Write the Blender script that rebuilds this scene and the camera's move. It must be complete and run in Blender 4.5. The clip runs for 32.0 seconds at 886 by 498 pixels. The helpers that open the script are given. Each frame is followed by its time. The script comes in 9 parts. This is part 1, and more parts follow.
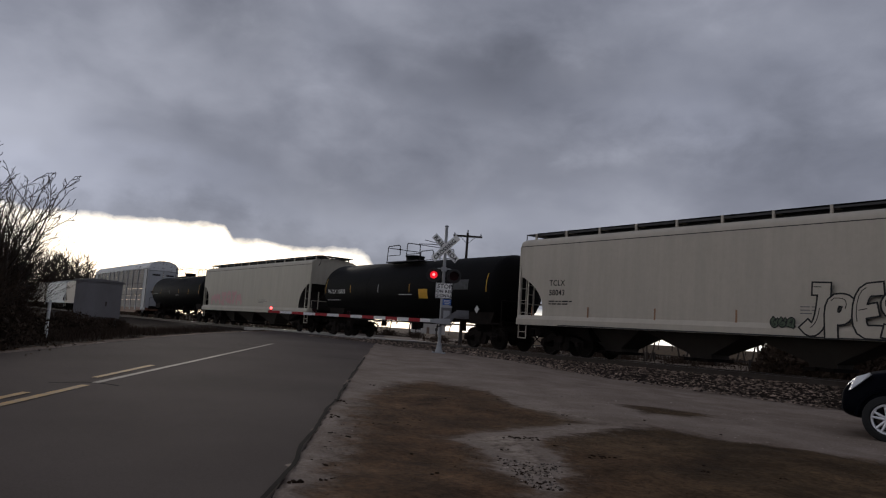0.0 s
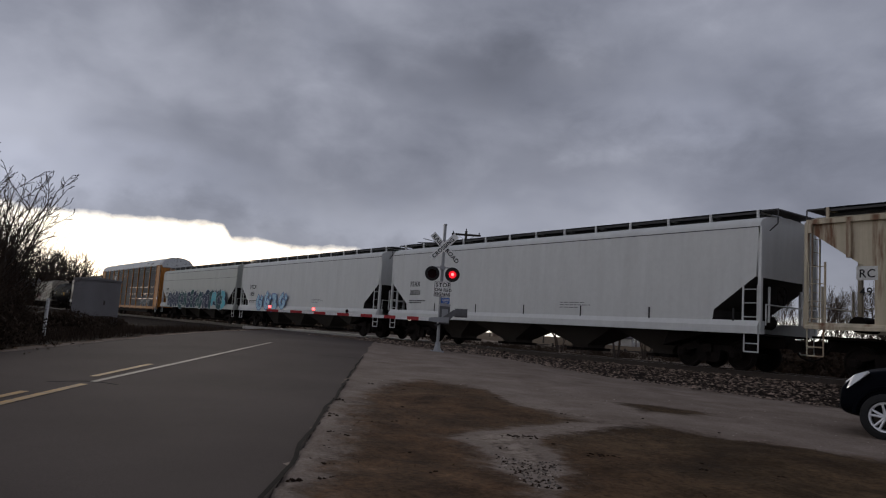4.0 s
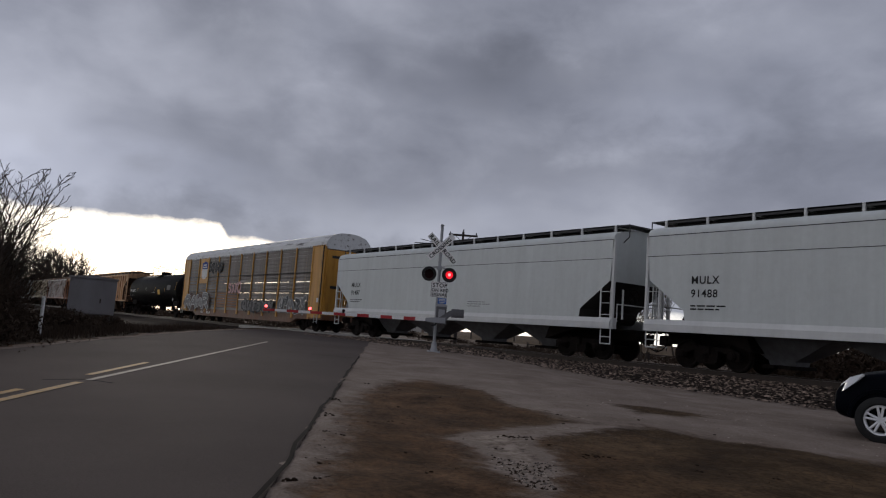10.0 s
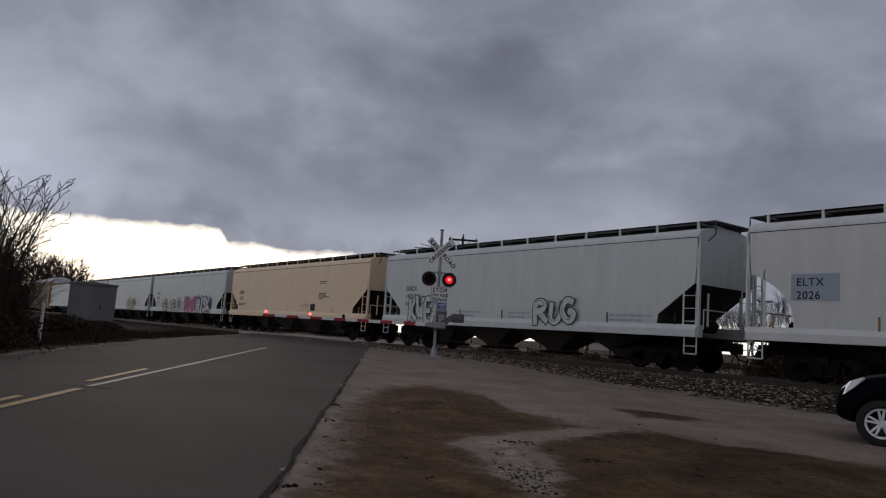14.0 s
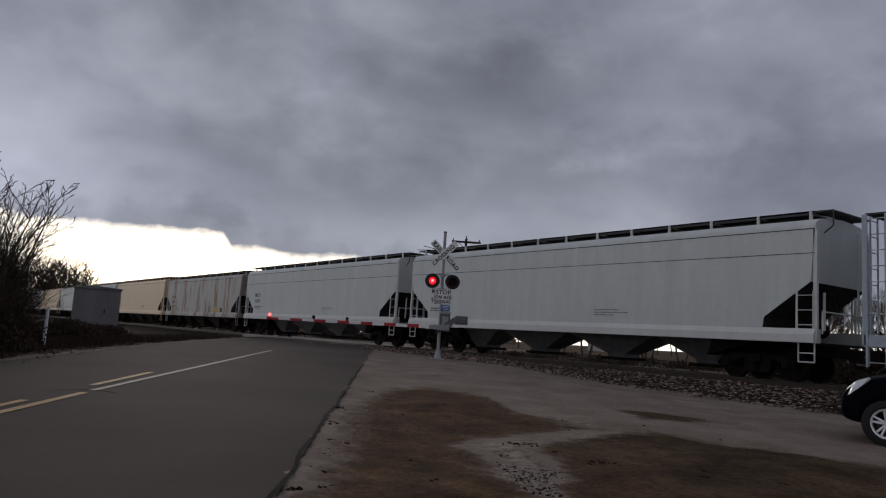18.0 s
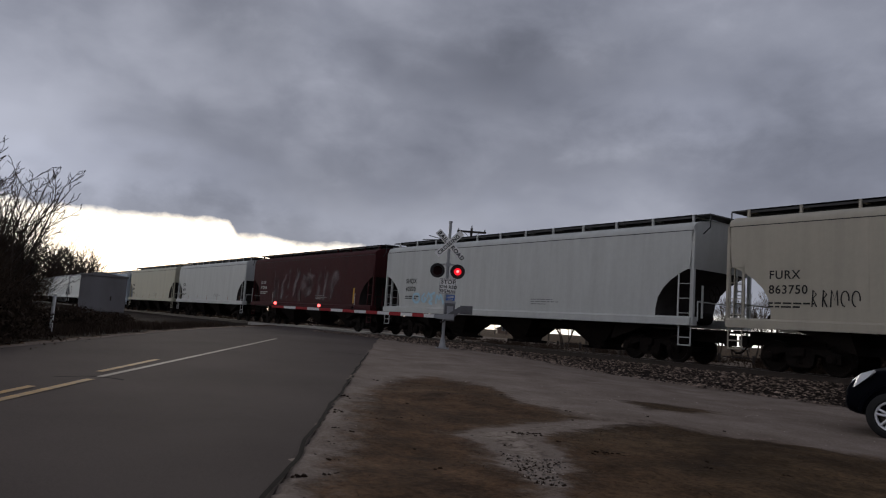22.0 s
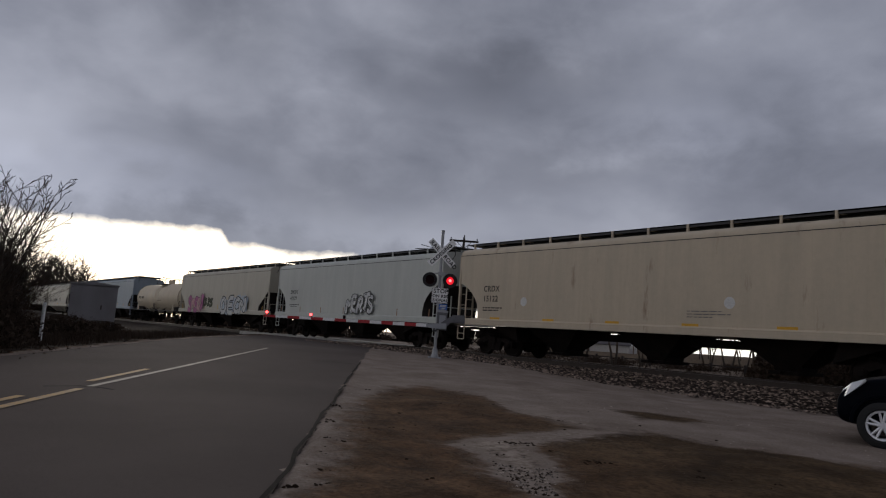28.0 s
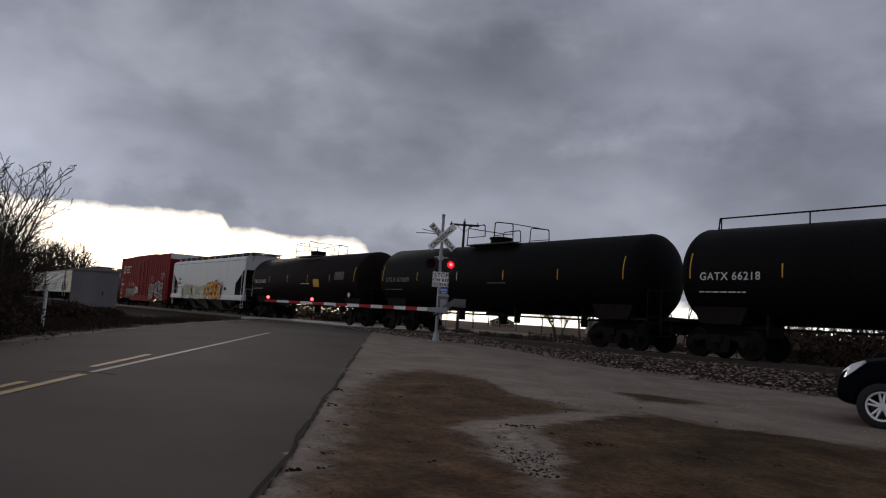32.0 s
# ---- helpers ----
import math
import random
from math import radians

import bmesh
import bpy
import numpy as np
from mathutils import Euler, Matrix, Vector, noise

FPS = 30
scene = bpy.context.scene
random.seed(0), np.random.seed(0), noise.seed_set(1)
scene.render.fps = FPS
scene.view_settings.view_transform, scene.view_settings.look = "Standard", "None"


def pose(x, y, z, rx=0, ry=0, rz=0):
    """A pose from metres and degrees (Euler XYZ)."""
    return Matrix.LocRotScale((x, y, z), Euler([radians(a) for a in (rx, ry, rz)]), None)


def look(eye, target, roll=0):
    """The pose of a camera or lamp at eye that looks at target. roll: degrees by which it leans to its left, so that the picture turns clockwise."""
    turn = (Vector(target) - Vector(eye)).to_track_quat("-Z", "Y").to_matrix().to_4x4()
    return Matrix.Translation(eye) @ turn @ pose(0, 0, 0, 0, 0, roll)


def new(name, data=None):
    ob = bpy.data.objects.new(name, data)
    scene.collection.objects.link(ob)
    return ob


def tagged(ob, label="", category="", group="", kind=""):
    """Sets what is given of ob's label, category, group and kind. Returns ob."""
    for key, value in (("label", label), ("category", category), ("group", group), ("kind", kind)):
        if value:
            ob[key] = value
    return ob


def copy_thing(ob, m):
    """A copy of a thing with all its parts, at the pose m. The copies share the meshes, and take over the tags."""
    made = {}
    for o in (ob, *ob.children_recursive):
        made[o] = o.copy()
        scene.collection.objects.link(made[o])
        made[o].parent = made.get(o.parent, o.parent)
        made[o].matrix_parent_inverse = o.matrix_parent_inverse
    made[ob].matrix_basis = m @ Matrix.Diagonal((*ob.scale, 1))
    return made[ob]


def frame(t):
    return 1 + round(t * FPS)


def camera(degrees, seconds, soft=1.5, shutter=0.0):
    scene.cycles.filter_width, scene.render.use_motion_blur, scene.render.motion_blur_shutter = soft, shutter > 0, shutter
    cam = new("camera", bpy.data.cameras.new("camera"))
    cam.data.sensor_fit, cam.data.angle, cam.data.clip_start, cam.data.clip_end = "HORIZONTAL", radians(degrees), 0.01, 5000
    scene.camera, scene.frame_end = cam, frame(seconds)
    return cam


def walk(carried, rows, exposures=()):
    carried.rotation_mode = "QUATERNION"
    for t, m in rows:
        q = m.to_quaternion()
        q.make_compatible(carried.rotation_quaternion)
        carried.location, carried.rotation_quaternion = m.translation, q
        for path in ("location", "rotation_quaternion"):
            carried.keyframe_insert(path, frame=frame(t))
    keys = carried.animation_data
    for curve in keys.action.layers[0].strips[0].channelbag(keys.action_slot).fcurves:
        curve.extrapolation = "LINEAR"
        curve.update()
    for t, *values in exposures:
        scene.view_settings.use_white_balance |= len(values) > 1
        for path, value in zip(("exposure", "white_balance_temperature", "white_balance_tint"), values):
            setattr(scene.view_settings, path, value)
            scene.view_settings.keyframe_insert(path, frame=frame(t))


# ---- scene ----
cam = camera(62.6, 32.0, soft=1.15)

# ---- camera: held by hand at one spot beside the road ----
EYE = (0.0, 0.0, 0.65)
TURNS = [(0, 96.40, -3.76, 53.82), (0.5, 96.37, -3.76, 53.81), (1, 96.58, -3.68, 53.74), (1.5, 96.24, -3.66, 53.96), (2, 96.45, -3.67, 54.15), (2.5, 96.27, -3.68, 54.10), (4.5, 96.31, -3.73, 53.62), (5, 96.28, -3.93, 53.71), (5.5, 96.40, -4.00, 53.66), (6, 96.24, -3.92, 53.84), (6.5, 96.26, -3.77, 53.78), (7, 96.38, -4.00, 53.45), (7.5, 96.32, -4.21, 53.39), (8, 96.31, -4.06, 53.12), (8.5, 96.57, -4.18, 53.37), (9, 96.44, -4.19, 53.61), (9.5, 96.38, -3.89, 53.67), (10, 96.34, -4.06, 53.43), (10.5, 96.55, -3.97, 53.28), (11, 96.56, -4.00, 53.48), (11.5, 96.62, -4.00, 53.48), (12, 96.88, -4.01, 53.68), (12.5, 96.94, -3.94, 53.63), (13, 97.14, -3.96, 53.67), (13.5, 97.01, -3.86, 53.53), (14, 96.72, -3.84, 53.44), (14.5, 96.74, -3.80, 53.56), (16.5, 97.30, -3.79, 53.90), (17, 97.17, -3.63, 53.71), (17.5, 96.76, -3.61, 53.58), (18, 96.87, -3.55, 53.73), (18.5, 97.09, -3.72, 53.86), (19, 96.93, -3.69, 54.08), (19.5, 96.79, -3.74, 54.17), (20, 96.71, -3.82, 54.07), (20.5, 96.60, -3.75, 54.08), (21, 96.30, -3.57, 54.01), (21.5, 96.05, -3.59, 53.98), (22, 96.03, -3.96, 54.10), (22.5, 96.16, -3.90, 53.98), (23, 96.17, -3.96, 53.98), (23.5, 96.12, -3.97, 53.80), (24, 96.05, -3.94, 53.89), (24.5, 96.18, -3.96, 53.91), (26.5, 96.49, -3.76, 53.57), (27, 96.65, -3.84, 53.78), (27.5, 96.61, -3.87, 53.68), (28, 96.79, -3.97, 53.50), (28.5, 96.89, -3.72, 53.50), (29, 97.00, -3.90, 53.59), (29.5, 96.74, -3.90, 53.78), (30, 97.00, -4.02, 52.74), (30.5, 96.71, -3.90, 52.88), (31, 96.42, -4.01, 53.38), (31.5, 95.96, -3.62, 53.61), (32, 95.53, -3.64, 53.58)]
walk(cam, [(t, pose(*EYE, rx, ry, rz)) for t, rx, ry, rz in TURNS],
     exposures=[(0, 0.0), (2.5, 0.06), (5, 0.09), (8, 0.13), (11, 0.2), (13, 0.09), (14.5, 0.04), (17, 0.03), (19, 0.03), (21, 0.08), (23, 0.0), (24, -0.03), (28, -0.02), (30, 0.02), (32, 0.05)])

# ---- world: heavy cloud with a clear strip low in the west ----
world = bpy.data.worlds.new("World")
scene.world = world
world.use_nodes = True
wt = world.node_tree
wt.nodes.clear()


def wn(kind, **kw):
    n = wt.nodes.new(kind)
    for k, v in kw.items():
        if k == "op":
            n.operation = v
        elif k == "inp":
            for i, val in v.items():
                n.inputs[i].default_value = val
    return n


def wl(a, b):
    wt.links.new(a, b)


def wmath(op, a, b=None, clamp=False):
    n = wt.nodes.new("ShaderNodeMath")
    n.operation = op
    n.use_clamp = clamp
    for i, v in enumerate((a, b)):
        if v is None:
            continue
        if isinstance(v, (int, float)):
            n.inputs[i].default_value = v
        else:
            wl(v, n.inputs[i])
    return n.outputs[0]


def wramp(fac, stops):
    n = wt.nodes.new("ShaderNodeValToRGB")
    while len(n.color_ramp.elements) < len(stops):
        n.color_ramp.elements.new(0.5)
    for e, (p, c) in zip(n.color_ramp.elements, stops):
        e.position, e.color = p, (*c, 1)
    wl(fac, n.inputs[0])
    return n.outputs[0]


SUN_ELEV, SUN_YAW = 9.0, 72.0
tc = wn("ShaderNodeTexCoord")
sep = wn("ShaderNodeSeparateXYZ")
wl(tc.outputs["Generated"], sep.inputs[0])
dx, dy, dz = sep.outputs
zc = wmath("MAXIMUM", dz, 0.0)
comb = wn("ShaderNodeCombineXYZ")
wl(dx, comb.inputs[0])
wl(dy, comb.inputs[1])
wl(wmath("MULTIPLY", dz, 1.7), comb.inputs[2])


def wnoise(scale, detail, rough, dist=0.0, offset=(0, 0, 0), stretch=(1, 1, 1), rot=0.0):
    mp = wn("ShaderNodeMapping")
    mp.inputs["Location"].default_value = offset
    mp.inputs["Rotation"].default_value = (0, 0, rot)
    mp.inputs["Scale"].default_value = stretch
    wl(comb.outputs[0], mp.inputs[0])
    n = wn("ShaderNodeTexNoise")
    wl(mp.outputs[0], n.inputs["Vector"])
    n.inputs["Scale"].default_value = scale
    n.inputs["Detail"].default_value = detail
    n.inputs["Roughness"].default_value = rough
    n.inputs["Distortion"].default_value = dist
    return n.outputs[0]


big = wnoise(2.1, 3.0, 0.5, 0.35, (3.1, 1.7, 0.4))
mid = wnoise(4.6, 3.0, 0.45, 0.3, (7.3, 2.2, 1.0))
fine = wnoise(11.0, 5.0, 0.55, 0.2, (1.3, 5.2, 0))
mix = wmath("ADD", wmath("ADD", wmath("MULTIPLY", big, 0.47), wmath("MULTIPLY", mid, 0.33)), wmath("MULTIPLY", fine, 0.20))
tone = wramp(mix, [(0.34, (0.226, 0.245, 0.312)), (0.45, (0.332, 0.354, 0.442)), (0.53, (0.424, 0.448, 0.548)), (0.65, (0.615, 0.643, 0.765))])
times4 = wn("ShaderNodeMixRGB")
times4.blend_type = "MULTIPLY"
times4.inputs[0].default_value = 1.0
wl(tone, times4.inputs[1])
times4.inputs[2].default_value = (6.3, 6.3, 6.3, 1)
# the heaviest cloud hangs high over the road
towards = wn("ShaderNodeVectorMath")
towards.operation = "DOT_PRODUCT"
wl(tc.outputs["Generated"], towards.inputs[0])
towards.inputs[1].default_value = (-0.839, 0.409, 0.358)
heavy = wn("ShaderNodeMapRange")
heavy.interpolation_type = "SMOOTHSTEP"
wl(towards.outputs["Value"], heavy.inputs[0])
heavy.inputs[1].default_value, heavy.inputs[2].default_value = 0.90, 0.99
heavy.inputs[3].default_value, heavy.inputs[4].default_value = 1.0, 0.88
dim = wn("ShaderNodeMixRGB")
dim.blend_type = "MULTIPLY"
dim.inputs[0].default_value = 1.0
wl(times4.outputs[0], dim.inputs[1])
wl(heavy.outputs[0], dim.inputs[2])
# out-of-view cloud behind the camera, raised and warmed to brighten the train's side
thin = wn("ShaderNodeMapRange")
thin.interpolation_type = "SMOOTHSTEP"
wl(dy, thin.inputs[0])
thin.inputs[1].default_value, thin.inputs[2].default_value = 0.05, -0.5
bright = wn("ShaderNodeMixRGB")
bright.blend_type = "MULTIPLY"
wl(thin.outputs[0], bright.inputs[0])
wl(dim.outputs[0], bright.inputs[1])
bright.inputs[2].default_value = (1.42, 1.36, 1.28, 1)
cloud = bright.outputs[0]
yaw = wmath("ARCTAN2", wmath("MULTIPLY", dx, -1.0), dy)
deg = wmath("MULTIPLY", yaw, 57.2958)
elev = wmath("MULTIPLY", wmath("ARCSINE", dz), 57.2958)
# lighter and darker banks of the cloud deck: bearing, height, breadth, depth (degrees) and how much lighter
warp_a = wmath("ADD", deg, wmath("MULTIPLY", wmath("SUBTRACT", mid, 0.5), 16.0))
warp_e = wmath("ADD", elev, wmath("MULTIPLY", wmath("SUBTRACT", fine, 0.5), 9.0))
banks = None
for by, be, wy, we, gain in ((84, 8.6, 8, 3.8, 0.54), (85, 15.5, 9, 5, 0.06), (65.3, 21, 4, 3.2, 0.10), (49.7, 20.6, 7.5, 2.4, -0.16), (61.5, 11.0, 9, 2.0, -0.05), (73, 9.6, 7, 2.2, 0.34), (62, 7.6, 9, 1.5, 0.12),
                             (34.7, 16.8, 5, 2.6, 0.20), (30.3, 12.0, 6, 2.4, -0.06), (50.8, 7.6, 12, 1.8, 0.14), (73.6, 21.5, 4.5, 3, -0.10), (44, 13.5, 6, 2.0, -0.10), (26, 20, 5, 3, 0.08)):
    u = wmath("DIVIDE", wmath("SUBTRACT", warp_a, by), wy)
    v = wmath("DIVIDE", wmath("SUBTRACT", warp_e, be), we)
    lobe = wmath("MULTIPLY", wmath("EXPONENT", wmath("MULTIPLY", wmath("ADD", wmath("MULTIPLY", u, u), wmath("MULTIPLY", v, v)), -1.0)), gain)
    banks = lobe if banks is None else wmath("ADD", banks, lobe)
deck = wn("ShaderNodeMixRGB")
deck.blend_type = "MULTIPLY"
deck.inputs[0].default_value = 1.0
wl(cloud, deck.inputs[1])
wl(wmath("ADD", banks, 1.0), deck.inputs[2])
cloud = deck.outputs[0]
# a paler haze just over the skyline
low = wmath("SUBTRACT", 1.0, wmath("MULTIPLY", zc, 4.2), True)
haze = wn("ShaderNodeMixRGB")
wl(wmath("MULTIPLY", wmath("POWER", low, 2.0), 0.6), haze.inputs[0])
wl(cloud, haze.inputs[1])
haze.inputs[2].default_value = (4.5, 4.65, 5.1, 1)

# the clear strip: its upper rim falls in two steps towards the north


def wstep(v, a, b):
    n = wt.nodes.new("ShaderNodeMapRange")
    n.interpolation_type = "SMOOTHSTEP"
    wl(v, n.inputs[0])
    n.inputs[1].default_value, n.inputs[2].default_value = a, b
    return n.outputs[0]


rimn = wmath("MULTIPLY", wmath("SUBTRACT", mid, 0.5), 1.6)
rimf = wmath("ADD", wmath("MULTIPLY", wmath("SUBTRACT", fine, 0.5), 1.4), wmath("MULTIPLY", wmath("SUBTRACT", wnoise(42.0, 4.0, 0.6, 0.4, (2.0, 0.5, 3.0)), 0.5), 0.55))
rim = wmath("ADD", wmath("MULTIPLY", wstep(deg, 57.0, 61.0), 3.4), wmath("MULTIPLY", wstep(deg, 70.3, 71.2), 1.1))
rim = wmath("ADD", wmath("ADD", rim, 2.2), wmath("ADD", rimn, rimf))
soft = wmath("DIVIDE", wmath("SUBTRACT", rim, elev), 0.7)
gap = wmath("MULTIPLY", wmath("ADD", soft, 0.5, True), wstep(deg, -10.0, 12.0))
sky = wn("ShaderNodeTexSky")
sky.sky_type = "NISHITA"
sky.sun_disc = False
sky.sun_elevation = radians(SUN_ELEV)
sky.sun_rotation = radians(-SUN_YAW)
skyc = wn("ShaderNodeMixRGB")
skyc.blend_type = "MIX"
skyc.inputs[0].default_value = 0.85
wl(sky.outputs[0], skyc.inputs[1])
skyc.inputs[2].default_value = (14.0, 13.8, 13.2, 1)
both = wn("ShaderNodeMixRGB")
wl(gap, both.inputs[0])
wl(haze.outputs[0], both.inputs[1])
wl(skyc.outputs[0], both.inputs[2])
bg = wn("ShaderNodeBackground")
bg.inputs["Strength"].default_value = 0.1
wl(both.outputs[0], bg.inputs["Color"])
wo = wn("ShaderNodeOutputWorld")
wl(bg.outputs[0], wo.inputs[0])

sun = new("sun", bpy.data.lights.new("sun", "SUN"))
sun.data.energy, sun.data.angle, sun.data.color = 0.7, radians(14), (1.0, 0.9, 0.78)
sd = Vector((-math.sin(radians(SUN_YAW)) * math.cos(radians(SUN_ELEV)), math.cos(radians(SUN_YAW)) * math.cos(radians(SUN_ELEV)), math.sin(radians(SUN_ELEV))))
sun.matrix_world = look(tuple(sd * 60), (0, 0, 0))
scene.view_settings.exposure = 0.0

# ---- materials ----
def material(name, base, rough=0.7, metal=0.0, second=None, amount=0.5, scale=1.5, stretch=(1, 1, 1), grain=0.12, grain_scale=25.0,
             bump=0.15, bump_scale=40.0, rust=None, rust_amount=0.0, rust_scale=0.8, glow=0.0, island=0.0, coat=0.0, rust_stretch=(1.6, 1.6, 0.35), piece=0.0, spec=0.35, drips=0.0, island_from=0.0):
    """Paint, soil or metal: two colours mixed by large noise, fine grain, stains or rust on top, and relief."""
    m = bpy.data.materials.new(name)
    m.use_nodes = True
    nt = m.node_tree
    bsdf = nt.nodes["Principled BSDF"]
    lk = nt.links.new
    co = nt.nodes.new("ShaderNodeTexCoord")

    def noise_at(sc, st, detail=5.0, rough_=0.55, off=0.0):
        mp = nt.nodes.new("ShaderNodeMapping")
        mp.inputs["Scale"].default_value = st
        mp.inputs["Location"].default_value = (off, off * 0.7, off * 0.3)
        lk(co.outputs["Object"], mp.inputs[0])
        n = nt.nodes.new("ShaderNodeTexNoise")
        n.inputs["Scale"].default_value, n.inputs["Detail"].default_value, n.inputs["Roughness"].default_value = sc, detail, rough_
        lk(mp.outputs[0], n.inputs["Vector"])
        return n.outputs[0]

    def ranged(v, a, b, lo=0.0, hi=1.0):
        n = nt.nodes.new("ShaderNodeMapRange")
        lk(v, n.inputs[0])
        for i, val in enumerate((a, b, lo, hi)):
            n.inputs[i + 1].default_value = val
        return n.outputs[0]

    def mixed(fac, a, b, blend="MIX"):
        n = nt.nodes.new("ShaderNodeMixRGB")
        n.blend_type = blend
        for i, v in enumerate((fac, a, b)):
            if isinstance(v, (int, float)):
                n.inputs[i].default_value = v
            elif isinstance(v, tuple):
                n.inputs[i].default_value = (*v, 1)
            else:
                lk(v, n.inputs[i])
        return n.outputs[0]

    second = second or tuple(c * 0.72 for c in base)
    col = mixed(ranged(noise_at(scale, stretch), 0.5 - 0.22, 0.5 + 0.22, 0.0, amount), base, second)
    g = noise_at(grain_scale, (1, 1, 1), 4.0, 0.6, 3.0)
    col = mixed(1.0, col, mixed(ranged(g, 0.3, 0.7), (1 - grain,) * 3, (1 + grain,) * 3), "MULTIPLY")
    if drips:
        run = noise_at(3.2, (1, 1, 0.07), 6.0, 0.65, 21.0)
        col = mixed(1.0, col, mixed(ranged(run, 0.36, 0.60), (1 - drips, 1 - 1.05 * drips, 1 - 1.15 * drips), (1.03, 1.03, 1.03)), "MULTIPLY")
    if rust:
        lo = 0.62 - 0.3 * rust_amount
        col = mixed(ranged(noise_at(rust_scale, rust_stretch, 7.0, 0.62, 11.0), lo, lo + 0.13, 0.0, 0.92), col, mixed(g, rust, tuple(c * 0.45 for c in rust)))
    if island:
        ge = nt.nodes.new("ShaderNodeNewGeometry")
        col = mixed(1.0, col, mixed(ranged(ge.outputs["Random Per Island"], island_from, 1.0), (1 - island,) * 3, (1 + island,) * 3), "MULTIPLY")
    if piece:
        oi = nt.nodes.new("ShaderNodeObjectInfo")
        col = mixed(1.0, col, mixed(oi.outputs["Random"], (1 - piece,) * 3, (1 + piece,) * 3), "MULTIPLY")
    lk(col, bsdf.inputs["Base Color"])
    lk(ranged(g, 0.3, 0.7, max(0.03, rough - 0.1), min(1, rough + 0.1)), bsdf.inputs["Roughness"])
    bsdf.inputs["Metallic"].default_value = metal
    bsdf.inputs["Specular IOR Level"].default_value = spec
    bsdf.inputs["Coat Weight"].default_value = coat
    if bump:
        b = nt.nodes.new("ShaderNodeBump")
        b.inputs["Strength"].default_value = bump
        b.inputs["Distance"].default_value = 0.02
        lk(noise_at(bump_scale, (1, 1, 1), 5.0, 0.6, 5.0), b.inputs["Height"])
        lk(b.outputs[0], bsdf.inputs["Normal"])
    if glow:
        bsdf.inputs["Emission Color"].default_value = (*base, 1)
        bsdf.inputs["Emission Strength"].default_value = glow
    return m


RUST = (0.20, 0.075, 0.028)


def paint(name, base, rust_amount=0.0, rough=0.55, dirt=0.45, rust=RUST, rust_scale=0.8, streak=(1.6, 1.6, 0.35), runs=0.07):
    grey = sum(base) / 3
    return material(name, base, rough, second=tuple(0.62 * c + 0.1 * grey for c in base), amount=dirt, scale=0.9, stretch=(1.4, 1.4, 0.3),
                    grain=0.035, grain_scale=7.0, bump=0.012, bump_scale=1.2, rust=rust if rust_amount else None, rust_amount=rust_amount, rust_scale=rust_scale, rust_stretch=streak, drips=runs * dirt)


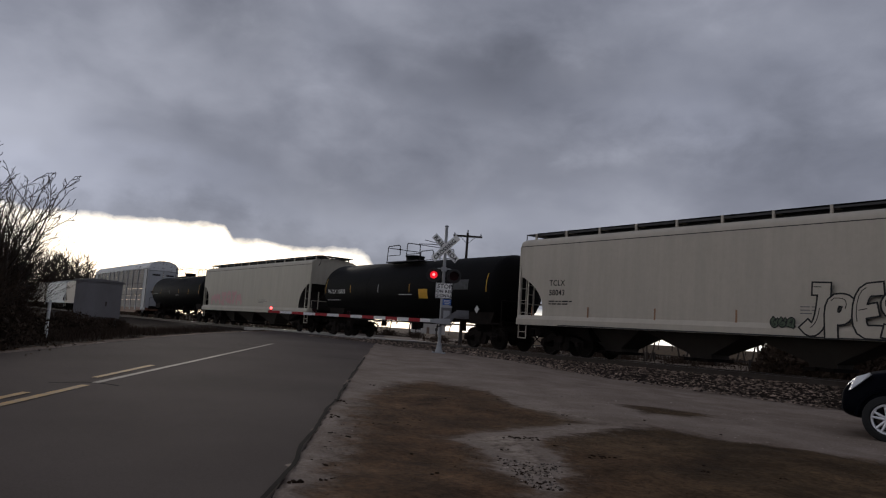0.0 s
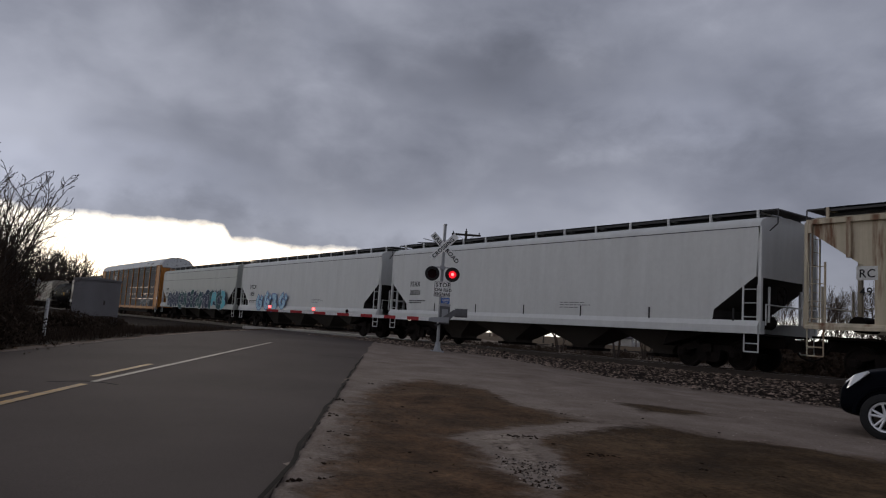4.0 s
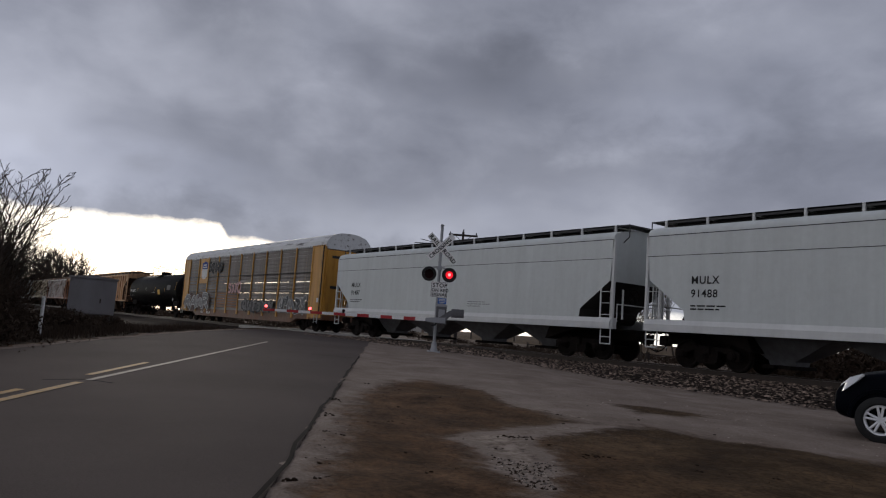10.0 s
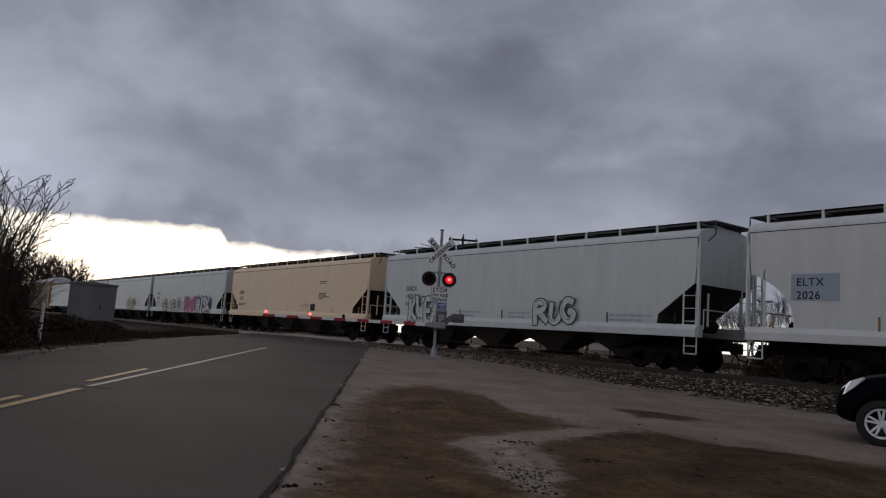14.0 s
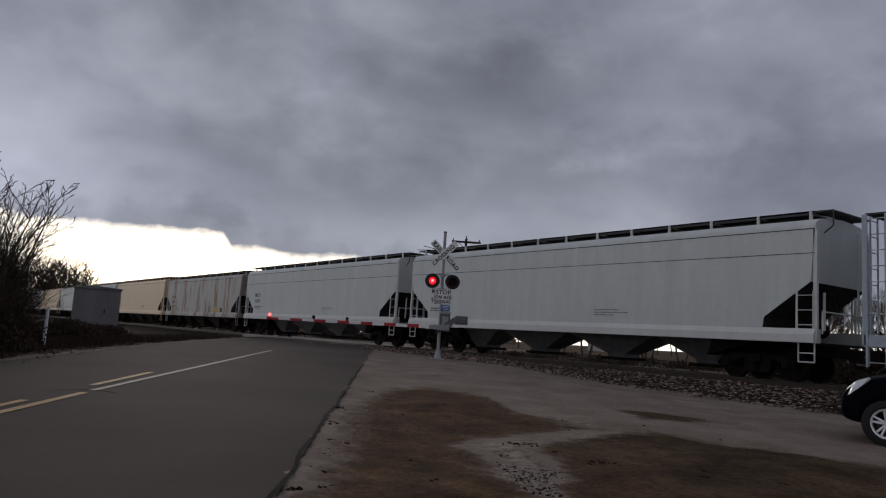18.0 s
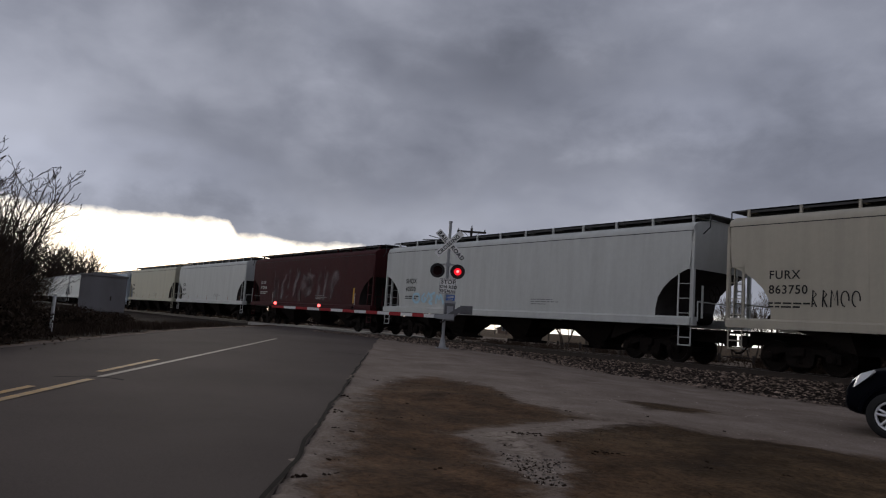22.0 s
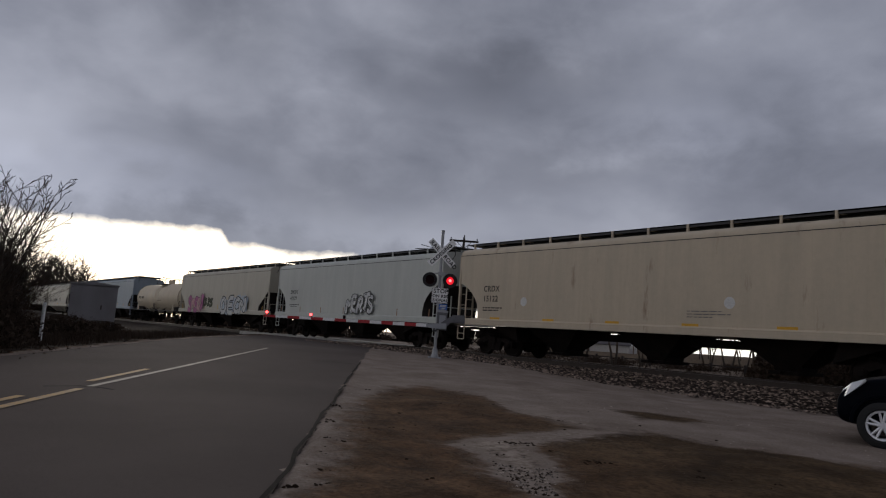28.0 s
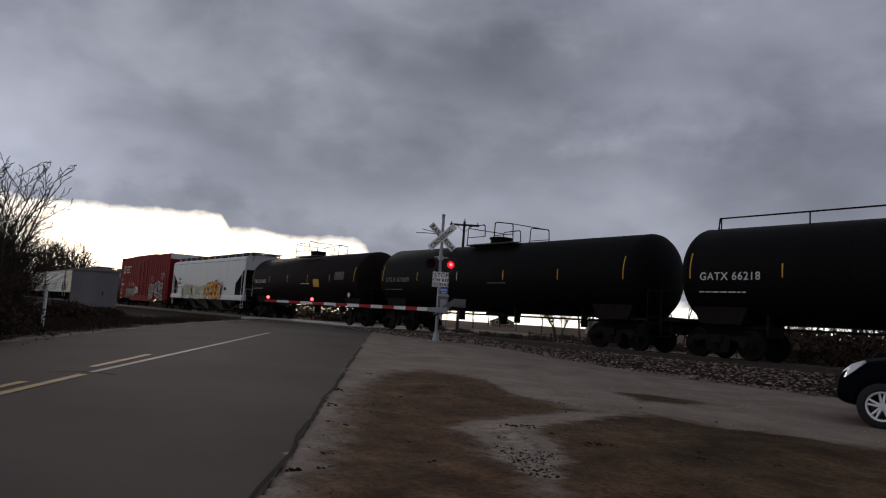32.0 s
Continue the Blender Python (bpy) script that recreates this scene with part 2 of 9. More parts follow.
M = {
    "asphalt": material("asphalt", (0.058, 0.0460, 0.0420), 0.9, spec=0.07, second=(0.084, 0.068, 0.061), amount=0.9, scale=0.35, grain=0.22, grain_scale=60, bump=0.3, bump_scale=90),
    "asphalt_crack": material("asphalt_crack", (0.010, 0.0085, 0.008), 0.95, spec=0.05),
    "yellow_line": material("yellow_line", (0.42, 0.24, 0.06), 0.7, second=(0.22, 0.16, 0.09), amount=1.0, scale=5, grain=0.25, grain_scale=40),
    "white_line": material("white_line", (0.29, 0.245, 0.20), 0.7, second=(0.2, 0.18, 0.15), amount=1.0, scale=5, grain=0.25, grain_scale=40),
    "stone_light": material("stone_light", (0.32, 0.27, 0.225), 0.85, second=(0.11, 0.088, 0.07), amount=1.0, scale=3, grain=0.25, grain_scale=20, island=0.6, bump=0.3, bump_scale=20),
    "clod": material("clod", (0.020, 0.013, 0.009), 0.95, spec=0.05, second=(0.034, 0.022, 0.014), island=0.4),
    "stone": material("stone", (0.29, 0.222, 0.175), 0.85, spec=0.12, second=(0.036, 0.024, 0.018), amount=1.0, scale=5, grain=0.3, grain_scale=20, island=0.85, island_from=0.4, bump=0.3, bump_scale=20),
    "ballast": material("ballast", (0.024, 0.017, 0.0135), 0.9, spec=0.06, second=(0.014, 0.010, 0.008), amount=1.0, scale=2, grain=0.4, grain_scale=14, bump=0.8, bump_scale=12),
    "steel": material("steel", (0.065, 0.052, 0.045), 0.6, 0.4, second=(0.04, 0.028, 0.02), scale=4, grain=0.2),
    "railtop": material("railtop", (0.16, 0.15, 0.145), 0.45, 0.8, grain=0.06),
    "tie": material("tie", (0.075, 0.058, 0.046), 0.9, second=(0.13, 0.11, 0.09), amount=1.0, scale=2, stretch=(6, 0.6, 6), grain=0.3, bump=0.4, piece=0.3),
    # bay colour darkened for the shade under the car, plus grime
    "bay_shade_grime": material("bay_shade_grime", (0.056, 0.049, 0.043), 0.85, spec=0.2, second=(0.045, 0.037, 0.031), amount=0.9, scale=1.4, grain=0.15),
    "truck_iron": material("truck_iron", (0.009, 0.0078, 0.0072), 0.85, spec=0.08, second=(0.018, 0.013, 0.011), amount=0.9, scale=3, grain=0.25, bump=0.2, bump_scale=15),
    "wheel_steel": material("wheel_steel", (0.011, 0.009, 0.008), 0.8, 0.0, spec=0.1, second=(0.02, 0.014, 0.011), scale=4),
    "galvanized": material("galvanized", (0.36, 0.37, 0.38), 0.55, 0.3, second=(0.26, 0.27, 0.28), amount=0.8, scale=7, grain=0.08),
    "relay_grey": material("relay_grey", (0.20, 0.195, 0.20), 0.75, second=(0.14, 0.132, 0.13), amount=0.9, scale=1.2, stretch=(1, 1, 0.4), grain=0.06),
    "aluminium": material("aluminium", (0.33, 0.34, 0.35), 0.5, 0.2, second=(0.25, 0.255, 0.265), amount=0.8, scale=2, stretch=(1, 1, 0.4), grain=0.06),
    # for the hopper bodies' under faces, darkened for the shade there
    "underbody_shade": material("underbody_shade", (0.050, 0.046, 0.044), 0.9, spec=0.1, second=(0.024, 0.021, 0.020), amount=0.9, scale=1.2, grain=0.2),
    "weight_grey": material("weight_grey", (0.15, 0.15, 0.16), 0.6, 0.2, second=(0.09, 0.088, 0.09), amount=0.9, scale=4, grain=0.12),
    "name_blue": material("name_blue", (0.04, 0.085, 0.23), 0.75, second=(0.20, 0.16, 0.13), amount=0.5, scale=2.2, grain=0.2),
    "name_dark": material("name_dark", (0.035, 0.02, 0.02), 0.75, second=(0.16, 0.11, 0.09), amount=0.9, scale=3, grain=0.2),
    "black_paint": material("black_paint", (0.016, 0.016, 0.017), 0.6, second=(0.03, 0.029, 0.028), scale=2),
    "white_paint": material("white_paint", (0.84, 0.84, 0.82), 0.6, second=(0.70, 0.69, 0.66), scale=3),
    "red_tape": material("red_tape", (0.42, 0.03, 0.035), 0.45, second=(0.3, 0.03, 0.03)),
    "blue_sign": material("blue_sign", (0.045, 0.13, 0.42), 0.5),
    "lamp_red": material("lamp_red", (0.9, 0.015, 0.03), 0.4, glow=0.95, grain=0.0, bump=0),
    "lamp_core": material("lamp_core", (1.0, 0.22, 0.22), 0.4, glow=2.0, grain=0.0, bump=0),
    "lamp_tip": material("lamp_tip", (1.0, 0.08, 0.08), 0.4, glow=5.0, grain=0.0, bump=0),
    "lens_dark": material("lens_dark", (0.02, 0.004, 0.005), 0.5, spec=0.1),
    "concrete": material("concrete", (0.36, 0.35, 0.33), 0.85, second=(0.25, 0.24, 0.22), amount=1.0, scale=4),
    "bark": material("bark", (0.036, 0.027, 0.021), 0.9, second=(0.062, 0.050, 0.040), amount=0.9, scale=3, grain=0.25, bump=0.4, bump_scale=20),
    "twig": material("twig", (0.060, 0.043, 0.032), 0.9, second=(0.10, 0.07, 0.045), scale=2),
    "brush": material("brush", (0.040, 0.028, 0.021), 0.95, spec=0.05, second=(0.066, 0.048, 0.034), scale=1, island=0.4),
    "pole_wood": material("pole_wood", (0.035, 0.029, 0.025), 0.9, second=(0.02, 0.017, 0.015), scale=2, stretch=(5, 5, 0.5)),
    "dead_grass": material("dead_grass", (0.105, 0.072, 0.045), 0.95, spec=0.05, second=(0.055, 0.037, 0.024), amount=1.0, scale=0.8, island=0.5, bump=0),
    "car_paint": material("car_paint", (0.003, 0.0036, 0.006), 0.45, second=(0.004, 0.005, 0.008), grain=0.02, bump=0, spec=0.015),
    "tyre": material("tyre", (0.017, 0.017, 0.017), 0.85),
    "alloy": material("alloy", (0.75, 0.76, 0.78), 0.4, 0.5, grain=0.04, bump=0),
    "car_glass": material("car_glass", (0.012, 0.014, 0.016), 0.06, grain=0.0, bump=0),
    "headlamp": material("headlamp", (0.62, 0.64, 0.66), 0.12, 0.2, grain=0.05, bump=0.1),
    "plastic": material("plastic", (0.025, 0.025, 0.026), 0.7),
    "siding": material("siding", (0.42, 0.40, 0.37), 0.8, second=(0.3, 0.28, 0.26), scale=1),
    "shingle": material("shingle", (0.07, 0.062, 0.066), 0.9, second=(0.11, 0.10, 0.10), scale=2),
    "siding_brown": material("siding_brown", (0.17, 0.12, 0.09), 0.8),
    "window_glass": material("window_glass", (0.03, 0.035, 0.04), 0.08, grain=0, bump=0),
    "grating": material("grating", (0.06, 0.06, 0.062), 0.7, second=(0.035, 0.033, 0.032)),
    # lettering and spray paint
    "ink_black": material("ink_black", (0.012, 0.012, 0.013), 0.7, grain=0.2),
    "ink_white": material("ink_white", (0.62, 0.62, 0.6), 0.7, grain=0.15),
    "ink_yellow": material("ink_yellow", (0.62, 0.34, 0.03), 0.6, grain=0.15),
    "ink_blue": material("ink_blue", (0.03, 0.11, 0.38), 0.6, second=(0.1, 0.17, 0.38), grain=0.2),
    "spray_teal": material("spray_teal", (0.10, 0.42, 0.50), 0.7, second=(0.2, 0.55, 0.6), scale=2),
    "spray_navy": material("spray_navy", (0.03, 0.06, 0.24), 0.7),
    "spray_sky": material("spray_sky", (0.38, 0.60, 0.72), 0.7, second=(0.5, 0.68, 0.76), scale=2),
    "spray_pink": material("spray_pink", (0.50, 0.19, 0.31), 0.7, second=(0.34, 0.10, 0.24), amount=1.0, scale=2.5),
    "spray_lime": material("spray_lime", (0.46, 0.44, 0.26), 0.7, second=(0.44, 0.44, 0.34), amount=0.9, scale=3),
    "spray_silver": material("spray_silver", (0.42, 0.43, 0.44), 0.5, 0.3, second=(0.3, 0.3, 0.31), scale=3),
    "spray_green": material("spray_green", (0.08, 0.11, 0.07), 0.7),
    "spray_orange": material("spray_orange", (0.75, 0.27, 0.03), 0.7, second=(0.75, 0.40, 0.05), scale=2),
    "spray_grey": material("spray_grey", (0.33, 0.38, 0.44), 0.65, second=(0.29, 0.34, 0.40), scale=2),
    "spray_faded": material("spray_faded", (0.52, 0.30, 0.30), 0.7, second=(0.56, 0.40, 0.36), scale=2),
    "spray_tan": material("spray_tan", (0.55, 0.48, 0.36), 0.7),
}


def haze_paint():
    """Thin, uneven overspray that lets the paint below show."""
    m = material("spray_haze", (0.42, 0.36, 0.36), 0.8, spec=0.05, second=(0.3, 0.24, 0.25), scale=2)
    nt = m.node_tree
    n = nt.nodes.new("ShaderNodeTexNoise")
    n.inputs["Scale"].default_value, n.inputs["Detail"].default_value = 1.3, 4.0
    co = nt.nodes.new("ShaderNodeTexCoord")
    nt.links.new(co.outputs["Object"], n.inputs["Vector"])
    r = nt.nodes.new("ShaderNodeMapRange")
    nt.links.new(n.outputs[0], r.inputs[0])
    for i, v in enumerate((0.36, 0.66, 0.0, 0.15)):
        r.inputs[i + 1].default_value = v
    nt.links.new(r.outputs[0], nt.nodes["Principled BSDF"].inputs["Alpha"])
    return m


M["spray_haze"] = haze_paint()
M["spray_ash"] = material("spray_ash", (0.15, 0.125, 0.13), 0.8, spec=0.05, second=(0.08, 0.055, 0.06), amount=1.0, scale=3)
M["spray_plum"] = material("spray_plum", (0.16, 0.035, 0.11), 0.7, second=(0.07, 0.03, 0.08), scale=3)
# rusty brown for ribbed cars, also darkening their shaded bays and under faces
M["bay_rust_shade"] = material("bay_rust_shade", (0.085, 0.052, 0.035), 0.9, spec=0.1, second=(0.040, 0.024, 0.017), amount=0.9, scale=1.1, grain=0.2)
M["spray_petrol"] = material("spray_petrol", (0.012, 0.055, 0.072), 0.7, second=(0.010, 0.080, 0.075), scale=1.6, amount=1.0)
M["spray_indigo"] = material("spray_indigo", (0.014, 0.013, 0.058), 0.7, second=(0.010, 0.038, 0.070), scale=1.4, amount=1.0)
M["spray_pale"] = material("spray_pale", (0.52, 0.56, 0.58), 0.7, second=(0.34, 0.42, 0.46), scale=3.0)
M["dark_outline"] = material("dark_outline", (0.05, 0.055, 0.03), 0.7, second=(0.10, 0.11, 0.05), scale=3)


# ---- mesh helpers ----
def quadbox(bm, x0, x1, y0, y1, z0, z1):
    v = [bm.verts.new((x, y, z)) for x in (x0, x1) for y in (y0, y1) for z in (z0, z1)]
    for f in ((0, 1, 3, 2), (4, 6, 7, 5), (0, 4, 5, 1), (2, 3, 7, 6), (0, 2, 6, 4), (1, 5, 7, 3)):
        bm.faces.new([v[i] for i in f])


def tube(bm, a, b, r0, r1=None, seg=8, caps=True):
    r1 = r0 if r1 is None else r1
    a, b = Vector(a), Vector(b)
    d = (b - a).normalized()
    s = d.orthogonal().normalized()
    t = d.cross(s)
    rings = []
    for p, r in ((a, r0), (b, r1)):
        rings.append([bm.verts.new(p + (s * math.cos(6.28319 * i / seg) + t * math.sin(6.28319 * i / seg)) * r) for i in range(seg)])
    for i in range(seg):
        j = (i + 1) % seg
        bm.faces.new((rings[0][i], rings[0][j], rings[1][j], rings[1][i]))
    if caps:
        bm.faces.new(rings[0][::-1])
        bm.faces.new(rings[1])


def pipe(bm, pts, r, seg=6):
    for a, b in zip(pts, pts[1:]):
        tube(bm, a, b, r, r, seg)


def lathe(bm, origin, axis, profile, seg=24):
    """Turn (along, radius) pairs about an axis."""
    o, d = Vector(origin), Vector(axis).normalized()
    s = d.orthogonal().normalized()
    t = d.cross(s)
    prev = None
    for al, r in profile:
        if r < 1e-5:
            ring = [bm.verts.new(o + d * al)]
        else:
            ring = [bm.verts.new(o + d * al + (s * math.cos(6.28319 * i / seg) + t * math.sin(6.28319 * i / seg)) * r) for i in range(seg)]
        if prev:
            for i in range(seg):
                j = (i + 1) % seg
                quad = [prev[i % len(prev)], prev[j % len(prev)], ring[j % len(ring)], ring[i % len(ring)]]
                quad = list(dict.fromkeys(quad))
                if len(quad) > 2:
                    bm.faces.new(quad)
        prev = ring


def slab(bm, outline, y0, y1):
    """An outline in x and z, extruded from y0 to y1."""
    a = [bm.verts.new((x, y0, z)) for x, z in outline]
    b = [bm.verts.new((x, y1, z)) for x, z in outline]
    n = len(a)
    for i in range(n):
        j = (i + 1) % n
        bm.faces.new((a[i], a[j], b[j], b[i]))
    bm.faces.new(a[::-1])
    bm.faces.new(b)


def slab_x(bm, outline, x0, x1):
    """An outline in y and z, extruded from x0 to x1."""
    a = [bm.verts.new((x0, y, z)) for y, z in outline]
    b = [bm.verts.new((x1, y, z)) for y, z in outline]
    n = len(a)
    for i in range(n):
        j = (i + 1) % n
        bm.faces.new((a[i], a[j], b[j], b[i]))
    bm.faces.new(a[::-1])
    bm.faces.new(b)


def finish(name, bm, mat, smooth=0.0):
    bmesh.ops.recalc_face_normals(bm, faces=bm.faces)
    me = bpy.data.meshes.new(name)
    bm.to_mesh(me)
    bm.free()
    me.materials.append(M[mat] if isinstance(mat, str) else mat)
    if smooth:
        me.polygons.foreach_set("use_smooth", [True] * len(me.polygons))
        me.set_sharp_from_angle(angle=radians(smooth))
    return me


def part(name, bm, mat, parent, label="", smooth=0.0, at=None):
    """One mesh object under a thing or a part; bm may be a mesh that others share."""
    me = bm if isinstance(bm, bpy.types.Mesh) else finish(name, bm, mat, smooth)
    ob = new(name, me)
    ob.parent = parent
    if at is not None:
        ob.matrix_basis = at
    if label:
        ob["label"] = label
    return ob


def thing(name, m, label, category, group="", kind=""):
    ob = new(name)
    ob.empty_display_size = 0.2
    ob.matrix_basis = m
    return tagged(ob, label, category, group, kind)


def solid(name, bm, mat, label, category="", group="", kind="", smooth=0.0, at=None):
    ob = new(name, finish(name, bm, mat, smooth))
    if at is not None:
        ob.matrix_basis = at
    return tagged(ob, label, category, group, kind)


SHARED = {}


def shared(key, build, mat, smooth=0.0):
    if key not in SHARED:
        bm = bmesh.new()
        build(bm)
        SHARED[key] = finish(key if isinstance(key, str) else key[0], bm, mat, smooth)
    return SHARED[key]


def letters(text, size, mat, slant=0.0, depth=0.002, bold=0.0):
    """Built-in font, as a mesh lying in x and y, its lower left corner at the origin."""
    key = ("letters", text, size, mat, slant)
    if key not in SHARED:
        cu = bpy.data.curves.new("letters", "FONT")
        cu.body, cu.size, cu.extrude, cu.shear, cu.offset = text, size, depth, slant, bold
        cu.space_character = 1.12
        ob = bpy.data.objects.new("letters", cu)
        me = bpy.data.meshes.new_from_object(ob)
        bpy.data.objects.remove(ob)
        me.materials.clear()
        me.materials.append(M[mat])
        SHARED[key] = me
    return SHARED[key]



def word_parts(text, size, mat, parent, at, bold=0.0):
    """A word as one part for each letter."""
    def right(me):
        return max(v.co.x for v in me.vertices)
    for i, ch in enumerate(text):
        if ch == " ":
            continue
        me = letters(ch, size, mat, bold=bold)
        step = right(letters(text[:i + 1], size, mat, bold=bold)) - right(me)
        part("letter", me, None, parent, at=at @ pose(step, 0, 0))


# ---- the plan: the track runs along x, its centre at y = 21.2, rail top at z = 0; the road crosses it at a slant ----
TRACK_Y = 21.2
ROAD = radians(57.585)
ALONG = (-math.sin(ROAD), math.cos(ROAD))
RIGHT = (math.cos(ROAD), math.sin(ROAD))
EDGE_R, EDGE_L, CENTRE = -0.75, -7.55, -4.25


def plan(a, r):
    """World x, y of a place a metres along the road and r metres right of the eye."""
    return a * ALONG[0] + r * RIGHT[0], a * ALONG[1] + r * RIGHT[1]


def smooth(t):
    t = min(1.0, max(0.0, t))
    return t * t * (3 - 2 * t)


def level(x, y):
    a, r = x * ALONG[0] + y * ALONG[1], x * RIGHT[0] + y * RIGHT[1]
    slope = 0.02 - 0.0075 * smooth((r - 3) / 4)
    z = -0.62 + slope * min(max(a, -15.0), 60.0)
    z = min(z, -0.03) if z < -0.15 else -0.03 - 0.12 * math.exp(-(z + 0.15) / 0.12)
    if r < EDGE_L:
        z -= 0.25 * smooth((EDGE_L - r - 0.3) / 3.0)
    if r > EDGE_R:
        z -= 0.03 * smooth((r - EDGE_R) / 0.25)
    if y > TRACK_Y:
        off = abs(r - CENTRE) - 5.0
        z += (-0.5 - z) * smooth((y - TRACK_Y - 2) / 6.0) * smooth(off / 6.0)
    far = math.hypot(x, y)
    if far > 90:
        z += (-0.6 - z) * smooth((far - 90) / 80)
    return z


def inside(poly, a, r):
    """Distance into an outline (positive inside), for arrays of places."""
    n = len(poly)
    hit = np.zeros(a.shape, bool)
    dist = np.full(a.shape, 1e9)
    for i in range(n):
        (x0, y0), (x1, y1) = poly[i], poly[(i + 1) % n]
        cross = ((y0 > r) != (y1 > r))
        hit ^= cross & (a < (x1 - x0) * (r - y0) / ((y1 - y0) or 1e-9) + x0)
        ex, ey = x1 - x0, y1 - y0
        t = np.clip(((a - x0) * ex + (r - y0) * ey) / (ex * ex + ey * ey), 0, 1)
        dist = np.minimum(dist, np.hypot(a - x0 - t * ex, r - y0 - t * ey))
    return np.where(hit, dist, -dist)


GRASS_NEAR = [(12.0, -0.3), (13.6, 0.15), (14.5, 0.75), (13.7, 1.3), (13.0, 1.8), (11.2, 2.08), (10.55, 2.38), (9.84, 2.65), (9.51, 2.3), (9.0, 1.75), (8.46, 1.32), (8.49, 1.06), (7.91, 0.7), (7.68, 0.9), (7.38, 0.95), (7.01, 1.06), (6.49, 1.0), (6.19, 1.12), (5.7, 1.18), (3.0, 1.2), (-2, 0.6), (-2, -0.6), (5.4, -0.5), (7.0, -0.42), (8.2, -0.4), (9.2, -0.45), (10.4, -0.42)]
GRASS_FIELD = [(9.73, 3.2), (9.8, 3.7), (9.45, 4.2), (8.9, 5.0), (8.3, 5.8), (7.4, 8.5), (3, 13), (-4, 13), (-4, 0.8), (3.5, 1.25), (5.76, 1.36), (6.2, 1.42), (6.76, 1.62), (7.16, 1.65), (7.59, 1.6), (8.11, 1.64), (8.63, 1.97), (9.31, 2.67)]
PALE_PATCH = [(9.74, 3.2), (9.68, 2.76), (9.46, 2.28), (8.96, 1.71), (8.42, 1.31), (8.45, 1.06), (7.92, 0.72), (7.68, 0.91), (7.38, 0.96), (7.01, 1.07), (6.49, 1.0), (6.19, 1.13), (5.73, 1.2), (5.76, 1.34), (6.2, 1.39), (6.76, 1.6), (7.16, 1.63), (7.59, 1.59), (8.11, 1.63), (8.63, 1.95), (9.31, 2.65)]
PALE_RIM = [(13.49, 1.91), (11.45, 2.2), (10.82, 2.52), (10.13, 2.96), (9.92, 2.86), (10.55, 2.42), (11.16, 2.07), (13.11, 1.83)]
STONY = [(7.1, 1.05), (6.88, 1.33), (6.95, 1.65), (6.21, 1.44), (5.76, 1.36), (5.73, 1.18), (6.17, 1.1)]
DAMP = [(12.45, 3.8), (12.75, 4.5), (12.3, 5.5), (11.55, 5.0), (11.5, 4.1)]


def axis_steps(lo, hi, step, mid, out):
    core = np.arange(lo, hi + 1e-6, step)
    left, right = [], []
    p, s = lo, step
    while p > -out:
        s = min(s * 1.25, 250)
        p -= s
        left.append(p)
    p, s = hi, step
    while p < out:
        s = min(s * 1.25, 250)
        p += s
        right.append(p)
    return np.concatenate((left[::-1], core, right))


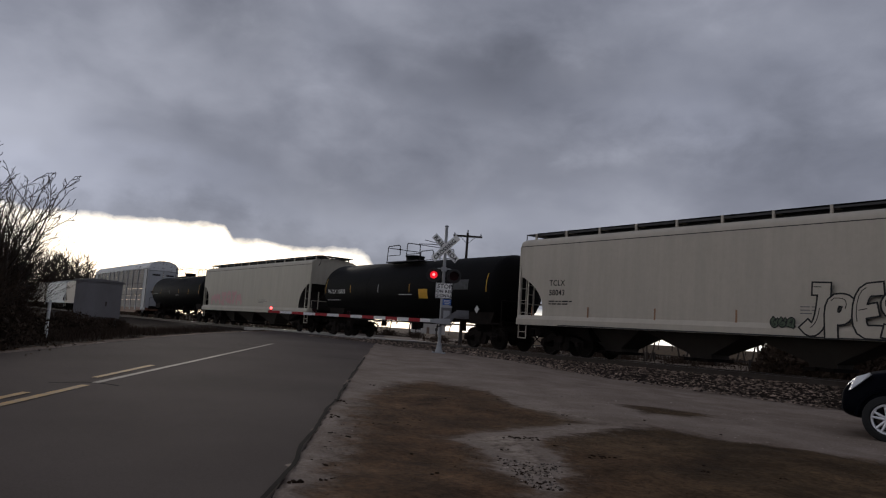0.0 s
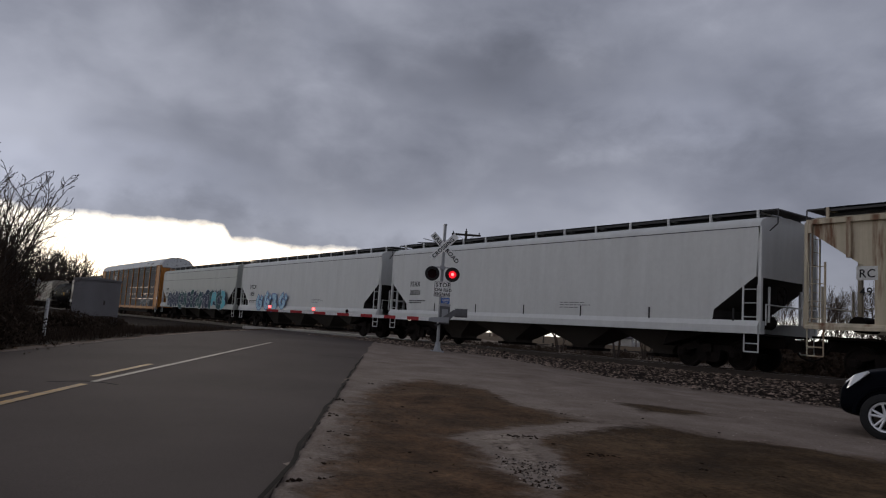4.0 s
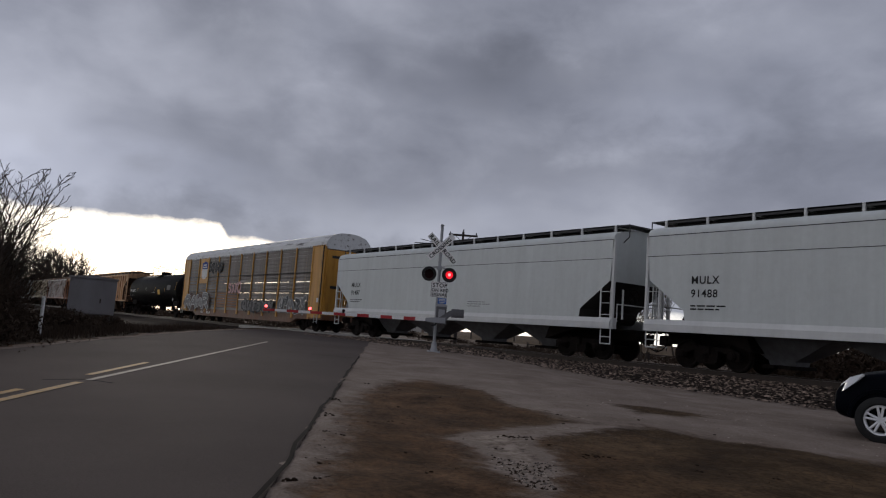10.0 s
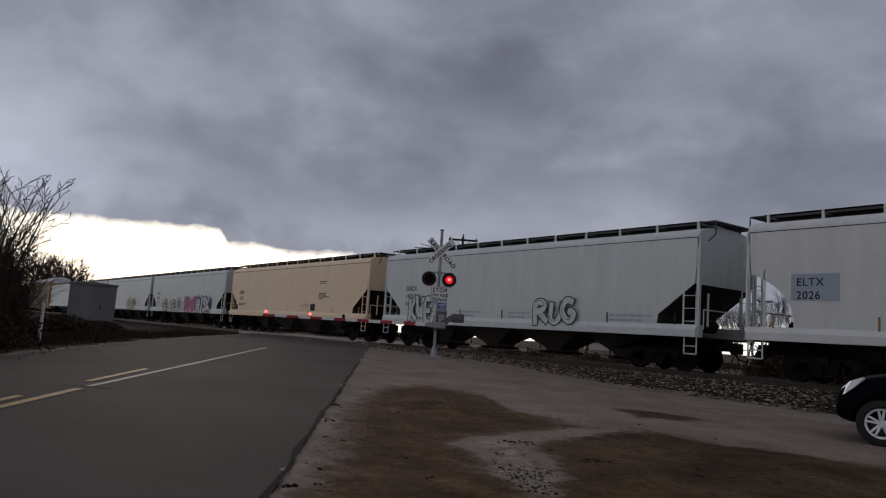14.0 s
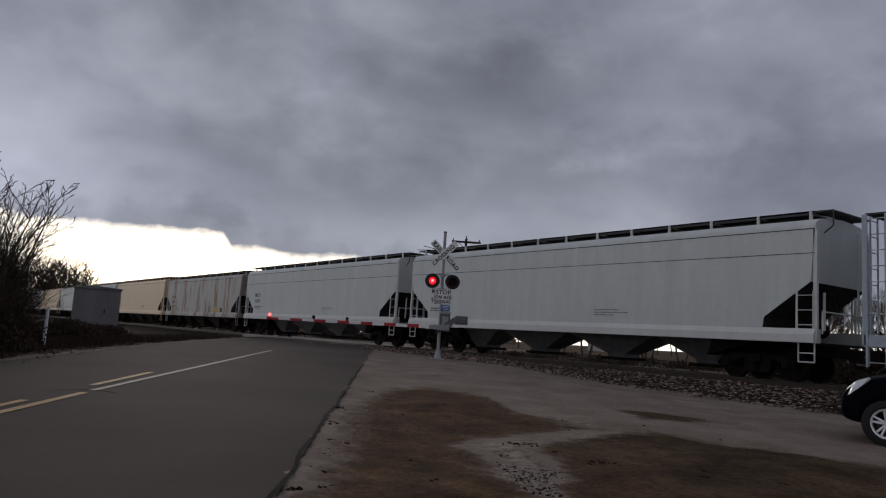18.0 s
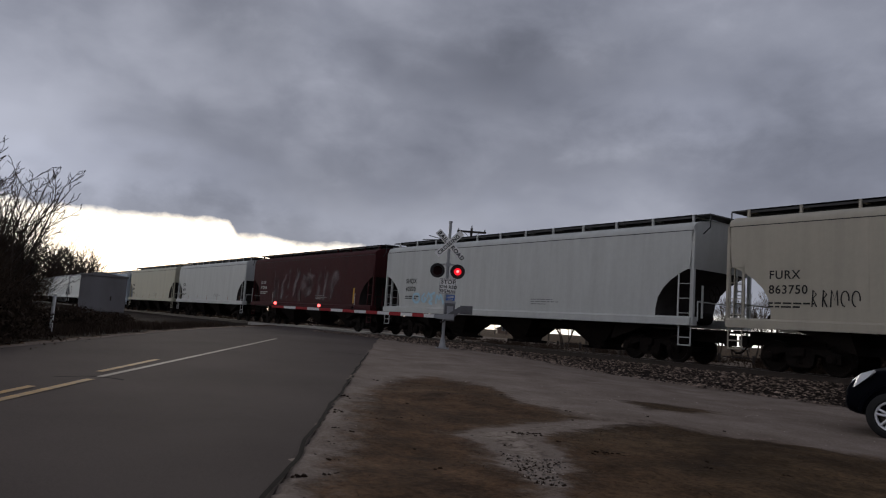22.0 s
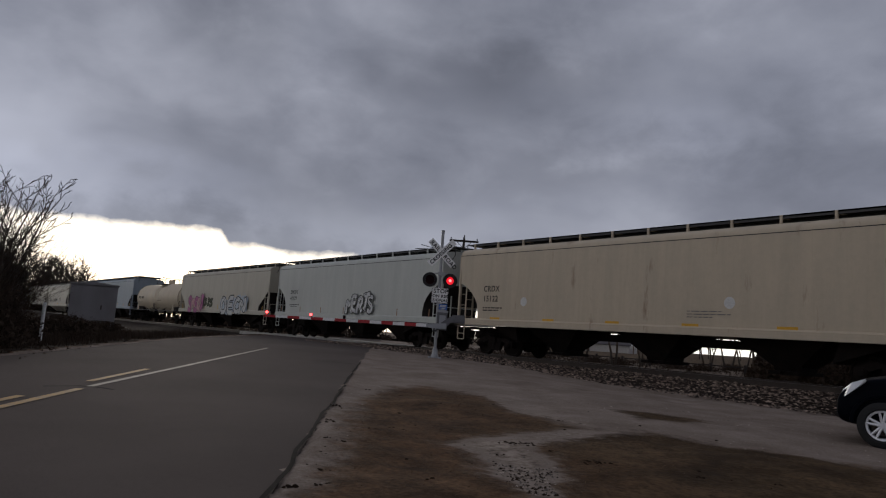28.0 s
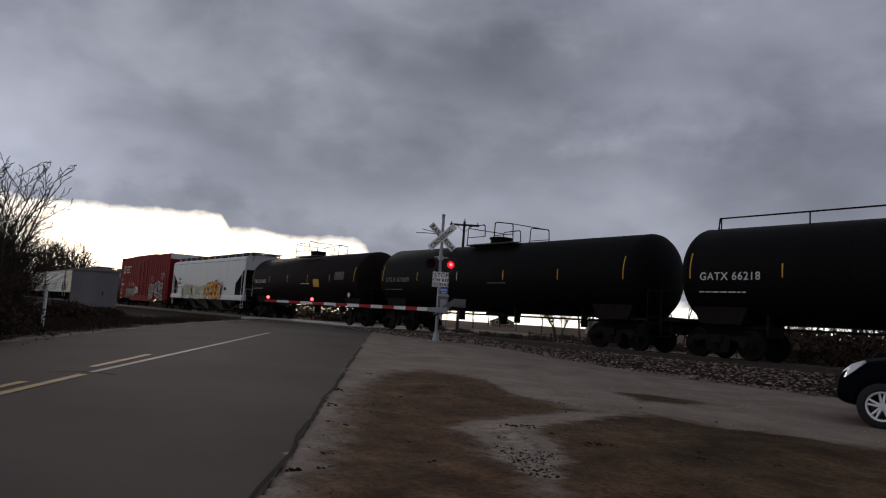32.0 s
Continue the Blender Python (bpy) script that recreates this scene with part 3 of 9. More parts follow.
def soil_material():
    m = bpy.data.materials.new("soil")
    m.use_nodes = True
    nt = m.node_tree
    lk = nt.links.new
    bsdf = nt.nodes["Principled BSDF"]
    at = nt.nodes.new("ShaderNodeAttribute")
    at.attribute_name = "turf"
    co = nt.nodes.new("ShaderNodeTexCoord")

    def nz(scale, detail=6.0, rough=0.6):
        n = nt.nodes.new("ShaderNodeTexNoise")
        n.inputs["Scale"].default_value, n.inputs["Detail"].default_value, n.inputs["Roughness"].default_value = scale, detail, rough
        lk(co.outputs["Object"], n.inputs["Vector"])
        return n.outputs[0]

    def ramp(v, stops):
        n = nt.nodes.new("ShaderNodeValToRGB")
        while len(n.color_ramp.elements) < len(stops):
            n.color_ramp.elements.new(0.5)
        for e, (p, c) in zip(n.color_ramp.elements, stops):
            e.position, e.color = p, (*c, 1)
        lk(v, n.inputs[0])
        return n.outputs[0]

    def mx(f, a, b, blend="MIX"):
        n = nt.nodes.new("ShaderNodeMixRGB")
        n.blend_type = blend
        for i, v in enumerate((f, a, b)):
            if isinstance(v, float):
                n.inputs[i].default_value = v
            else:
                lk(v, n.inputs[i])
        return n.outputs[0]

    gravel = ramp(nz(1.1), [(0.3, (0.150, 0.117, 0.094)), (0.5, (0.194, 0.156, 0.129)), (0.7, (0.246, 0.202, 0.170))])
    gravel = mx(0.8, gravel, ramp(nz(28.0, 4.0), [(0.3, (0.72, 0.71, 0.70)), (0.5, (1, 1, 1)), (0.72, (1.25, 1.25, 1.25))]), "MULTIPLY")
    turf = ramp(nz(1.7, 7.0, 0.68), [(0.34, (0.034, 0.0180, 0.0100)), (0.46, (0.063, 0.0355, 0.0190)), (0.56, (0.090, 0.0495, 0.0260)), (0.70, (0.138, 0.082, 0.046))])
    olive = ramp(nz(1.2), [(0.34, (0.027, 0.0178, 0.0102)), (0.5, (0.056, 0.0370, 0.0200)), (0.66, (0.104, 0.068, 0.038))])
    far = nt.nodes.new("ShaderNodeVectorMath")
    far.operation = "DOT_PRODUCT"
    lk(co.outputs["Object"], far.inputs[0])
    far.inputs[1].default_value = (RIGHT[0], RIGHT[1], 0.0)
    lean = nt.nodes.new("ShaderNodeMath")
    lean.operation = "MULTIPLY_ADD"
    lk(nz(0.8, 5.0, 0.6), lean.inputs[0])
    lean.inputs[1].default_value = 5.0
    lk(far.outputs["Value"], lean.inputs[2])
    drift = nt.nodes.new("ShaderNodeMapRange")
    lk(lean.outputs[0], drift.inputs[0])
    drift.inputs[1].default_value, drift.inputs[2].default_value, drift.inputs[4].default_value = 3.0, 5.6, 0.85
    turf = mx(drift.outputs[0], turf, olive)
    turf = mx(0.85, turf, ramp(nz(17.0, 5.0, 0.7), [(0.3, (0.4, 0.4, 0.4)), (0.5, (1, 1, 1)), (0.7, (1.6, 1.55, 1.45))]), "MULTIPLY")
    wob = nt.nodes.new("ShaderNodeMath")
    wob.operation = "ADD"
    lk(at.outputs["Fac"], wob.inputs[0])
    sub = nt.nodes.new("ShaderNodeMapRange")
    lk(nz(2.6, 10.0, 0.8), sub.inputs[0])
    sub.inputs[1].default_value, sub.inputs[2].default_value, sub.inputs[3].default_value, sub.inputs[4].default_value = 0.28, 0.72, -0.42, 0.42
    lk(sub.outputs[0], wob.inputs[1])
    edge = nt.nodes.new("ShaderNodeMapRange")
    edge.interpolation_type = "SMOOTHSTEP"
    lk(wob.outputs[0], edge.inputs[0])
    edge.inputs[1].default_value, edge.inputs[2].default_value = 0.1, 0.85
    rank = nt.nodes.new("ShaderNodeMapRange")
    lk(at.outputs["Fac"], rank.inputs[0])
    rank.inputs[1].default_value, rank.inputs[2].default_value = 1.2, 1.9
    pale = nt.nodes.new("ShaderNodeMapRange")
    lk(at.outputs["Fac"], pale.inputs[0])
    pale.inputs[1].default_value, pale.inputs[2].default_value = -0.1, -0.9
    gravel = mx(pale.outputs[0], gravel, ramp(nz(9.0, 6.0, 0.7), [(0.36, (0.080, 0.060, 0.047)), (0.46, (0.185, 0.148, 0.118)), (0.62, (0.30, 0.25, 0.205))]))
    weeds = ramp(nz(1.3), [(0.35, (0.017, 0.012, 0.009)), (0.52, (0.034, 0.025, 0.018)), (0.7, (0.056, 0.041, 0.028))])
    turf = mx(rank.outputs[0], turf, weeds)
    lk(mx(edge.outputs[0], gravel, turf), bsdf.inputs["Base Color"])
    bsdf.inputs["Roughness"].default_value = 0.93
    bsdf.inputs["Specular IOR Level"].default_value = 0.06
    b = nt.nodes.new("ShaderNodeBump")
    b.inputs["Distance"].default_value = 0.03
    rise = nt.nodes.new("ShaderNodeMapRange")
    lk(edge.outputs[0], rise.inputs[0])
    rise.inputs[3].default_value, rise.inputs[4].default_value = 0.22, 0.55
    lk(rise.outputs[0], b.inputs["Strength"])
    lk(nz(16.0, 6.0, 0.7), b.inputs["Height"])
    lk(b.outputs[0], bsdf.inputs["Normal"])
    return m


def turf_at(x, y):
    """How grassy the ground is, 0 to 1, for arrays of places."""
    a = x * ALONG[0] + y * ALONG[1]
    r = x * RIGHT[0] + y * RIGHT[1]
    t = np.maximum(inside(GRASS_NEAR, a, r), inside(GRASS_FIELD, a, r))
    t = np.clip(0.5 + t * 1.25, 0, 1)
    t = np.maximum(t, np.clip(0.42 + inside(DAMP, a, r) * 1.8, 0, 0.9))
    bare = np.maximum(inside(PALE_PATCH, a, r) * 4.0, inside(PALE_RIM, a, r) * 9.0)
    t = np.where((bare > 0) & (t < 0.5), np.clip(-bare, -1, 0), t)
    t = np.where(r < EDGE_L - 0.2, np.where(y < TRACK_Y - 3, 2.0, 1.0), t)
    t = np.where((y > TRACK_Y + 9) & (np.abs(r - CENTRE) > 7), np.where(y > TRACK_Y + 45, 0.95, 0.4), t)
    t = np.where((r > 13) & (y < TRACK_Y - 4), 0.9, t)
    return np.where(a < -5, 0.9, t)


def build_ground():
    xs = axis_steps(-34.0, 2.0, 0.14, 0, 3200)
    ys = axis_steps(0.0, 18.0, 0.14, 0, 3200)
    nx, ny = len(xs), len(ys)
    gx, gy = np.meshgrid(xs, ys)
    verts = []
    for y in ys:
        for x in xs:
            z = level(x, y)
            if -40 < x < 12 and -6 < y < 19:
                r = x * RIGHT[0] + y * RIGHT[1]
                if EDGE_L < r < EDGE_R:
                    z -= 0.06
                else:
                    z += 0.035 * noise.noise((x * 0.8, y * 0.8, 0)) + 0.02 * noise.noise((x * 2.7, y * 2.7, 4))
            elif EDGE_L < x * RIGHT[0] + y * RIGHT[1] < EDGE_R:
                z -= 0.06
            verts.append((x, y, z))
    faces = [(j * nx + i, j * nx + i + 1, (j + 1) * nx + i + 1, (j + 1) * nx + i) for j in range(ny - 1) for i in range(nx - 1)]
    me = bpy.data.meshes.new("ground")
    me.from_pydata(verts, [], faces)
    t = turf_at(gx.ravel(), gy.ravel())
    at = me.attributes.new("turf", "FLOAT", "POINT")
    at.data.foreach_set("value", t.astype(np.float32))
    me.polygons.foreach_set("use_smooth", [True] * len(me.polygons))
    me.materials.append(soil_material())
    tagged(new("ground", me), "bare gravel and dead brown winter grass beside the road", "ground", kind="structure")


build_ground()


def ribbon(bm, r0, r1, a0, a1, lift, step=1.0, wob=0.0, drift=0.0):
    n = max(1, int((a1 - a0) / step))
    prev = None
    for i in range(n + 1):
        a = a0 + (a1 - a0) * i / n
        row = []
        for k, r in enumerate((r0, r1)):
            rr = r + drift * (a - a0) + wob * noise.noise((a * 0.9, r, 2.0)) + 0.4 * wob * noise.noise((a * 3.1, r, 7.0))
            x, y = plan(a, rr)
            row.append(bm.verts.new((x, y, road_level(a) + lift)))
        if prev:
            bm.faces.new((prev[0], prev[1], row[1], row[0]))
        prev = row


def road_level(a):
    x, y = plan(a, CENTRE)
    return level(x, y)


def build_road():
    bm = bmesh.new()
    prev = None
    a = -40.0
    while a < 130:
        row = []
        for k in range(9):
            r = EDGE_L + (EDGE_R - EDGE_L) * k / 8
            if k == 8:
                r += 0.05 * noise.noise((a * 0.4, 0, 3)) + 0.025 * noise.noise((a * 2.9, 0, 5))
            if k == 0:
                r += 0.12 * noise.noise((a * 0.6, 9, 3))
            x, y = plan(a, r)
            row.append((x, y, road_level(a) + 0.01 - 0.03 * abs(k - 4) / 4))
        top = [bm.verts.new(v) for v in row]
        top = [bm.verts.new((row[0][0], row[0][1], row[0][2] - 0.15))] + top + [bm.verts.new((row[8][0], row[8][1], row[8][2] - 0.15))]
        if prev:
            for i in range(len(top) - 1):
                bm.faces.new((prev[i], prev[i + 1], top[i + 1], top[i]))
        prev = top
        a += 0.5 if -2 < a < 34 else 4.0
    road = solid("road", bm, "asphalt", "worn grey asphalt two-lane country road", "road", kind="structure", smooth=40)
    bm = bmesh.new()
    ribbon(bm, CENTRE + 0.06, CENTRE + 0.18, -20, 10.35, 0.016)
    part("line", bm, "yellow_line", road, "worn yellow solid centre line")
    bm = bmesh.new()
    ribbon(bm, CENTRE + 0.07, CENTRE + 0.17, 10.65, 24.0, 0.016, drift=0.018)
    part("line", bm, "white_line", road, "faded pale centre line")
    for a0, a1 in ((-6, -2), (2.5, 9.3), (11.3, 13.9)):
        bm = bmesh.new()
        ribbon(bm, CENTRE - 0.20, CENTRE - 0.09, a0, a1, 0.016)
        part("line", bm, "yellow_line", road, "broken worn yellow line")
    bm = bmesh.new()
    ribbon(bm, EDGE_R - 0.032, EDGE_R + 0.008, 2.0, 20.5, 0.004, 0.15, 0.05)
    part("edge_crack", bm, "asphalt_crack", road, "dark crumbling pavement edge")
    for a, r0, r1 in ((10.5, CENTRE - 0.4, CENTRE + 0.5), (19.6, -2.0, -0.9)):
        bm = bmesh.new()
        n = 10
        prev = None
        for i in range(n + 1):
            r = r0 + (r1 - r0) * i / n
            aa = a + 0.25 * noise.noise((r * 2, a, 0))
            row = [bm.verts.new((*plan(aa + d, r), road_level(aa + d) + 0.012 - 0.03 * abs(r - CENTRE) / 3.4)) for d in (-0.03, 0.03)]
            if prev:
                bm.faces.new((prev[0], prev[1], row[1], row[0]))
            prev = row
        part("crack", bm, "asphalt_crack", road, "tar-dark crack in the asphalt")
    return road


build_road()


# ---- track ----
def build_track():
    bm = bmesh.new()
    prof = [(-5.7, -0.85), (-5.0, -0.50), (-4.1, -0.36), (-2.9, -0.25), (-1.9, -0.18), (1.9, -0.18), (2.8, -0.34), (3.6, -0.6), (4.2, -0.9)]
    prev = None
    for x in [-600, -300, -150] + list(range(-100, 31, 2)) + [60, 150, 300]:
        row = [bm.verts.new((x, TRACK_Y + y + 0.25 * noise.noise((x * 0.5, y, 0)), z + 0.03 * noise.noise((x, y, 3)))) for y, z in prof]
        if prev:
            for i in range(len(row) - 1):
                bm.faces.new((prev[i], prev[i + 1], row[i + 1], row[i]))
        prev = row
    bed = solid("track_bed", bm, "ballast", "dark crushed-stone ballast bank under the railway track", "track bed", kind="structure", smooth=60)
    rng = random.Random(4)
    vs, fs = [], []
    ico = [(0, 0, 1), (0.89, 0, 0.45), (0.28, 0.85, 0.45), (-0.72, 0.53, 0.45), (-0.72, -0.53, 0.45), (0.28, -0.85, 0.45)]
    for i in range(23000):
        x = -34 + 40 * rng.random() ** 0.8
        t = rng.random()
        y = -5.25 + 4.4 * t ** 0.9
        z = np.interp(y, [-5.7, -5.0, -4.1, -2.9, -1.9, 1.9], [-0.85, -0.50, -0.36, -0.25, -0.18, -0.18])
        z = max(z, level(x, TRACK_Y + y) - 0.01)
        s = rng.uniform(0.026, 0.068) * (1.35 if rng.random() < 0.12 else 1)
        a = rng.uniform(0, 6.28)
        ca, sa = math.cos(a), math.sin(a)
        b = len(vs)
        sq = rng.uniform(0.5, 0.95)
        for px, py, pz in ico:
            k = s * rng.uniform(0.7, 1.25)
            vs.append((x + (px * ca - py * sa) * k, TRACK_Y + y + (px * sa + py * ca) * k, z + pz * k * sq))
        for j in range(5):
            fs.append((b, b + 1 + j, b + 1 + (j + 1) % 5))
        fs.append((b + 5, b + 4, b + 3, b + 2, b + 1))
    me = bpy.data.meshes.new("ballast_stones")
    me.from_pydata(vs, [], fs)
    me.materials.append(M["stone"])
    ob = tagged(new("ballast_stones", me), "loose grey crushed stones", kind="stuff")
    ob.parent = bed
    for side, lab in ((-1, ""), (1, "")):
        bm = bmesh.new()
        y = TRACK_Y + side * 0.7535
        slab_x = [(-600, 300)]
        for x0, x1 in slab_x:
            quadbox(bm, x0, x1, y - 0.07, y + 0.07, -0.172, -0.15)
            quadbox(bm, x0, x1, y - 0.012, y + 0.012, -0.15, -0.04)
            quadbox(bm, x0, x1, y - 0.036, y + 0.036, -0.04, -0.003)
        rail = solid("rail", bm, "steel", "rusty steel rail with a polished top", "rail", "rails of the track", "structure")
        bm = bmesh.new()
        quadbox(bm, -600, 300, y - 0.026, y + 0.026, -0.003, 0.0)
        part("rail_top", bm, "railtop", rail, "wheel-polished running surface")
    me = None
    i = 0
    x = -46.0
    while x < 8:
        if me is None:
            bm = bmesh.new()
            quadbox(bm, -0.115, 0.115, -1.3, 1.3, -0.36, -0.168)
            me = finish("tie", bm, "tie")
        part("tie", me, "tie", bed, at=pose(x, TRACK_Y, 0.006 * math.sin(x * 7), 0, 0, 1.5 * math.sin(x * 3)))
        x += 0.52
    # crossing deck where the road meets the rails
    a_mid = (TRACK_Y - CENTRE * RIGHT[1]) / ALONG[1]
    cx = plan(a_mid, CENTRE)[0]
    for y0, y1 in ((-2.1, -0.83), (-0.66, 0.66), (0.83, 2.1)):
        for k in range(6):
            bm = bmesh.new()
            x0 = cx - 8.4 + 2.8 * k
            quadbox(bm, x0, x0 + 2.77, TRACK_Y + y0, TRACK_Y + y1, -0.2, -0.004)
            part("crossing_panel", bm, "concrete", bed, "grey concrete crossing panel")


build_track()


# ---- crossing signal and gate ----
MAST = plan(25.9, 1.6)
MAST_Z = level(*MAST)
CAM_YAW = 53.6
SIG = pose(MAST[0], MAST[1], MAST_Z, 0, 0, CAM_YAW + 4.0)   # local x to the right of the road, -y towards the traffic


SHUTTERS = []


def build_signal():
    sig = thing("crossing_signal", SIG, "railroad crossing signal mast with crossbuck and red flashing lamps", "crossing signal")
    bm = bmesh.new()
    tube(bm, (0, 0, 0.25), (0, 0, 4.5), 0.055, 0.055, 14)
    lathe(bm, (0, 0, 4.5), (0, 0, 1), [(0, 0.07), (0.04, 0.07), (0.06, 0)], 14)
    part("mast", bm, "galvanized", sig, "silver steel mast", 50)
    bm = bmesh.new()
    lathe(bm, (0, 0, 0), (0, 0, 1), [(0, 0.13), (0.10, 0.125), (0.14, 0.10), (0.26, 0.095), (0.34, 0.075), (0.34, 0)], 14)
    quadbox(bm, -0.22, 0.22, -0.22, 0.22, -0.12, 0.04)
    base = part("mast_base", bm, "galvanized", sig, "cast pedestal base", 50)
    bm = bmesh.new()
    quadbox(bm, -0.38, 0.38, -0.34, 0.34, -0.35, -0.03)
    part("footing", bm, "concrete", sig, "concrete footing in the gravel")
    for sx in (-0.17, 0.17):
        for sy in (-0.17, 0.17):
            bm = bmesh.new()
            tube(bm, (sx, sy, 0.03), (sx, sy, 0.10), 0.018, 0.018, 6)
            part("bolt", bm, "steel", base)
    # crossbuck
    for ang, word, off in ((45, "CROSSING", 0), (-45, "RAILROAD", 1)):
        bm = bmesh.new()
        quadbox(bm, -0.61, 0.61, -0.004, 0.004, -0.115, 0.115)
        blade = part("crossbuck_blade", bm, "white_paint", sig, "white reflective crossbuck blade", at=pose(0, -0.099 + 0.014 * off, 3.72) @ pose(0, 0, 0, 0, -ang, 0))
        words = (("RAIL", -0.56), ("ROAD", 0.13)) if off else ((word, -0.545),)
        for w, x in words:
            word_parts(w, 0.205 if off else 0.19, "ink_black", blade, pose(x, -0.006, -0.072, 90, 0, 0), 0.006)
    # lamp arm, lamps
    bm = bmesh.new()
    pipe(bm, [(-0.38, -0.03, 2.93), (-0.2, -0.05, 2.98), (0.2, -0.05, 2.98), (0.38, -0.03, 2.93)], 0.025, 8)
    quadbox(bm, -0.09, 0.09, -0.1, 0.09, 2.9, 3.04)
    part("lamp_arm", bm, "galvanized", sig, "silver crossarm for the lamps")
    for side, x in (("left", -0.36), ("right", 0.36)):
        bm = bmesh.new()
        lathe(bm, (x, -0.08, 2.74), (0, -1, 0), [(0, 0), (0, 0.255), (0.012, 0.262), (0.012, 0.17), (0.012, 0.0)], 28)
        lamp = part("lamp_background", bm, "black_paint", sig, "round black lamp background", 40)
        bm = bmesh.new()
        lathe(bm, (x, 0.0, 2.74), (0, 1, 0), [(-0.08, 0.16), (0.08, 0.13), (0.14, 0.07), (0.14, 0)], 20)
        part("lamp_housing", bm, "black_paint", lamp, "", 40)
        bm = bmesh.new()
        lathe(bm, (x, -0.105, 2.74), (0, -1, 0), [(0, 0.132), (0.012, 0.132), (0.028, 0.10), (0.036, 0)], 28)
        part("lens", bm, "lamp_red", lamp, "lit red lens", 60)
        bm = bmesh.new()
        lathe(bm, (x, -0.135, 2.745), (0, -1, 0), [(0, 0.055), (0.012, 0.04), (0.016, 0)], 16)
        part("bulb_spot", bm, "lamp_core", lamp, "bright centre of the lamp", 60)
        # hood over the upper half
        bm = bmesh.new()
        rows = []
        for yy, rr in ((-0.09, 0.168), (-0.33, 0.172)):
            rows.append([bm.verts.new((x + rr * math.cos(radians(t)), yy, 2.74 + rr * math.sin(radians(t)))) for t in range(-10, 191, 20)])
        for i in range(len(rows[0]) - 1):
            bm.faces.new((rows[0][i], rows[0][i + 1], rows[1][i + 1], rows[1][i]))
        hood = part("hood", bm, "black_paint", lamp, "black half-round visor", 50)
        mod = hood.modifiers.new("thick", "SOLIDIFY")
        mod.thickness = 0.006
        # dark shutter added on a hinge above the always-lit lens, to make it flash
        bm = bmesh.new()
        lathe(bm, (0, 0, -0.158), (0, -1, 0), [(0, 0), (0, 0.166), (0.004, 0.166), (0.004, 0)], 24)
        sh = part("shutter", bm, "lens_dark", lamp, "dark red shutter added to hide the lens while its lamp is off", at=pose(x, -0.152, 2.898))
        SHUTTERS.append((sh, side, x))
    # signs
    bm = bmesh.new()
    quadbox(bm, -0.29, 0.29, -0.004, 0.004, -0.27, 0.27)
    plate = part("sign_plate", bm, "white_paint", sig, "white STOP ON RED SIGNAL sign", at=pose(0.03, -0.1, 2.2))
    bm = bmesh.new()
    for x0, x1, z0, z1 in ((-0.28, 0.28, 0.25, 0.262), (-0.28, 0.28, -0.262, -0.25), (-0.282, -0.27, -0.25, 0.25), (0.27, 0.282, -0.25, 0.25)):
        quadbox(bm, x0, x1, -0.0065, -0.004, z0, z1)
    part("border", bm, "ink_black", plate)
    for w, size, z, x in (("STOP", 0.2, 0.085, -0.235), ("ON RED", 0.15, -0.075, -0.262), ("SIGNAL", 0.15, -0.225, -0.255)):
        word_parts(w, size, "ink_black", plate, pose(x, -0.007, z, 90, 0, 0), 0.004)
    bm = bmesh.new()
    quadbox(bm, -0.15, 0.15, -0.004, 0.004, -0.1, 0.1)
    blue = part("notice_plate", bm, "blue_sign", sig, "small blue emergency notice", at=pose(0.17, -0.1, 1.8))
    for k, (z, w) in enumerate(((0.055, 0.22), (0.01, 0.24), (-0.045, 0.18))):
        bm = bmesh.new()
        quadbox(bm, -w / 2, w / 2, -0.007, -0.004, z - 0.012, z + 0.012)
        part("text_bar", bm, "ink_white", blue)
    # bell bracket
    bm = bmesh.new()
    pipe(bm, [(0, 0, 3.82), (-0.5, 0.02, 3.84), (-0.95, 0.04, 3.82)], 0.014, 6)
    pipe(bm, [(0, 0.02, 3.86), (-0.35, 0.02, 3.9), (-0.75, 0.05, 3.98)], 0.012, 6)
    part("bracket", bm, "black_paint", sig, "thin dark bracket rods")
    # gate mechanism
    bm = bmesh.new()
    quadbox(bm, -0.02, 0.34, -0.24, 0.20, 0.98, 1.62)
    mech = part("gate_mechanism", bm, "weight_grey", sig, "silver gate motor box")
    bm = bmesh.new()
    slab(bm, [(-0.03, 1.6), (0.35, 1.6), (0.36, 1.66), (0.16, 1.72), (-0.04, 1.66)], -0.25, 0.21)
    part("box_lid", bm, "aluminium", mech, "sloping lid")
    bm = bmesh.new()
    quadbox(bm, 0.06, 0.28, -0.262, -0.242, 1.1, 1.5)
    part("box_door", bm, "aluminium", mech)
    bm = bmesh.new()
    pipe(bm, [(0.0, -0.28, 1.15), (-0.02, -0.3, 0.95), (-0.16, -0.32, 0.92)], 0.03, 8)
    part("conduit", bm, "black_paint", sig, "black cable conduit")
    bm = bmesh.new()
    tube(bm, (0.16, -0.32, 1.12), (0.16, 0.3, 1.12), 0.045, 0.045, 12)
    part("axle", bm, "galvanized", sig, "", 50)
    return sig


signal = build_signal()


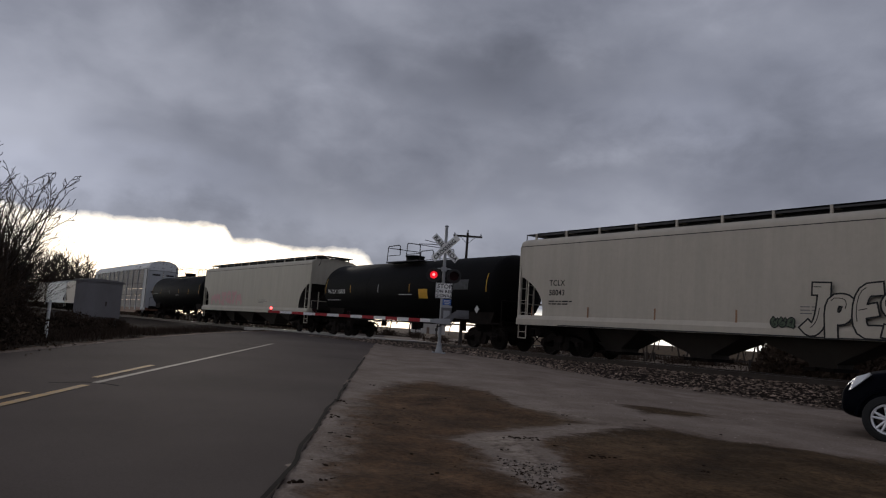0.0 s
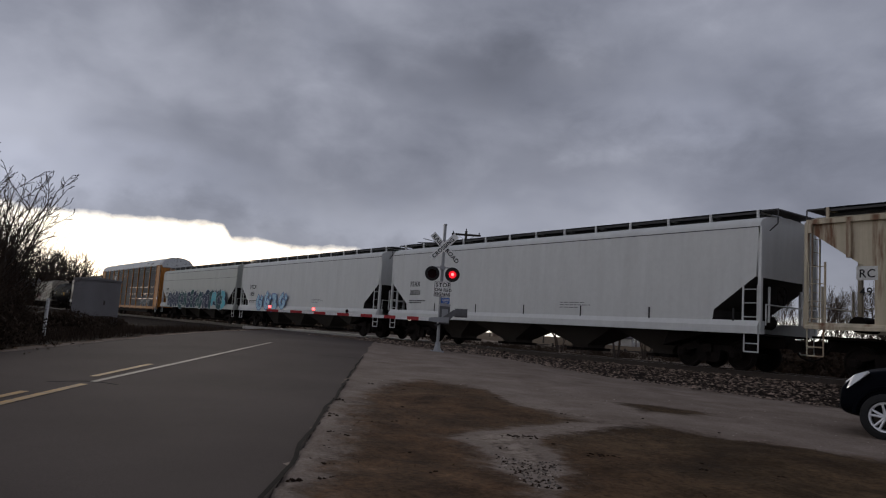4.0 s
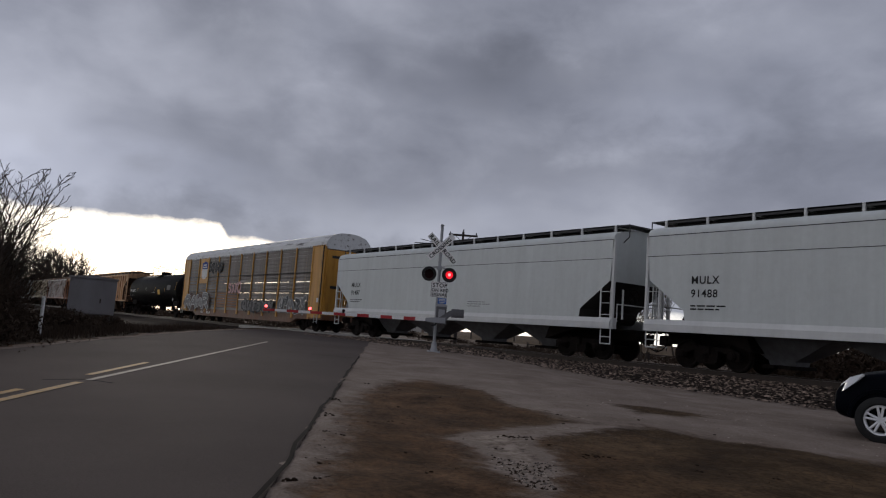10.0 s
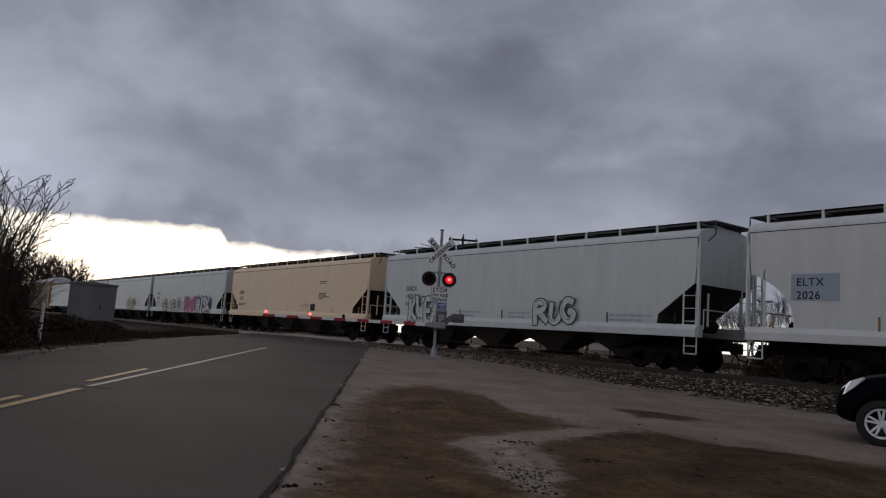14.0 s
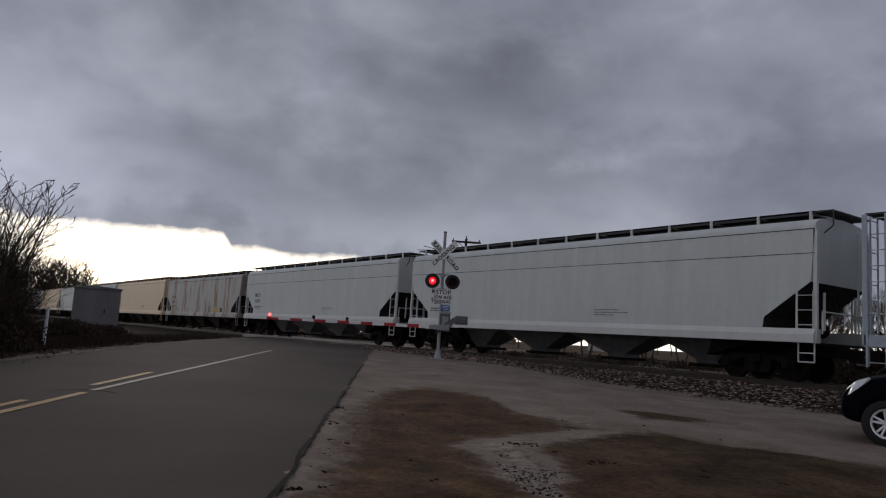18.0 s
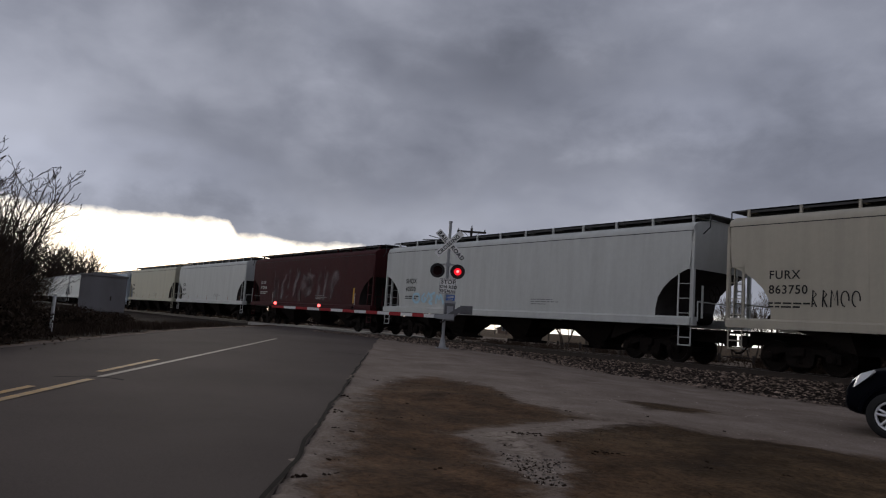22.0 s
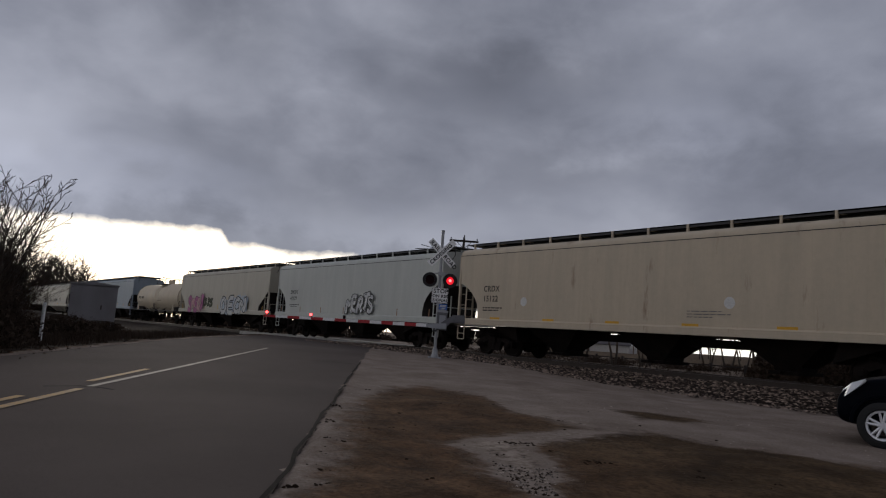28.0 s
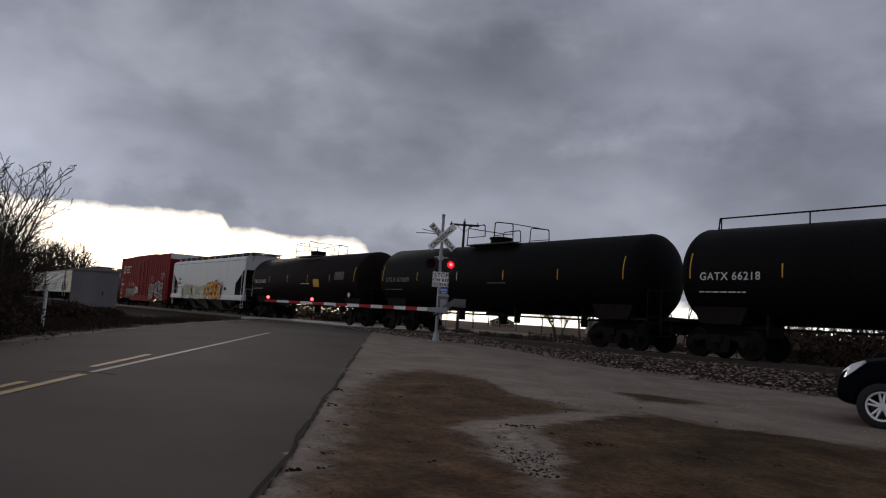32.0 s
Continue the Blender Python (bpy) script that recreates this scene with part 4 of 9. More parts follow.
def build_gate():
    gate = thing("crossing_gate", SIG @ pose(0.16, -0.36, 1.12, 0, -0.6, 0), "lowered red and white striped crossing gate arm", "crossing gate")
    bm = bmesh.new()
    slab(bm, [(0.15, -0.1), (0.15, 0.1), (-0.35, 0.08), (-0.55, 0.05), (-0.55, -0.06), (-0.35, -0.09)], -0.03, 0.03)
    part("arm_bracket", bm, "aluminium", gate, "silver arm bracket")
    bm = bmesh.new()
    slab(bm, [(-0.1, 0.07), (0.3, 0.36), (0.74, 0.40), (0.78, 0.36), (0.78, 0.2), (0.3, 0.14), (0.1, -0.09), (-0.1, -0.07)], 0.02, 0.06)
    slab(bm, [(0.36, 0.42), (0.8, 0.42), (0.8, 0.12), (0.36, 0.12)], 0.06, 0.16)
    part("counterweight", bm, "weight_grey", gate, "grey counterweight")
    n, x0, x1 = 14, -0.5, -6.15
    for i in range(n):
        a, b = x0 + (x1 - x0) * i / n, x0 + (x1 - x0) * (i + 1) / n
        h0, h1 = 0.062 - 0.024 * i / n, 0.062 - 0.024 * (i + 1) / n
        bm = bmesh.new()
        slab(bm, [(a, -h0), (a, h0), (b, h1), (b, -h1)], -0.028, 0.028)
        part("arm_stripe", bm, "red_tape" if i % 2 == 1 else "white_paint", gate, "red reflective stripe" if i % 2 == 1 else "white reflective stripe")
    for k, x in enumerate((-6.05, -4.55, -3.4)):
        bm = bmesh.new()
        quadbox(bm, x - 0.035, x + 0.035, -0.03, 0.03, 0.04, 0.085)
        lathe(bm, (x, -0.035, 0.125), (0, 1, 0), [(0, 0.055), (0.07, 0.055), (0.07, 0)], 14)
        lamp = part("arm_lamp", bm, "black_paint", gate, "small gate-arm lamp", 40)
        bm = bmesh.new()
        lathe(bm, (x, -0.036, 0.125), (0, -1, 0), [(0, 0.05), (0.015, 0.04), (0.02, 0)], 14)
        part("lens", bm, "lamp_tip" if k < 2 else "lens_dark", lamp, "lit red lens" if k < 2 else "unlit red lens")
        if k == 1:
            bm = bmesh.new()
            lathe(bm, (0, 0, -0.058), (0, -1, 0), [(0, 0), (0, 0.058), (0.004, 0.058), (0.004, 0)], 14)
            SHUTTERS.append((part("shutter", bm, "lens_dark", lamp, "dark red shutter added to hide the lens while its lamp is off", at=pose(x, -0.062, 0.183)), "arm", x))
    return gate


gate = build_gate()

# ---- freight cars: local x along the car (front at -x), rail top at z = 0, the near side at -y ----
def wheel_build(bm):
    lathe(bm, (0, 0.62, 0), (0, 1, 0), [(0, 0.06), (0.02, 0.30), (0.03, 0.40), (0.03, 0.475), (0.065, 0.48), (0.075, 0.455), (0.165, 0.445), (0.17, 0.40), (0.12, 0.36), (0.11, 0.16), (0.16, 0.12), (0.20, 0.09), (0.20, 0)], 22)
    lathe(bm, (0, -0.62, 0), (0, -1, 0), [(0, 0.06), (0.02, 0.30), (0.03, 0.40), (0.03, 0.475), (0.065, 0.48), (0.075, 0.455), (0.165, 0.445), (0.17, 0.40), (0.12, 0.36), (0.11, 0.16), (0.16, 0.12), (0.20, 0.09), (0.20, 0)], 22)
    tube(bm, (0, -0.65, 0), (0, 0.65, 0), 0.085, 0.085, 10)


def frame_build(bm):
    slab(bm, [(-1.12, 0.34), (-1.12, 0.58), (-0.75, 0.72), (0.75, 0.72), (1.12, 0.58), (1.12, 0.34), (0.78, 0.34), (0.72, 0.5), (0.42, 0.60), (0.38, 0.28), (0.28, 0.2), (-0.28, 0.2), (-0.38, 0.28), (-0.42, 0.60), (-0.72, 0.5), (-0.78, 0.34)], -1.08, -0.93)


def spring_build(bm):
    lathe(bm, (0, -1.0, 0.25), (0, 0, 1), [(0.02 * k, 0.13 if k % 2 else 0.10) for k in range(14)], 10)


def bolster_build(bm):
    slab(bm, [(-0.17, 0.5), (0.17, 0.5), (0.17, 0.74), (-0.17, 0.74)], -1.2, 1.2)
    quadbox(bm, -0.35, 0.35, -0.35, 0.35, 0.7, 0.95)


def bearing_build(bm):
    lathe(bm, (0, -1.05, 0), (0, -1, 0), [(0, 0.13), (0.12, 0.13), (0.14, 0.09), (0.17, 0.09), (0.17, 0)], 12)


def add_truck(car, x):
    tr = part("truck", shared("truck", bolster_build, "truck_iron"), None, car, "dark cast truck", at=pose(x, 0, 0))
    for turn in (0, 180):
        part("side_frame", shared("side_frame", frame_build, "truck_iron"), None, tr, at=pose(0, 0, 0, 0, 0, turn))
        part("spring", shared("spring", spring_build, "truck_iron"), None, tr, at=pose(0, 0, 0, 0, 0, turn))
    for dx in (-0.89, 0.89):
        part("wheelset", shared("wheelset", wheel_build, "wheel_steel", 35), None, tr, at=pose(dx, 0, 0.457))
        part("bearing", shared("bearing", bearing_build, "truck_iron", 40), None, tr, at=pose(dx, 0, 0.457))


def coupler_build(bm):
    quadbox(bm, -0.1, 0.75, -0.09, 0.09, 0.72, 0.92)
    slab(bm, [(-0.28, 0.66), (-0.28, 0.98), (-0.05, 1.0), (0.0, 0.95), (0.0, 0.7), (-0.05, 0.64)], -0.17, 0.14)
    pipe(bm, [(0.3, -0.35, 0.85), (0.0, -0.38, 0.5), (-0.3, -0.30, 0.42), (-0.42, -0.2, 0.5)], 0.025, 6)


def add_coupler(car, half, sgn):
    part("coupler", shared("coupler", coupler_build, "truck_iron"), None, car, at=pose(half * sgn - 0.22 * sgn * 0, 0, 0, 0, 0, 0 if sgn < 0 else 180))


def ladder_build(h, w, n):
    def f(bm):
        for s in (-w / 2, w / 2):
            quadbox(bm, s - 0.025, s + 0.025, -0.03, 0.0, 0, h)
        for i in range(n):
            z = 0.12 + (h - 0.24) * i / (n - 1)
            tube(bm, (-w / 2, -0.03, z), (w / 2, -0.03, z), 0.013, 0.013, 5)
    return f


def add_ladder(car, mat, x, y, z0, z1, w=0.42, turn=0, label=""):
    n = max(2, round((z1 - z0) / 0.38))
    key = ("ladder", round(z1 - z0, 2), w, mat if isinstance(mat, str) else mat.name)
    part("ladder", shared(key, ladder_build(z1 - z0, w, n), mat), None, car, label, at=pose(x, y, z0, 0, 0, turn))


def brake_wheel_build(bm):
    for i in range(16):
        a, b = 6.283 * i / 16, 6.283 * (i + 1) / 16
        tube(bm, (0, 0.28 * math.cos(a), 0.28 * math.sin(a)), (0, 0.28 * math.cos(b), 0.28 * math.sin(b)), 0.018, 0.018, 5)
    for i in range(5):
        a = 6.283 * i / 5
        tube(bm, (0.03, 0, 0), (0, 0.28 * math.cos(a), 0.28 * math.sin(a)), 0.014, 0.014, 5)
    lathe(bm, (-0.02, 0, 0), (1, 0, 0), [(0, 0.06), (0.08, 0.05), (0.08, 0)], 8)


SIDE = -1.608


def mark(car, text, x, z, size, ink="ink_black", y=SIDE, slant=0.0):
    part("lettering", letters(text, size, ink, slant, 0.002, 0.011 * size), None, car, "painted letters", at=pose(x, y - 0.002, z, 90, 0, 0))


def bars(car, x, z, rows, ink="ink_black", y=SIDE, h=0.045, gap=0.1, seed=1):
    """Small stencilled data, too small to read, one mesh of bars."""
    rng = random.Random(seed)
    bm = bmesh.new()
    for k, w in enumerate(rows):
        px = x
        while px < x + w - 0.05:
            ww = min(rng.uniform(0.1, 0.32), x + w - px)
            quadbox(bm, px, px + ww, y - 0.004, y - 0.001, z - k * gap - h, z - k * gap)
            px += ww + 0.05
    tagged(part("stencil_bars", bm, ink, car), "small unreadable stencilling", kind="stuff")


def plate_on(car, x0, x1, z0, z1, ink, y=SIDE, label="", name="marking"):
    bm = bmesh.new()
    quadbox(bm, x0, x1, y - 0.004, y, z0, z1)
    return part(name, bm, ink, car, label)


def stroke(bm, pts, w, y, depth=0.003, closed=False):
    """A flat painted stroke of width w along points in x and z."""
    n = len(pts)
    left, right = [], []
    for i in range(n):
        a = pts[(i - 1) % n] if closed else pts[max(0, i - 1)]
        b = pts[(i + 1) % n] if closed else pts[min(n - 1, i + 1)]
        dx_, dz_ = b[0] - a[0], b[1] - a[1]
        ln = math.hypot(dx_, dz_) or 1e-6
        nx, nz = -dz_ / ln * w / 2, dx_ / ln * w / 2
        left.append(bm.verts.new((pts[i][0] + nx, y - 0.00005 * i, pts[i][1] + nz)))
        right.append(bm.verts.new((pts[i][0] - nx, y - 0.00005 * i, pts[i][1] - nz)))
    for i in range(n if closed else n - 1):
        j = (i + 1) % n
        bm.faces.new((left[i], left[j], right[j], right[i]))


def bubble(cx, cz, w, h, rng, n=22):
    """A lumpy bubble-letter outline."""
    p1, p2, p3 = (rng.uniform(0, 6.28) for _ in range(3))
    k = rng.choice((2, 3, 4))
    out = []
    for i in range(n):
        t = 6.28319 * i / n
        sq = 1.0 / max(abs(math.cos(t)), abs(math.sin(t))) ** 0.65
        r = sq * (1 + 0.16 * math.sin(k * t + p1) + 0.10 * math.sin(5 * t + p2))
        out.append((cx + 0.5 * w * r * math.cos(t) * 0.9 + 0.12 * h * math.sin(t), cz + 0.5 * h * r * math.sin(t) * 0.9 + 0.05 * h * math.sin(p3)))
    return out


GLYPHS = {
    "S": [[(0.9, 0.85), (0.55, 1), (0.15, 0.85), (0.18, 0.6), (0.8, 0.42), (0.88, 0.15), (0.5, 0), (0.1, 0.12)]],
    "M": [[(0.05, 0), (0.15, 1), (0.5, 0.35), (0.85, 1), (0.95, 0)]],
    "O": [[(0.5 + 0.42 * math.cos(t * 0.6283), 0.5 + 0.48 * math.sin(t * 0.6283)) for t in range(11)]],
    "E": [[(0.9, 0.97), (0.15, 0.95), (0.1, 0.03), (0.92, 0.02)], [(0.15, 0.5), (0.75, 0.52)]],
    "N": [[(0.1, 0), (0.12, 1), (0.88, 0.02), (0.9, 1)]],
    "T": [[(0.02, 0.95), (0.98, 0.97)], [(0.5, 0.95), (0.5, 0)]],
    "F": [[(0.95, 0.97), (0.15, 0.93), (0.12, 0)], [(0.15, 0.5), (0.75, 0.5)]],
    "R": [[(0.12, 0), (0.12, 0.97), (0.7, 0.95), (0.82, 0.7), (0.6, 0.5), (0.15, 0.48)], [(0.45, 0.48), (0.95, 0)]],
    "A": [[(0.05, 0), (0.5, 1), (0.95, 0)], [(0.25, 0.36), (0.76, 0.36)]],
    "D": [[(0.12, 0.02), (0.12, 0.97), (0.6, 0.92), (0.92, 0.5), (0.6, 0.05), (0.12, 0.02)]],
    "H": [[(0.12, 0), (0.12, 1)], [(0.88, 0), (0.88, 1)], [(0.12, 0.5), (0.88, 0.5)]],
    "I": [[(0.5, 0), (0.5, 1)], [(0.2, 1), (0.8, 1)], [(0.2, 0), (0.8, 0)]],
    "K": [[(0.12, 0), (0.12, 1)], [(0.9, 1), (0.2, 0.45), (0.92, 0)]],
    "L": [[(0.15, 1), (0.12, 0.03), (0.9, 0.03)]],
    "G": [[(0.9, 0.85), (0.5, 1), (0.1, 0.5), (0.5, 0), (0.9, 0.15), (0.9, 0.45), (0.55, 0.45)]],
    "C": [[(0.9, 0.85), (0.5, 1), (0.1, 0.5), (0.5, 0), (0.92, 0.15)]],
    "J": [[(0.2, 0.98), (0.9, 0.97)], [(0.6, 0.95), (0.62, 0.25), (0.4, 0.02), (0.08, 0.2)]],
    "P": [[(0.15, 0), (0.15, 0.97), (0.7, 0.95), (0.88, 0.7), (0.65, 0.45), (0.18, 0.45)]],
    "V": [[(0.05, 1), (0.5, 0), (0.95, 1)]],
    "B": [[(0.15, 0.5), (0.7, 0.55), (0.75, 0.95), (0.15, 0.97), (0.15, 0.02), (0.8, 0.03), (0.85, 0.45), (0.4, 0.5)]],
    "U": [[(0.1, 1), (0.12, 0.2), (0.5, 0), (0.88, 0.2), (0.9, 1)]],
    "W": [[(0.03, 1), (0.25, 0), (0.5, 0.7), (0.75, 0), (0.97, 1)]],
    "a": [[(0.1, 0.05), (0.2, 0.95), (0.55, 0.3), (0.6, 1.0), (0.95, 0.1)]],
    "b": [[(0.15, 0.9), (0.85, 0.85), (0.3, 0.45), (0.9, 0.3), (0.2, 0.03)]],
    "c": [[(0.85, 1), (0.2, 0.75), (0.75, 0.5), (0.15, 0.2), (0.6, 0)], [(0.1, 1), (0.3, 0.9)]],
    "d": [[(0.1, 0.2), (0.3, 0.95), (0.75, 0.9), (0.85, 0.4), (0.5, 0.1), (0.3, 0.45), (0.95, 0.0)]],
    "e": [[(0.5, 1), (0.12, 0.5), (0.5, 0.02), (0.9, 0.45), (0.5, 0.55)], [(0.8, 0.9), (0.95, 0.7)]],
}


def rounded(pts, n=3):
    """Chaikin's corner cutting, to make sprayed curves."""
    for _ in range(n):
        out = [pts[0]]
        for p, q in zip(pts, pts[1:]):
            out.append((0.75 * p[0] + 0.25 * q[0], 0.75 * p[1] + 0.25 * q[1]))
            out.append((0.25 * p[0] + 0.75 * q[0], 0.25 * p[1] + 0.75 * q[1]))
        out.append(pts[-1])
        pts = out
    return pts


def graffiti(car, x0, x1, z0, z1, fills, outline, seed, count=5, y=SIDE, line=0.07, inner=True, splash=None, label="", word="", fat_=1.0, tight=1.22):
    """Spray-painted letters: fat, leaning, overlapping strokes with an outline round them; without a word, loose unreadable strokes."""
    rng = random.Random(seed)
    count = len(word) or count
    w = (x1 - x0) / count
    h = z1 - z0
    if splash:
        bm = bmesh.new()
        for i in range(count * 2):
            pts = bubble(x0 + (i + 0.5) * w / 2, z0 + (0.5 + rng.uniform(-0.06, 0.1)) * h, w * 1.0, h * rng.uniform(0.8, 1.0), rng)
            bm.faces.new([bm.verts.new((px, y - 0.003 - 0.00015 * i, pz)) for px, pz in pts])
        for i in range(count * 3):
            cx, cz, rr = rng.uniform(x0, x1), z1 + rng.uniform(-0.05, 0.16) * h, rng.uniform(0.02, 0.07)
            bm.faces.new([bm.verts.new((cx + rr * math.cos(k * 1.0472), y - 0.002, cz + rr * math.sin(k * 1.0472))) for k in range(6)])
        part("graffiti_cloud", bm, splash, car, "sprayed background cloud")
    for i in range(count):
        g = GLYPHS[word[i] if word else rng.choice("abcdeabcdeSO")]
        gw, gh = w * 0.86 * tight, h * rng.uniform(0.76, 0.92)
        gx, gz = x0 + (i + 0.5) * w - gw / 2, z0 + 0.08 * h + rng.uniform(-0.06, 0.07) * h
        lean, tilt = rng.uniform(-0.12, 0.2) * gh, rng.uniform(-0.12, 0.12)
        fat = min(gw * 0.36, gh * 0.27) * fat_
        off = y - 0.006 - 0.0024 * (i % 4)
        rim, fill, shine = bmesh.new(), bmesh.new(), bmesh.new()
        for k, ln in enumerate(g):
            jit = [(px + rng.uniform(-0.06, 0.06), pz + rng.uniform(-0.05, 0.05)) for px, pz in ln]
            pts = rounded([(gx + gw * px + lean * pz, gz + gh * pz + tilt * gw * (px - 0.5)) for px, pz in jit], 2)
            e0 = (pts[0][0] - (pts[1][0] - pts[0][0]) / (math.dist(pts[0], pts[1]) or 1) * line, pts[0][1] - (pts[1][1] - pts[0][1]) / (math.dist(pts[0], pts[1]) or 1) * line)
            e1 = (pts[-1][0] + (pts[-1][0] - pts[-2][0]) / (math.dist(pts[-1], pts[-2]) or 1) * line, pts[-1][1] + (pts[-1][1] - pts[-2][1]) / (math.dist(pts[-1], pts[-2]) or 1) * line)
            if fills:
                stroke(rim, [e0] + pts + [e1], fat + 2 * line, off - 0.0003 * k)
                stroke(fill, pts, fat, off - 0.0012 - 0.0003 * k)
                if inner:
                    cut = pts[len(pts) // 4:len(pts) * 2 // 3]
                    if len(cut) > 2:
                        stroke(shine, [(px - fat * 0.22, pz + fat * 0.18) for px, pz in cut], line * 0.5, off - 0.0022 - 0.0002 * k)
            else:
                for side in (-1, 1):
                    lp = []
                    for j, q in enumerate(pts):
                        a_, b_ = pts[max(0, j - 1)], pts[min(len(pts) - 1, j + 1)]
                        dl = math.dist(a_, b_) or 1
                        lp.append((q[0] - side * (b_[1] - a_[1]) / dl * fat / 2, q[1] + side * (b_[0] - a_[0]) / dl * fat / 2))
                    stroke(rim, lp, line, off - 0.0003 * k)
        ro = part("graffiti_letter", rim, outline, car, label or "spray-painted letter")
        if fills:
            part("letter_fill", fill, fills[i % len(fills)], ro)
        else:
            fill.free()
        if len(shine.verts):
            part("letter_line", shine, outline, ro)
        else:
            shine.free()


def tag_scrawl(car, x0, x1, z0, z1, ink, seed, strokes=5, y=SIDE, line=0.045):
    rng = random.Random(seed)
    bm = bmesh.new()
    for i in range(strokes):
        cx = x0 + (x1 - x0) * (i + 0.5) / strokes
        w, h = (x1 - x0) / strokes * 0.8, z1 - z0
        kind = rng.random()
        if kind < 0.4:
            p = [(cx + 0.45 * w * math.cos(0.5 * j + seed), (z0 + z1) / 2 + 0.45 * h * math.sin(0.5 * j + seed)) for j in range(11)]
        elif kind < 0.75:
            p = [(cx - w * 0.4, z0), (cx - w * 0.3, z1), (cx + w * 0.1, z0 + h * 0.4), (cx + w * 0.35, z1), (cx + w * 0.45, z0 + h * 0.1)]
        else:
            p = [(cx - w * 0.1, z0), (cx, z1), (cx + w * 0.4, z1 - h * 0.25), (cx, z0 + h * 0.5), (cx + w * 0.45, z0)]
        stroke(bm, p, line, y - 0.006 - 0.0004 * i)
    part("spray_tag", bm, ink, car, "sprayed scrawl")


GROUP = "freight cars of the passing train"


def car_thing(kind, x, label, category):
    return thing(kind, pose(x - 0.48, TRACK_Y, 0), label, category, GROUP)


def roof_walk(car, half, z, mat, dark="grating", step=1.55, yin=0.42, yout=1.12):
    for s in (-1, 1):
        bm = bmesh.new()
        y0, y1 = sorted((s * yin, s * yout))
        quadbox(bm, -half, half, y0, y1, z, z + 0.05)
        quadbox(bm, -half, half, y0 if s < 0 else y1 - 0.03, y0 + 0.03 if s < 0 else y1, z - 0.06, z + 0.05)
        part("running_board", bm, dark, car, "dark steel-grating running board")
    n = int(2 * half / step)
    for i in range(n + 1):
        x = -half + 0.1 + (2 * half - 0.2) * i / n
        key = ("board_bracket", mat.name, round(z, 2), yout)

        def build(bm):
            h_ = [(yout + 0.05, z - 0.27), (yout + 0.05, z + 0.04), (yout - 0.02, z + 0.04), (yout - 0.02, z - 0.004), (0.0, z - 0.004)]
            g_ = [(0.0, z - 0.05), (yout - 0.02, z - 0.05), (yout - 0.02, z - 0.27)]
            slab_x(bm, [(-y, zz) for y, zz in h_] + [(y, zz) for y, zz in reversed(h_[:-1])] + [(y, zz) for y, zz in reversed(g_)] + [(-y, zz) for y, zz in g_[1:]], -0.035, 0.035)
        part("board_bracket", shared(key, build, mat), None, car, at=pose(x, 0, 0))


def hatch_build(bm):
    lathe(bm, (0, 0, 0), (0, 0, 1), [(0, 0.34), (0.12, 0.34), (0.14, 0.37), (0.18, 0.37), (0.22, 0.25), (0.24, 0)], 16)


def bay(bm, x0, x1, ztop, zbot, neck=0.32, half=1.35, mid=None):
    """A discharge hopper: a box that narrows to its outlet."""
    c0 = (x0 + x1) / 2
    mid = c0 if mid is None else mid
    ring = []
    for c, z, hx, hy in ((c0, ztop, (x1 - x0) / 2, half), (mid, zbot + 0.14, neck, half * 0.5), (mid, zbot, neck, half * 0.42)):
        ring.append([bm.verts.new((c + sx * hx, sy * hy, z)) for sx, sy in ((-1, -1), (1, -1), (1, 1), (-1, 1))])
    for a, b in zip(ring, ring[1:]):
        for i in range(4):
            bm.faces.new((a[i], a[(i + 1) % 4], b[(i + 1) % 4], b[i]))
    bm.faces.new(ring[-1])
    bm.faces.new(ring[0])


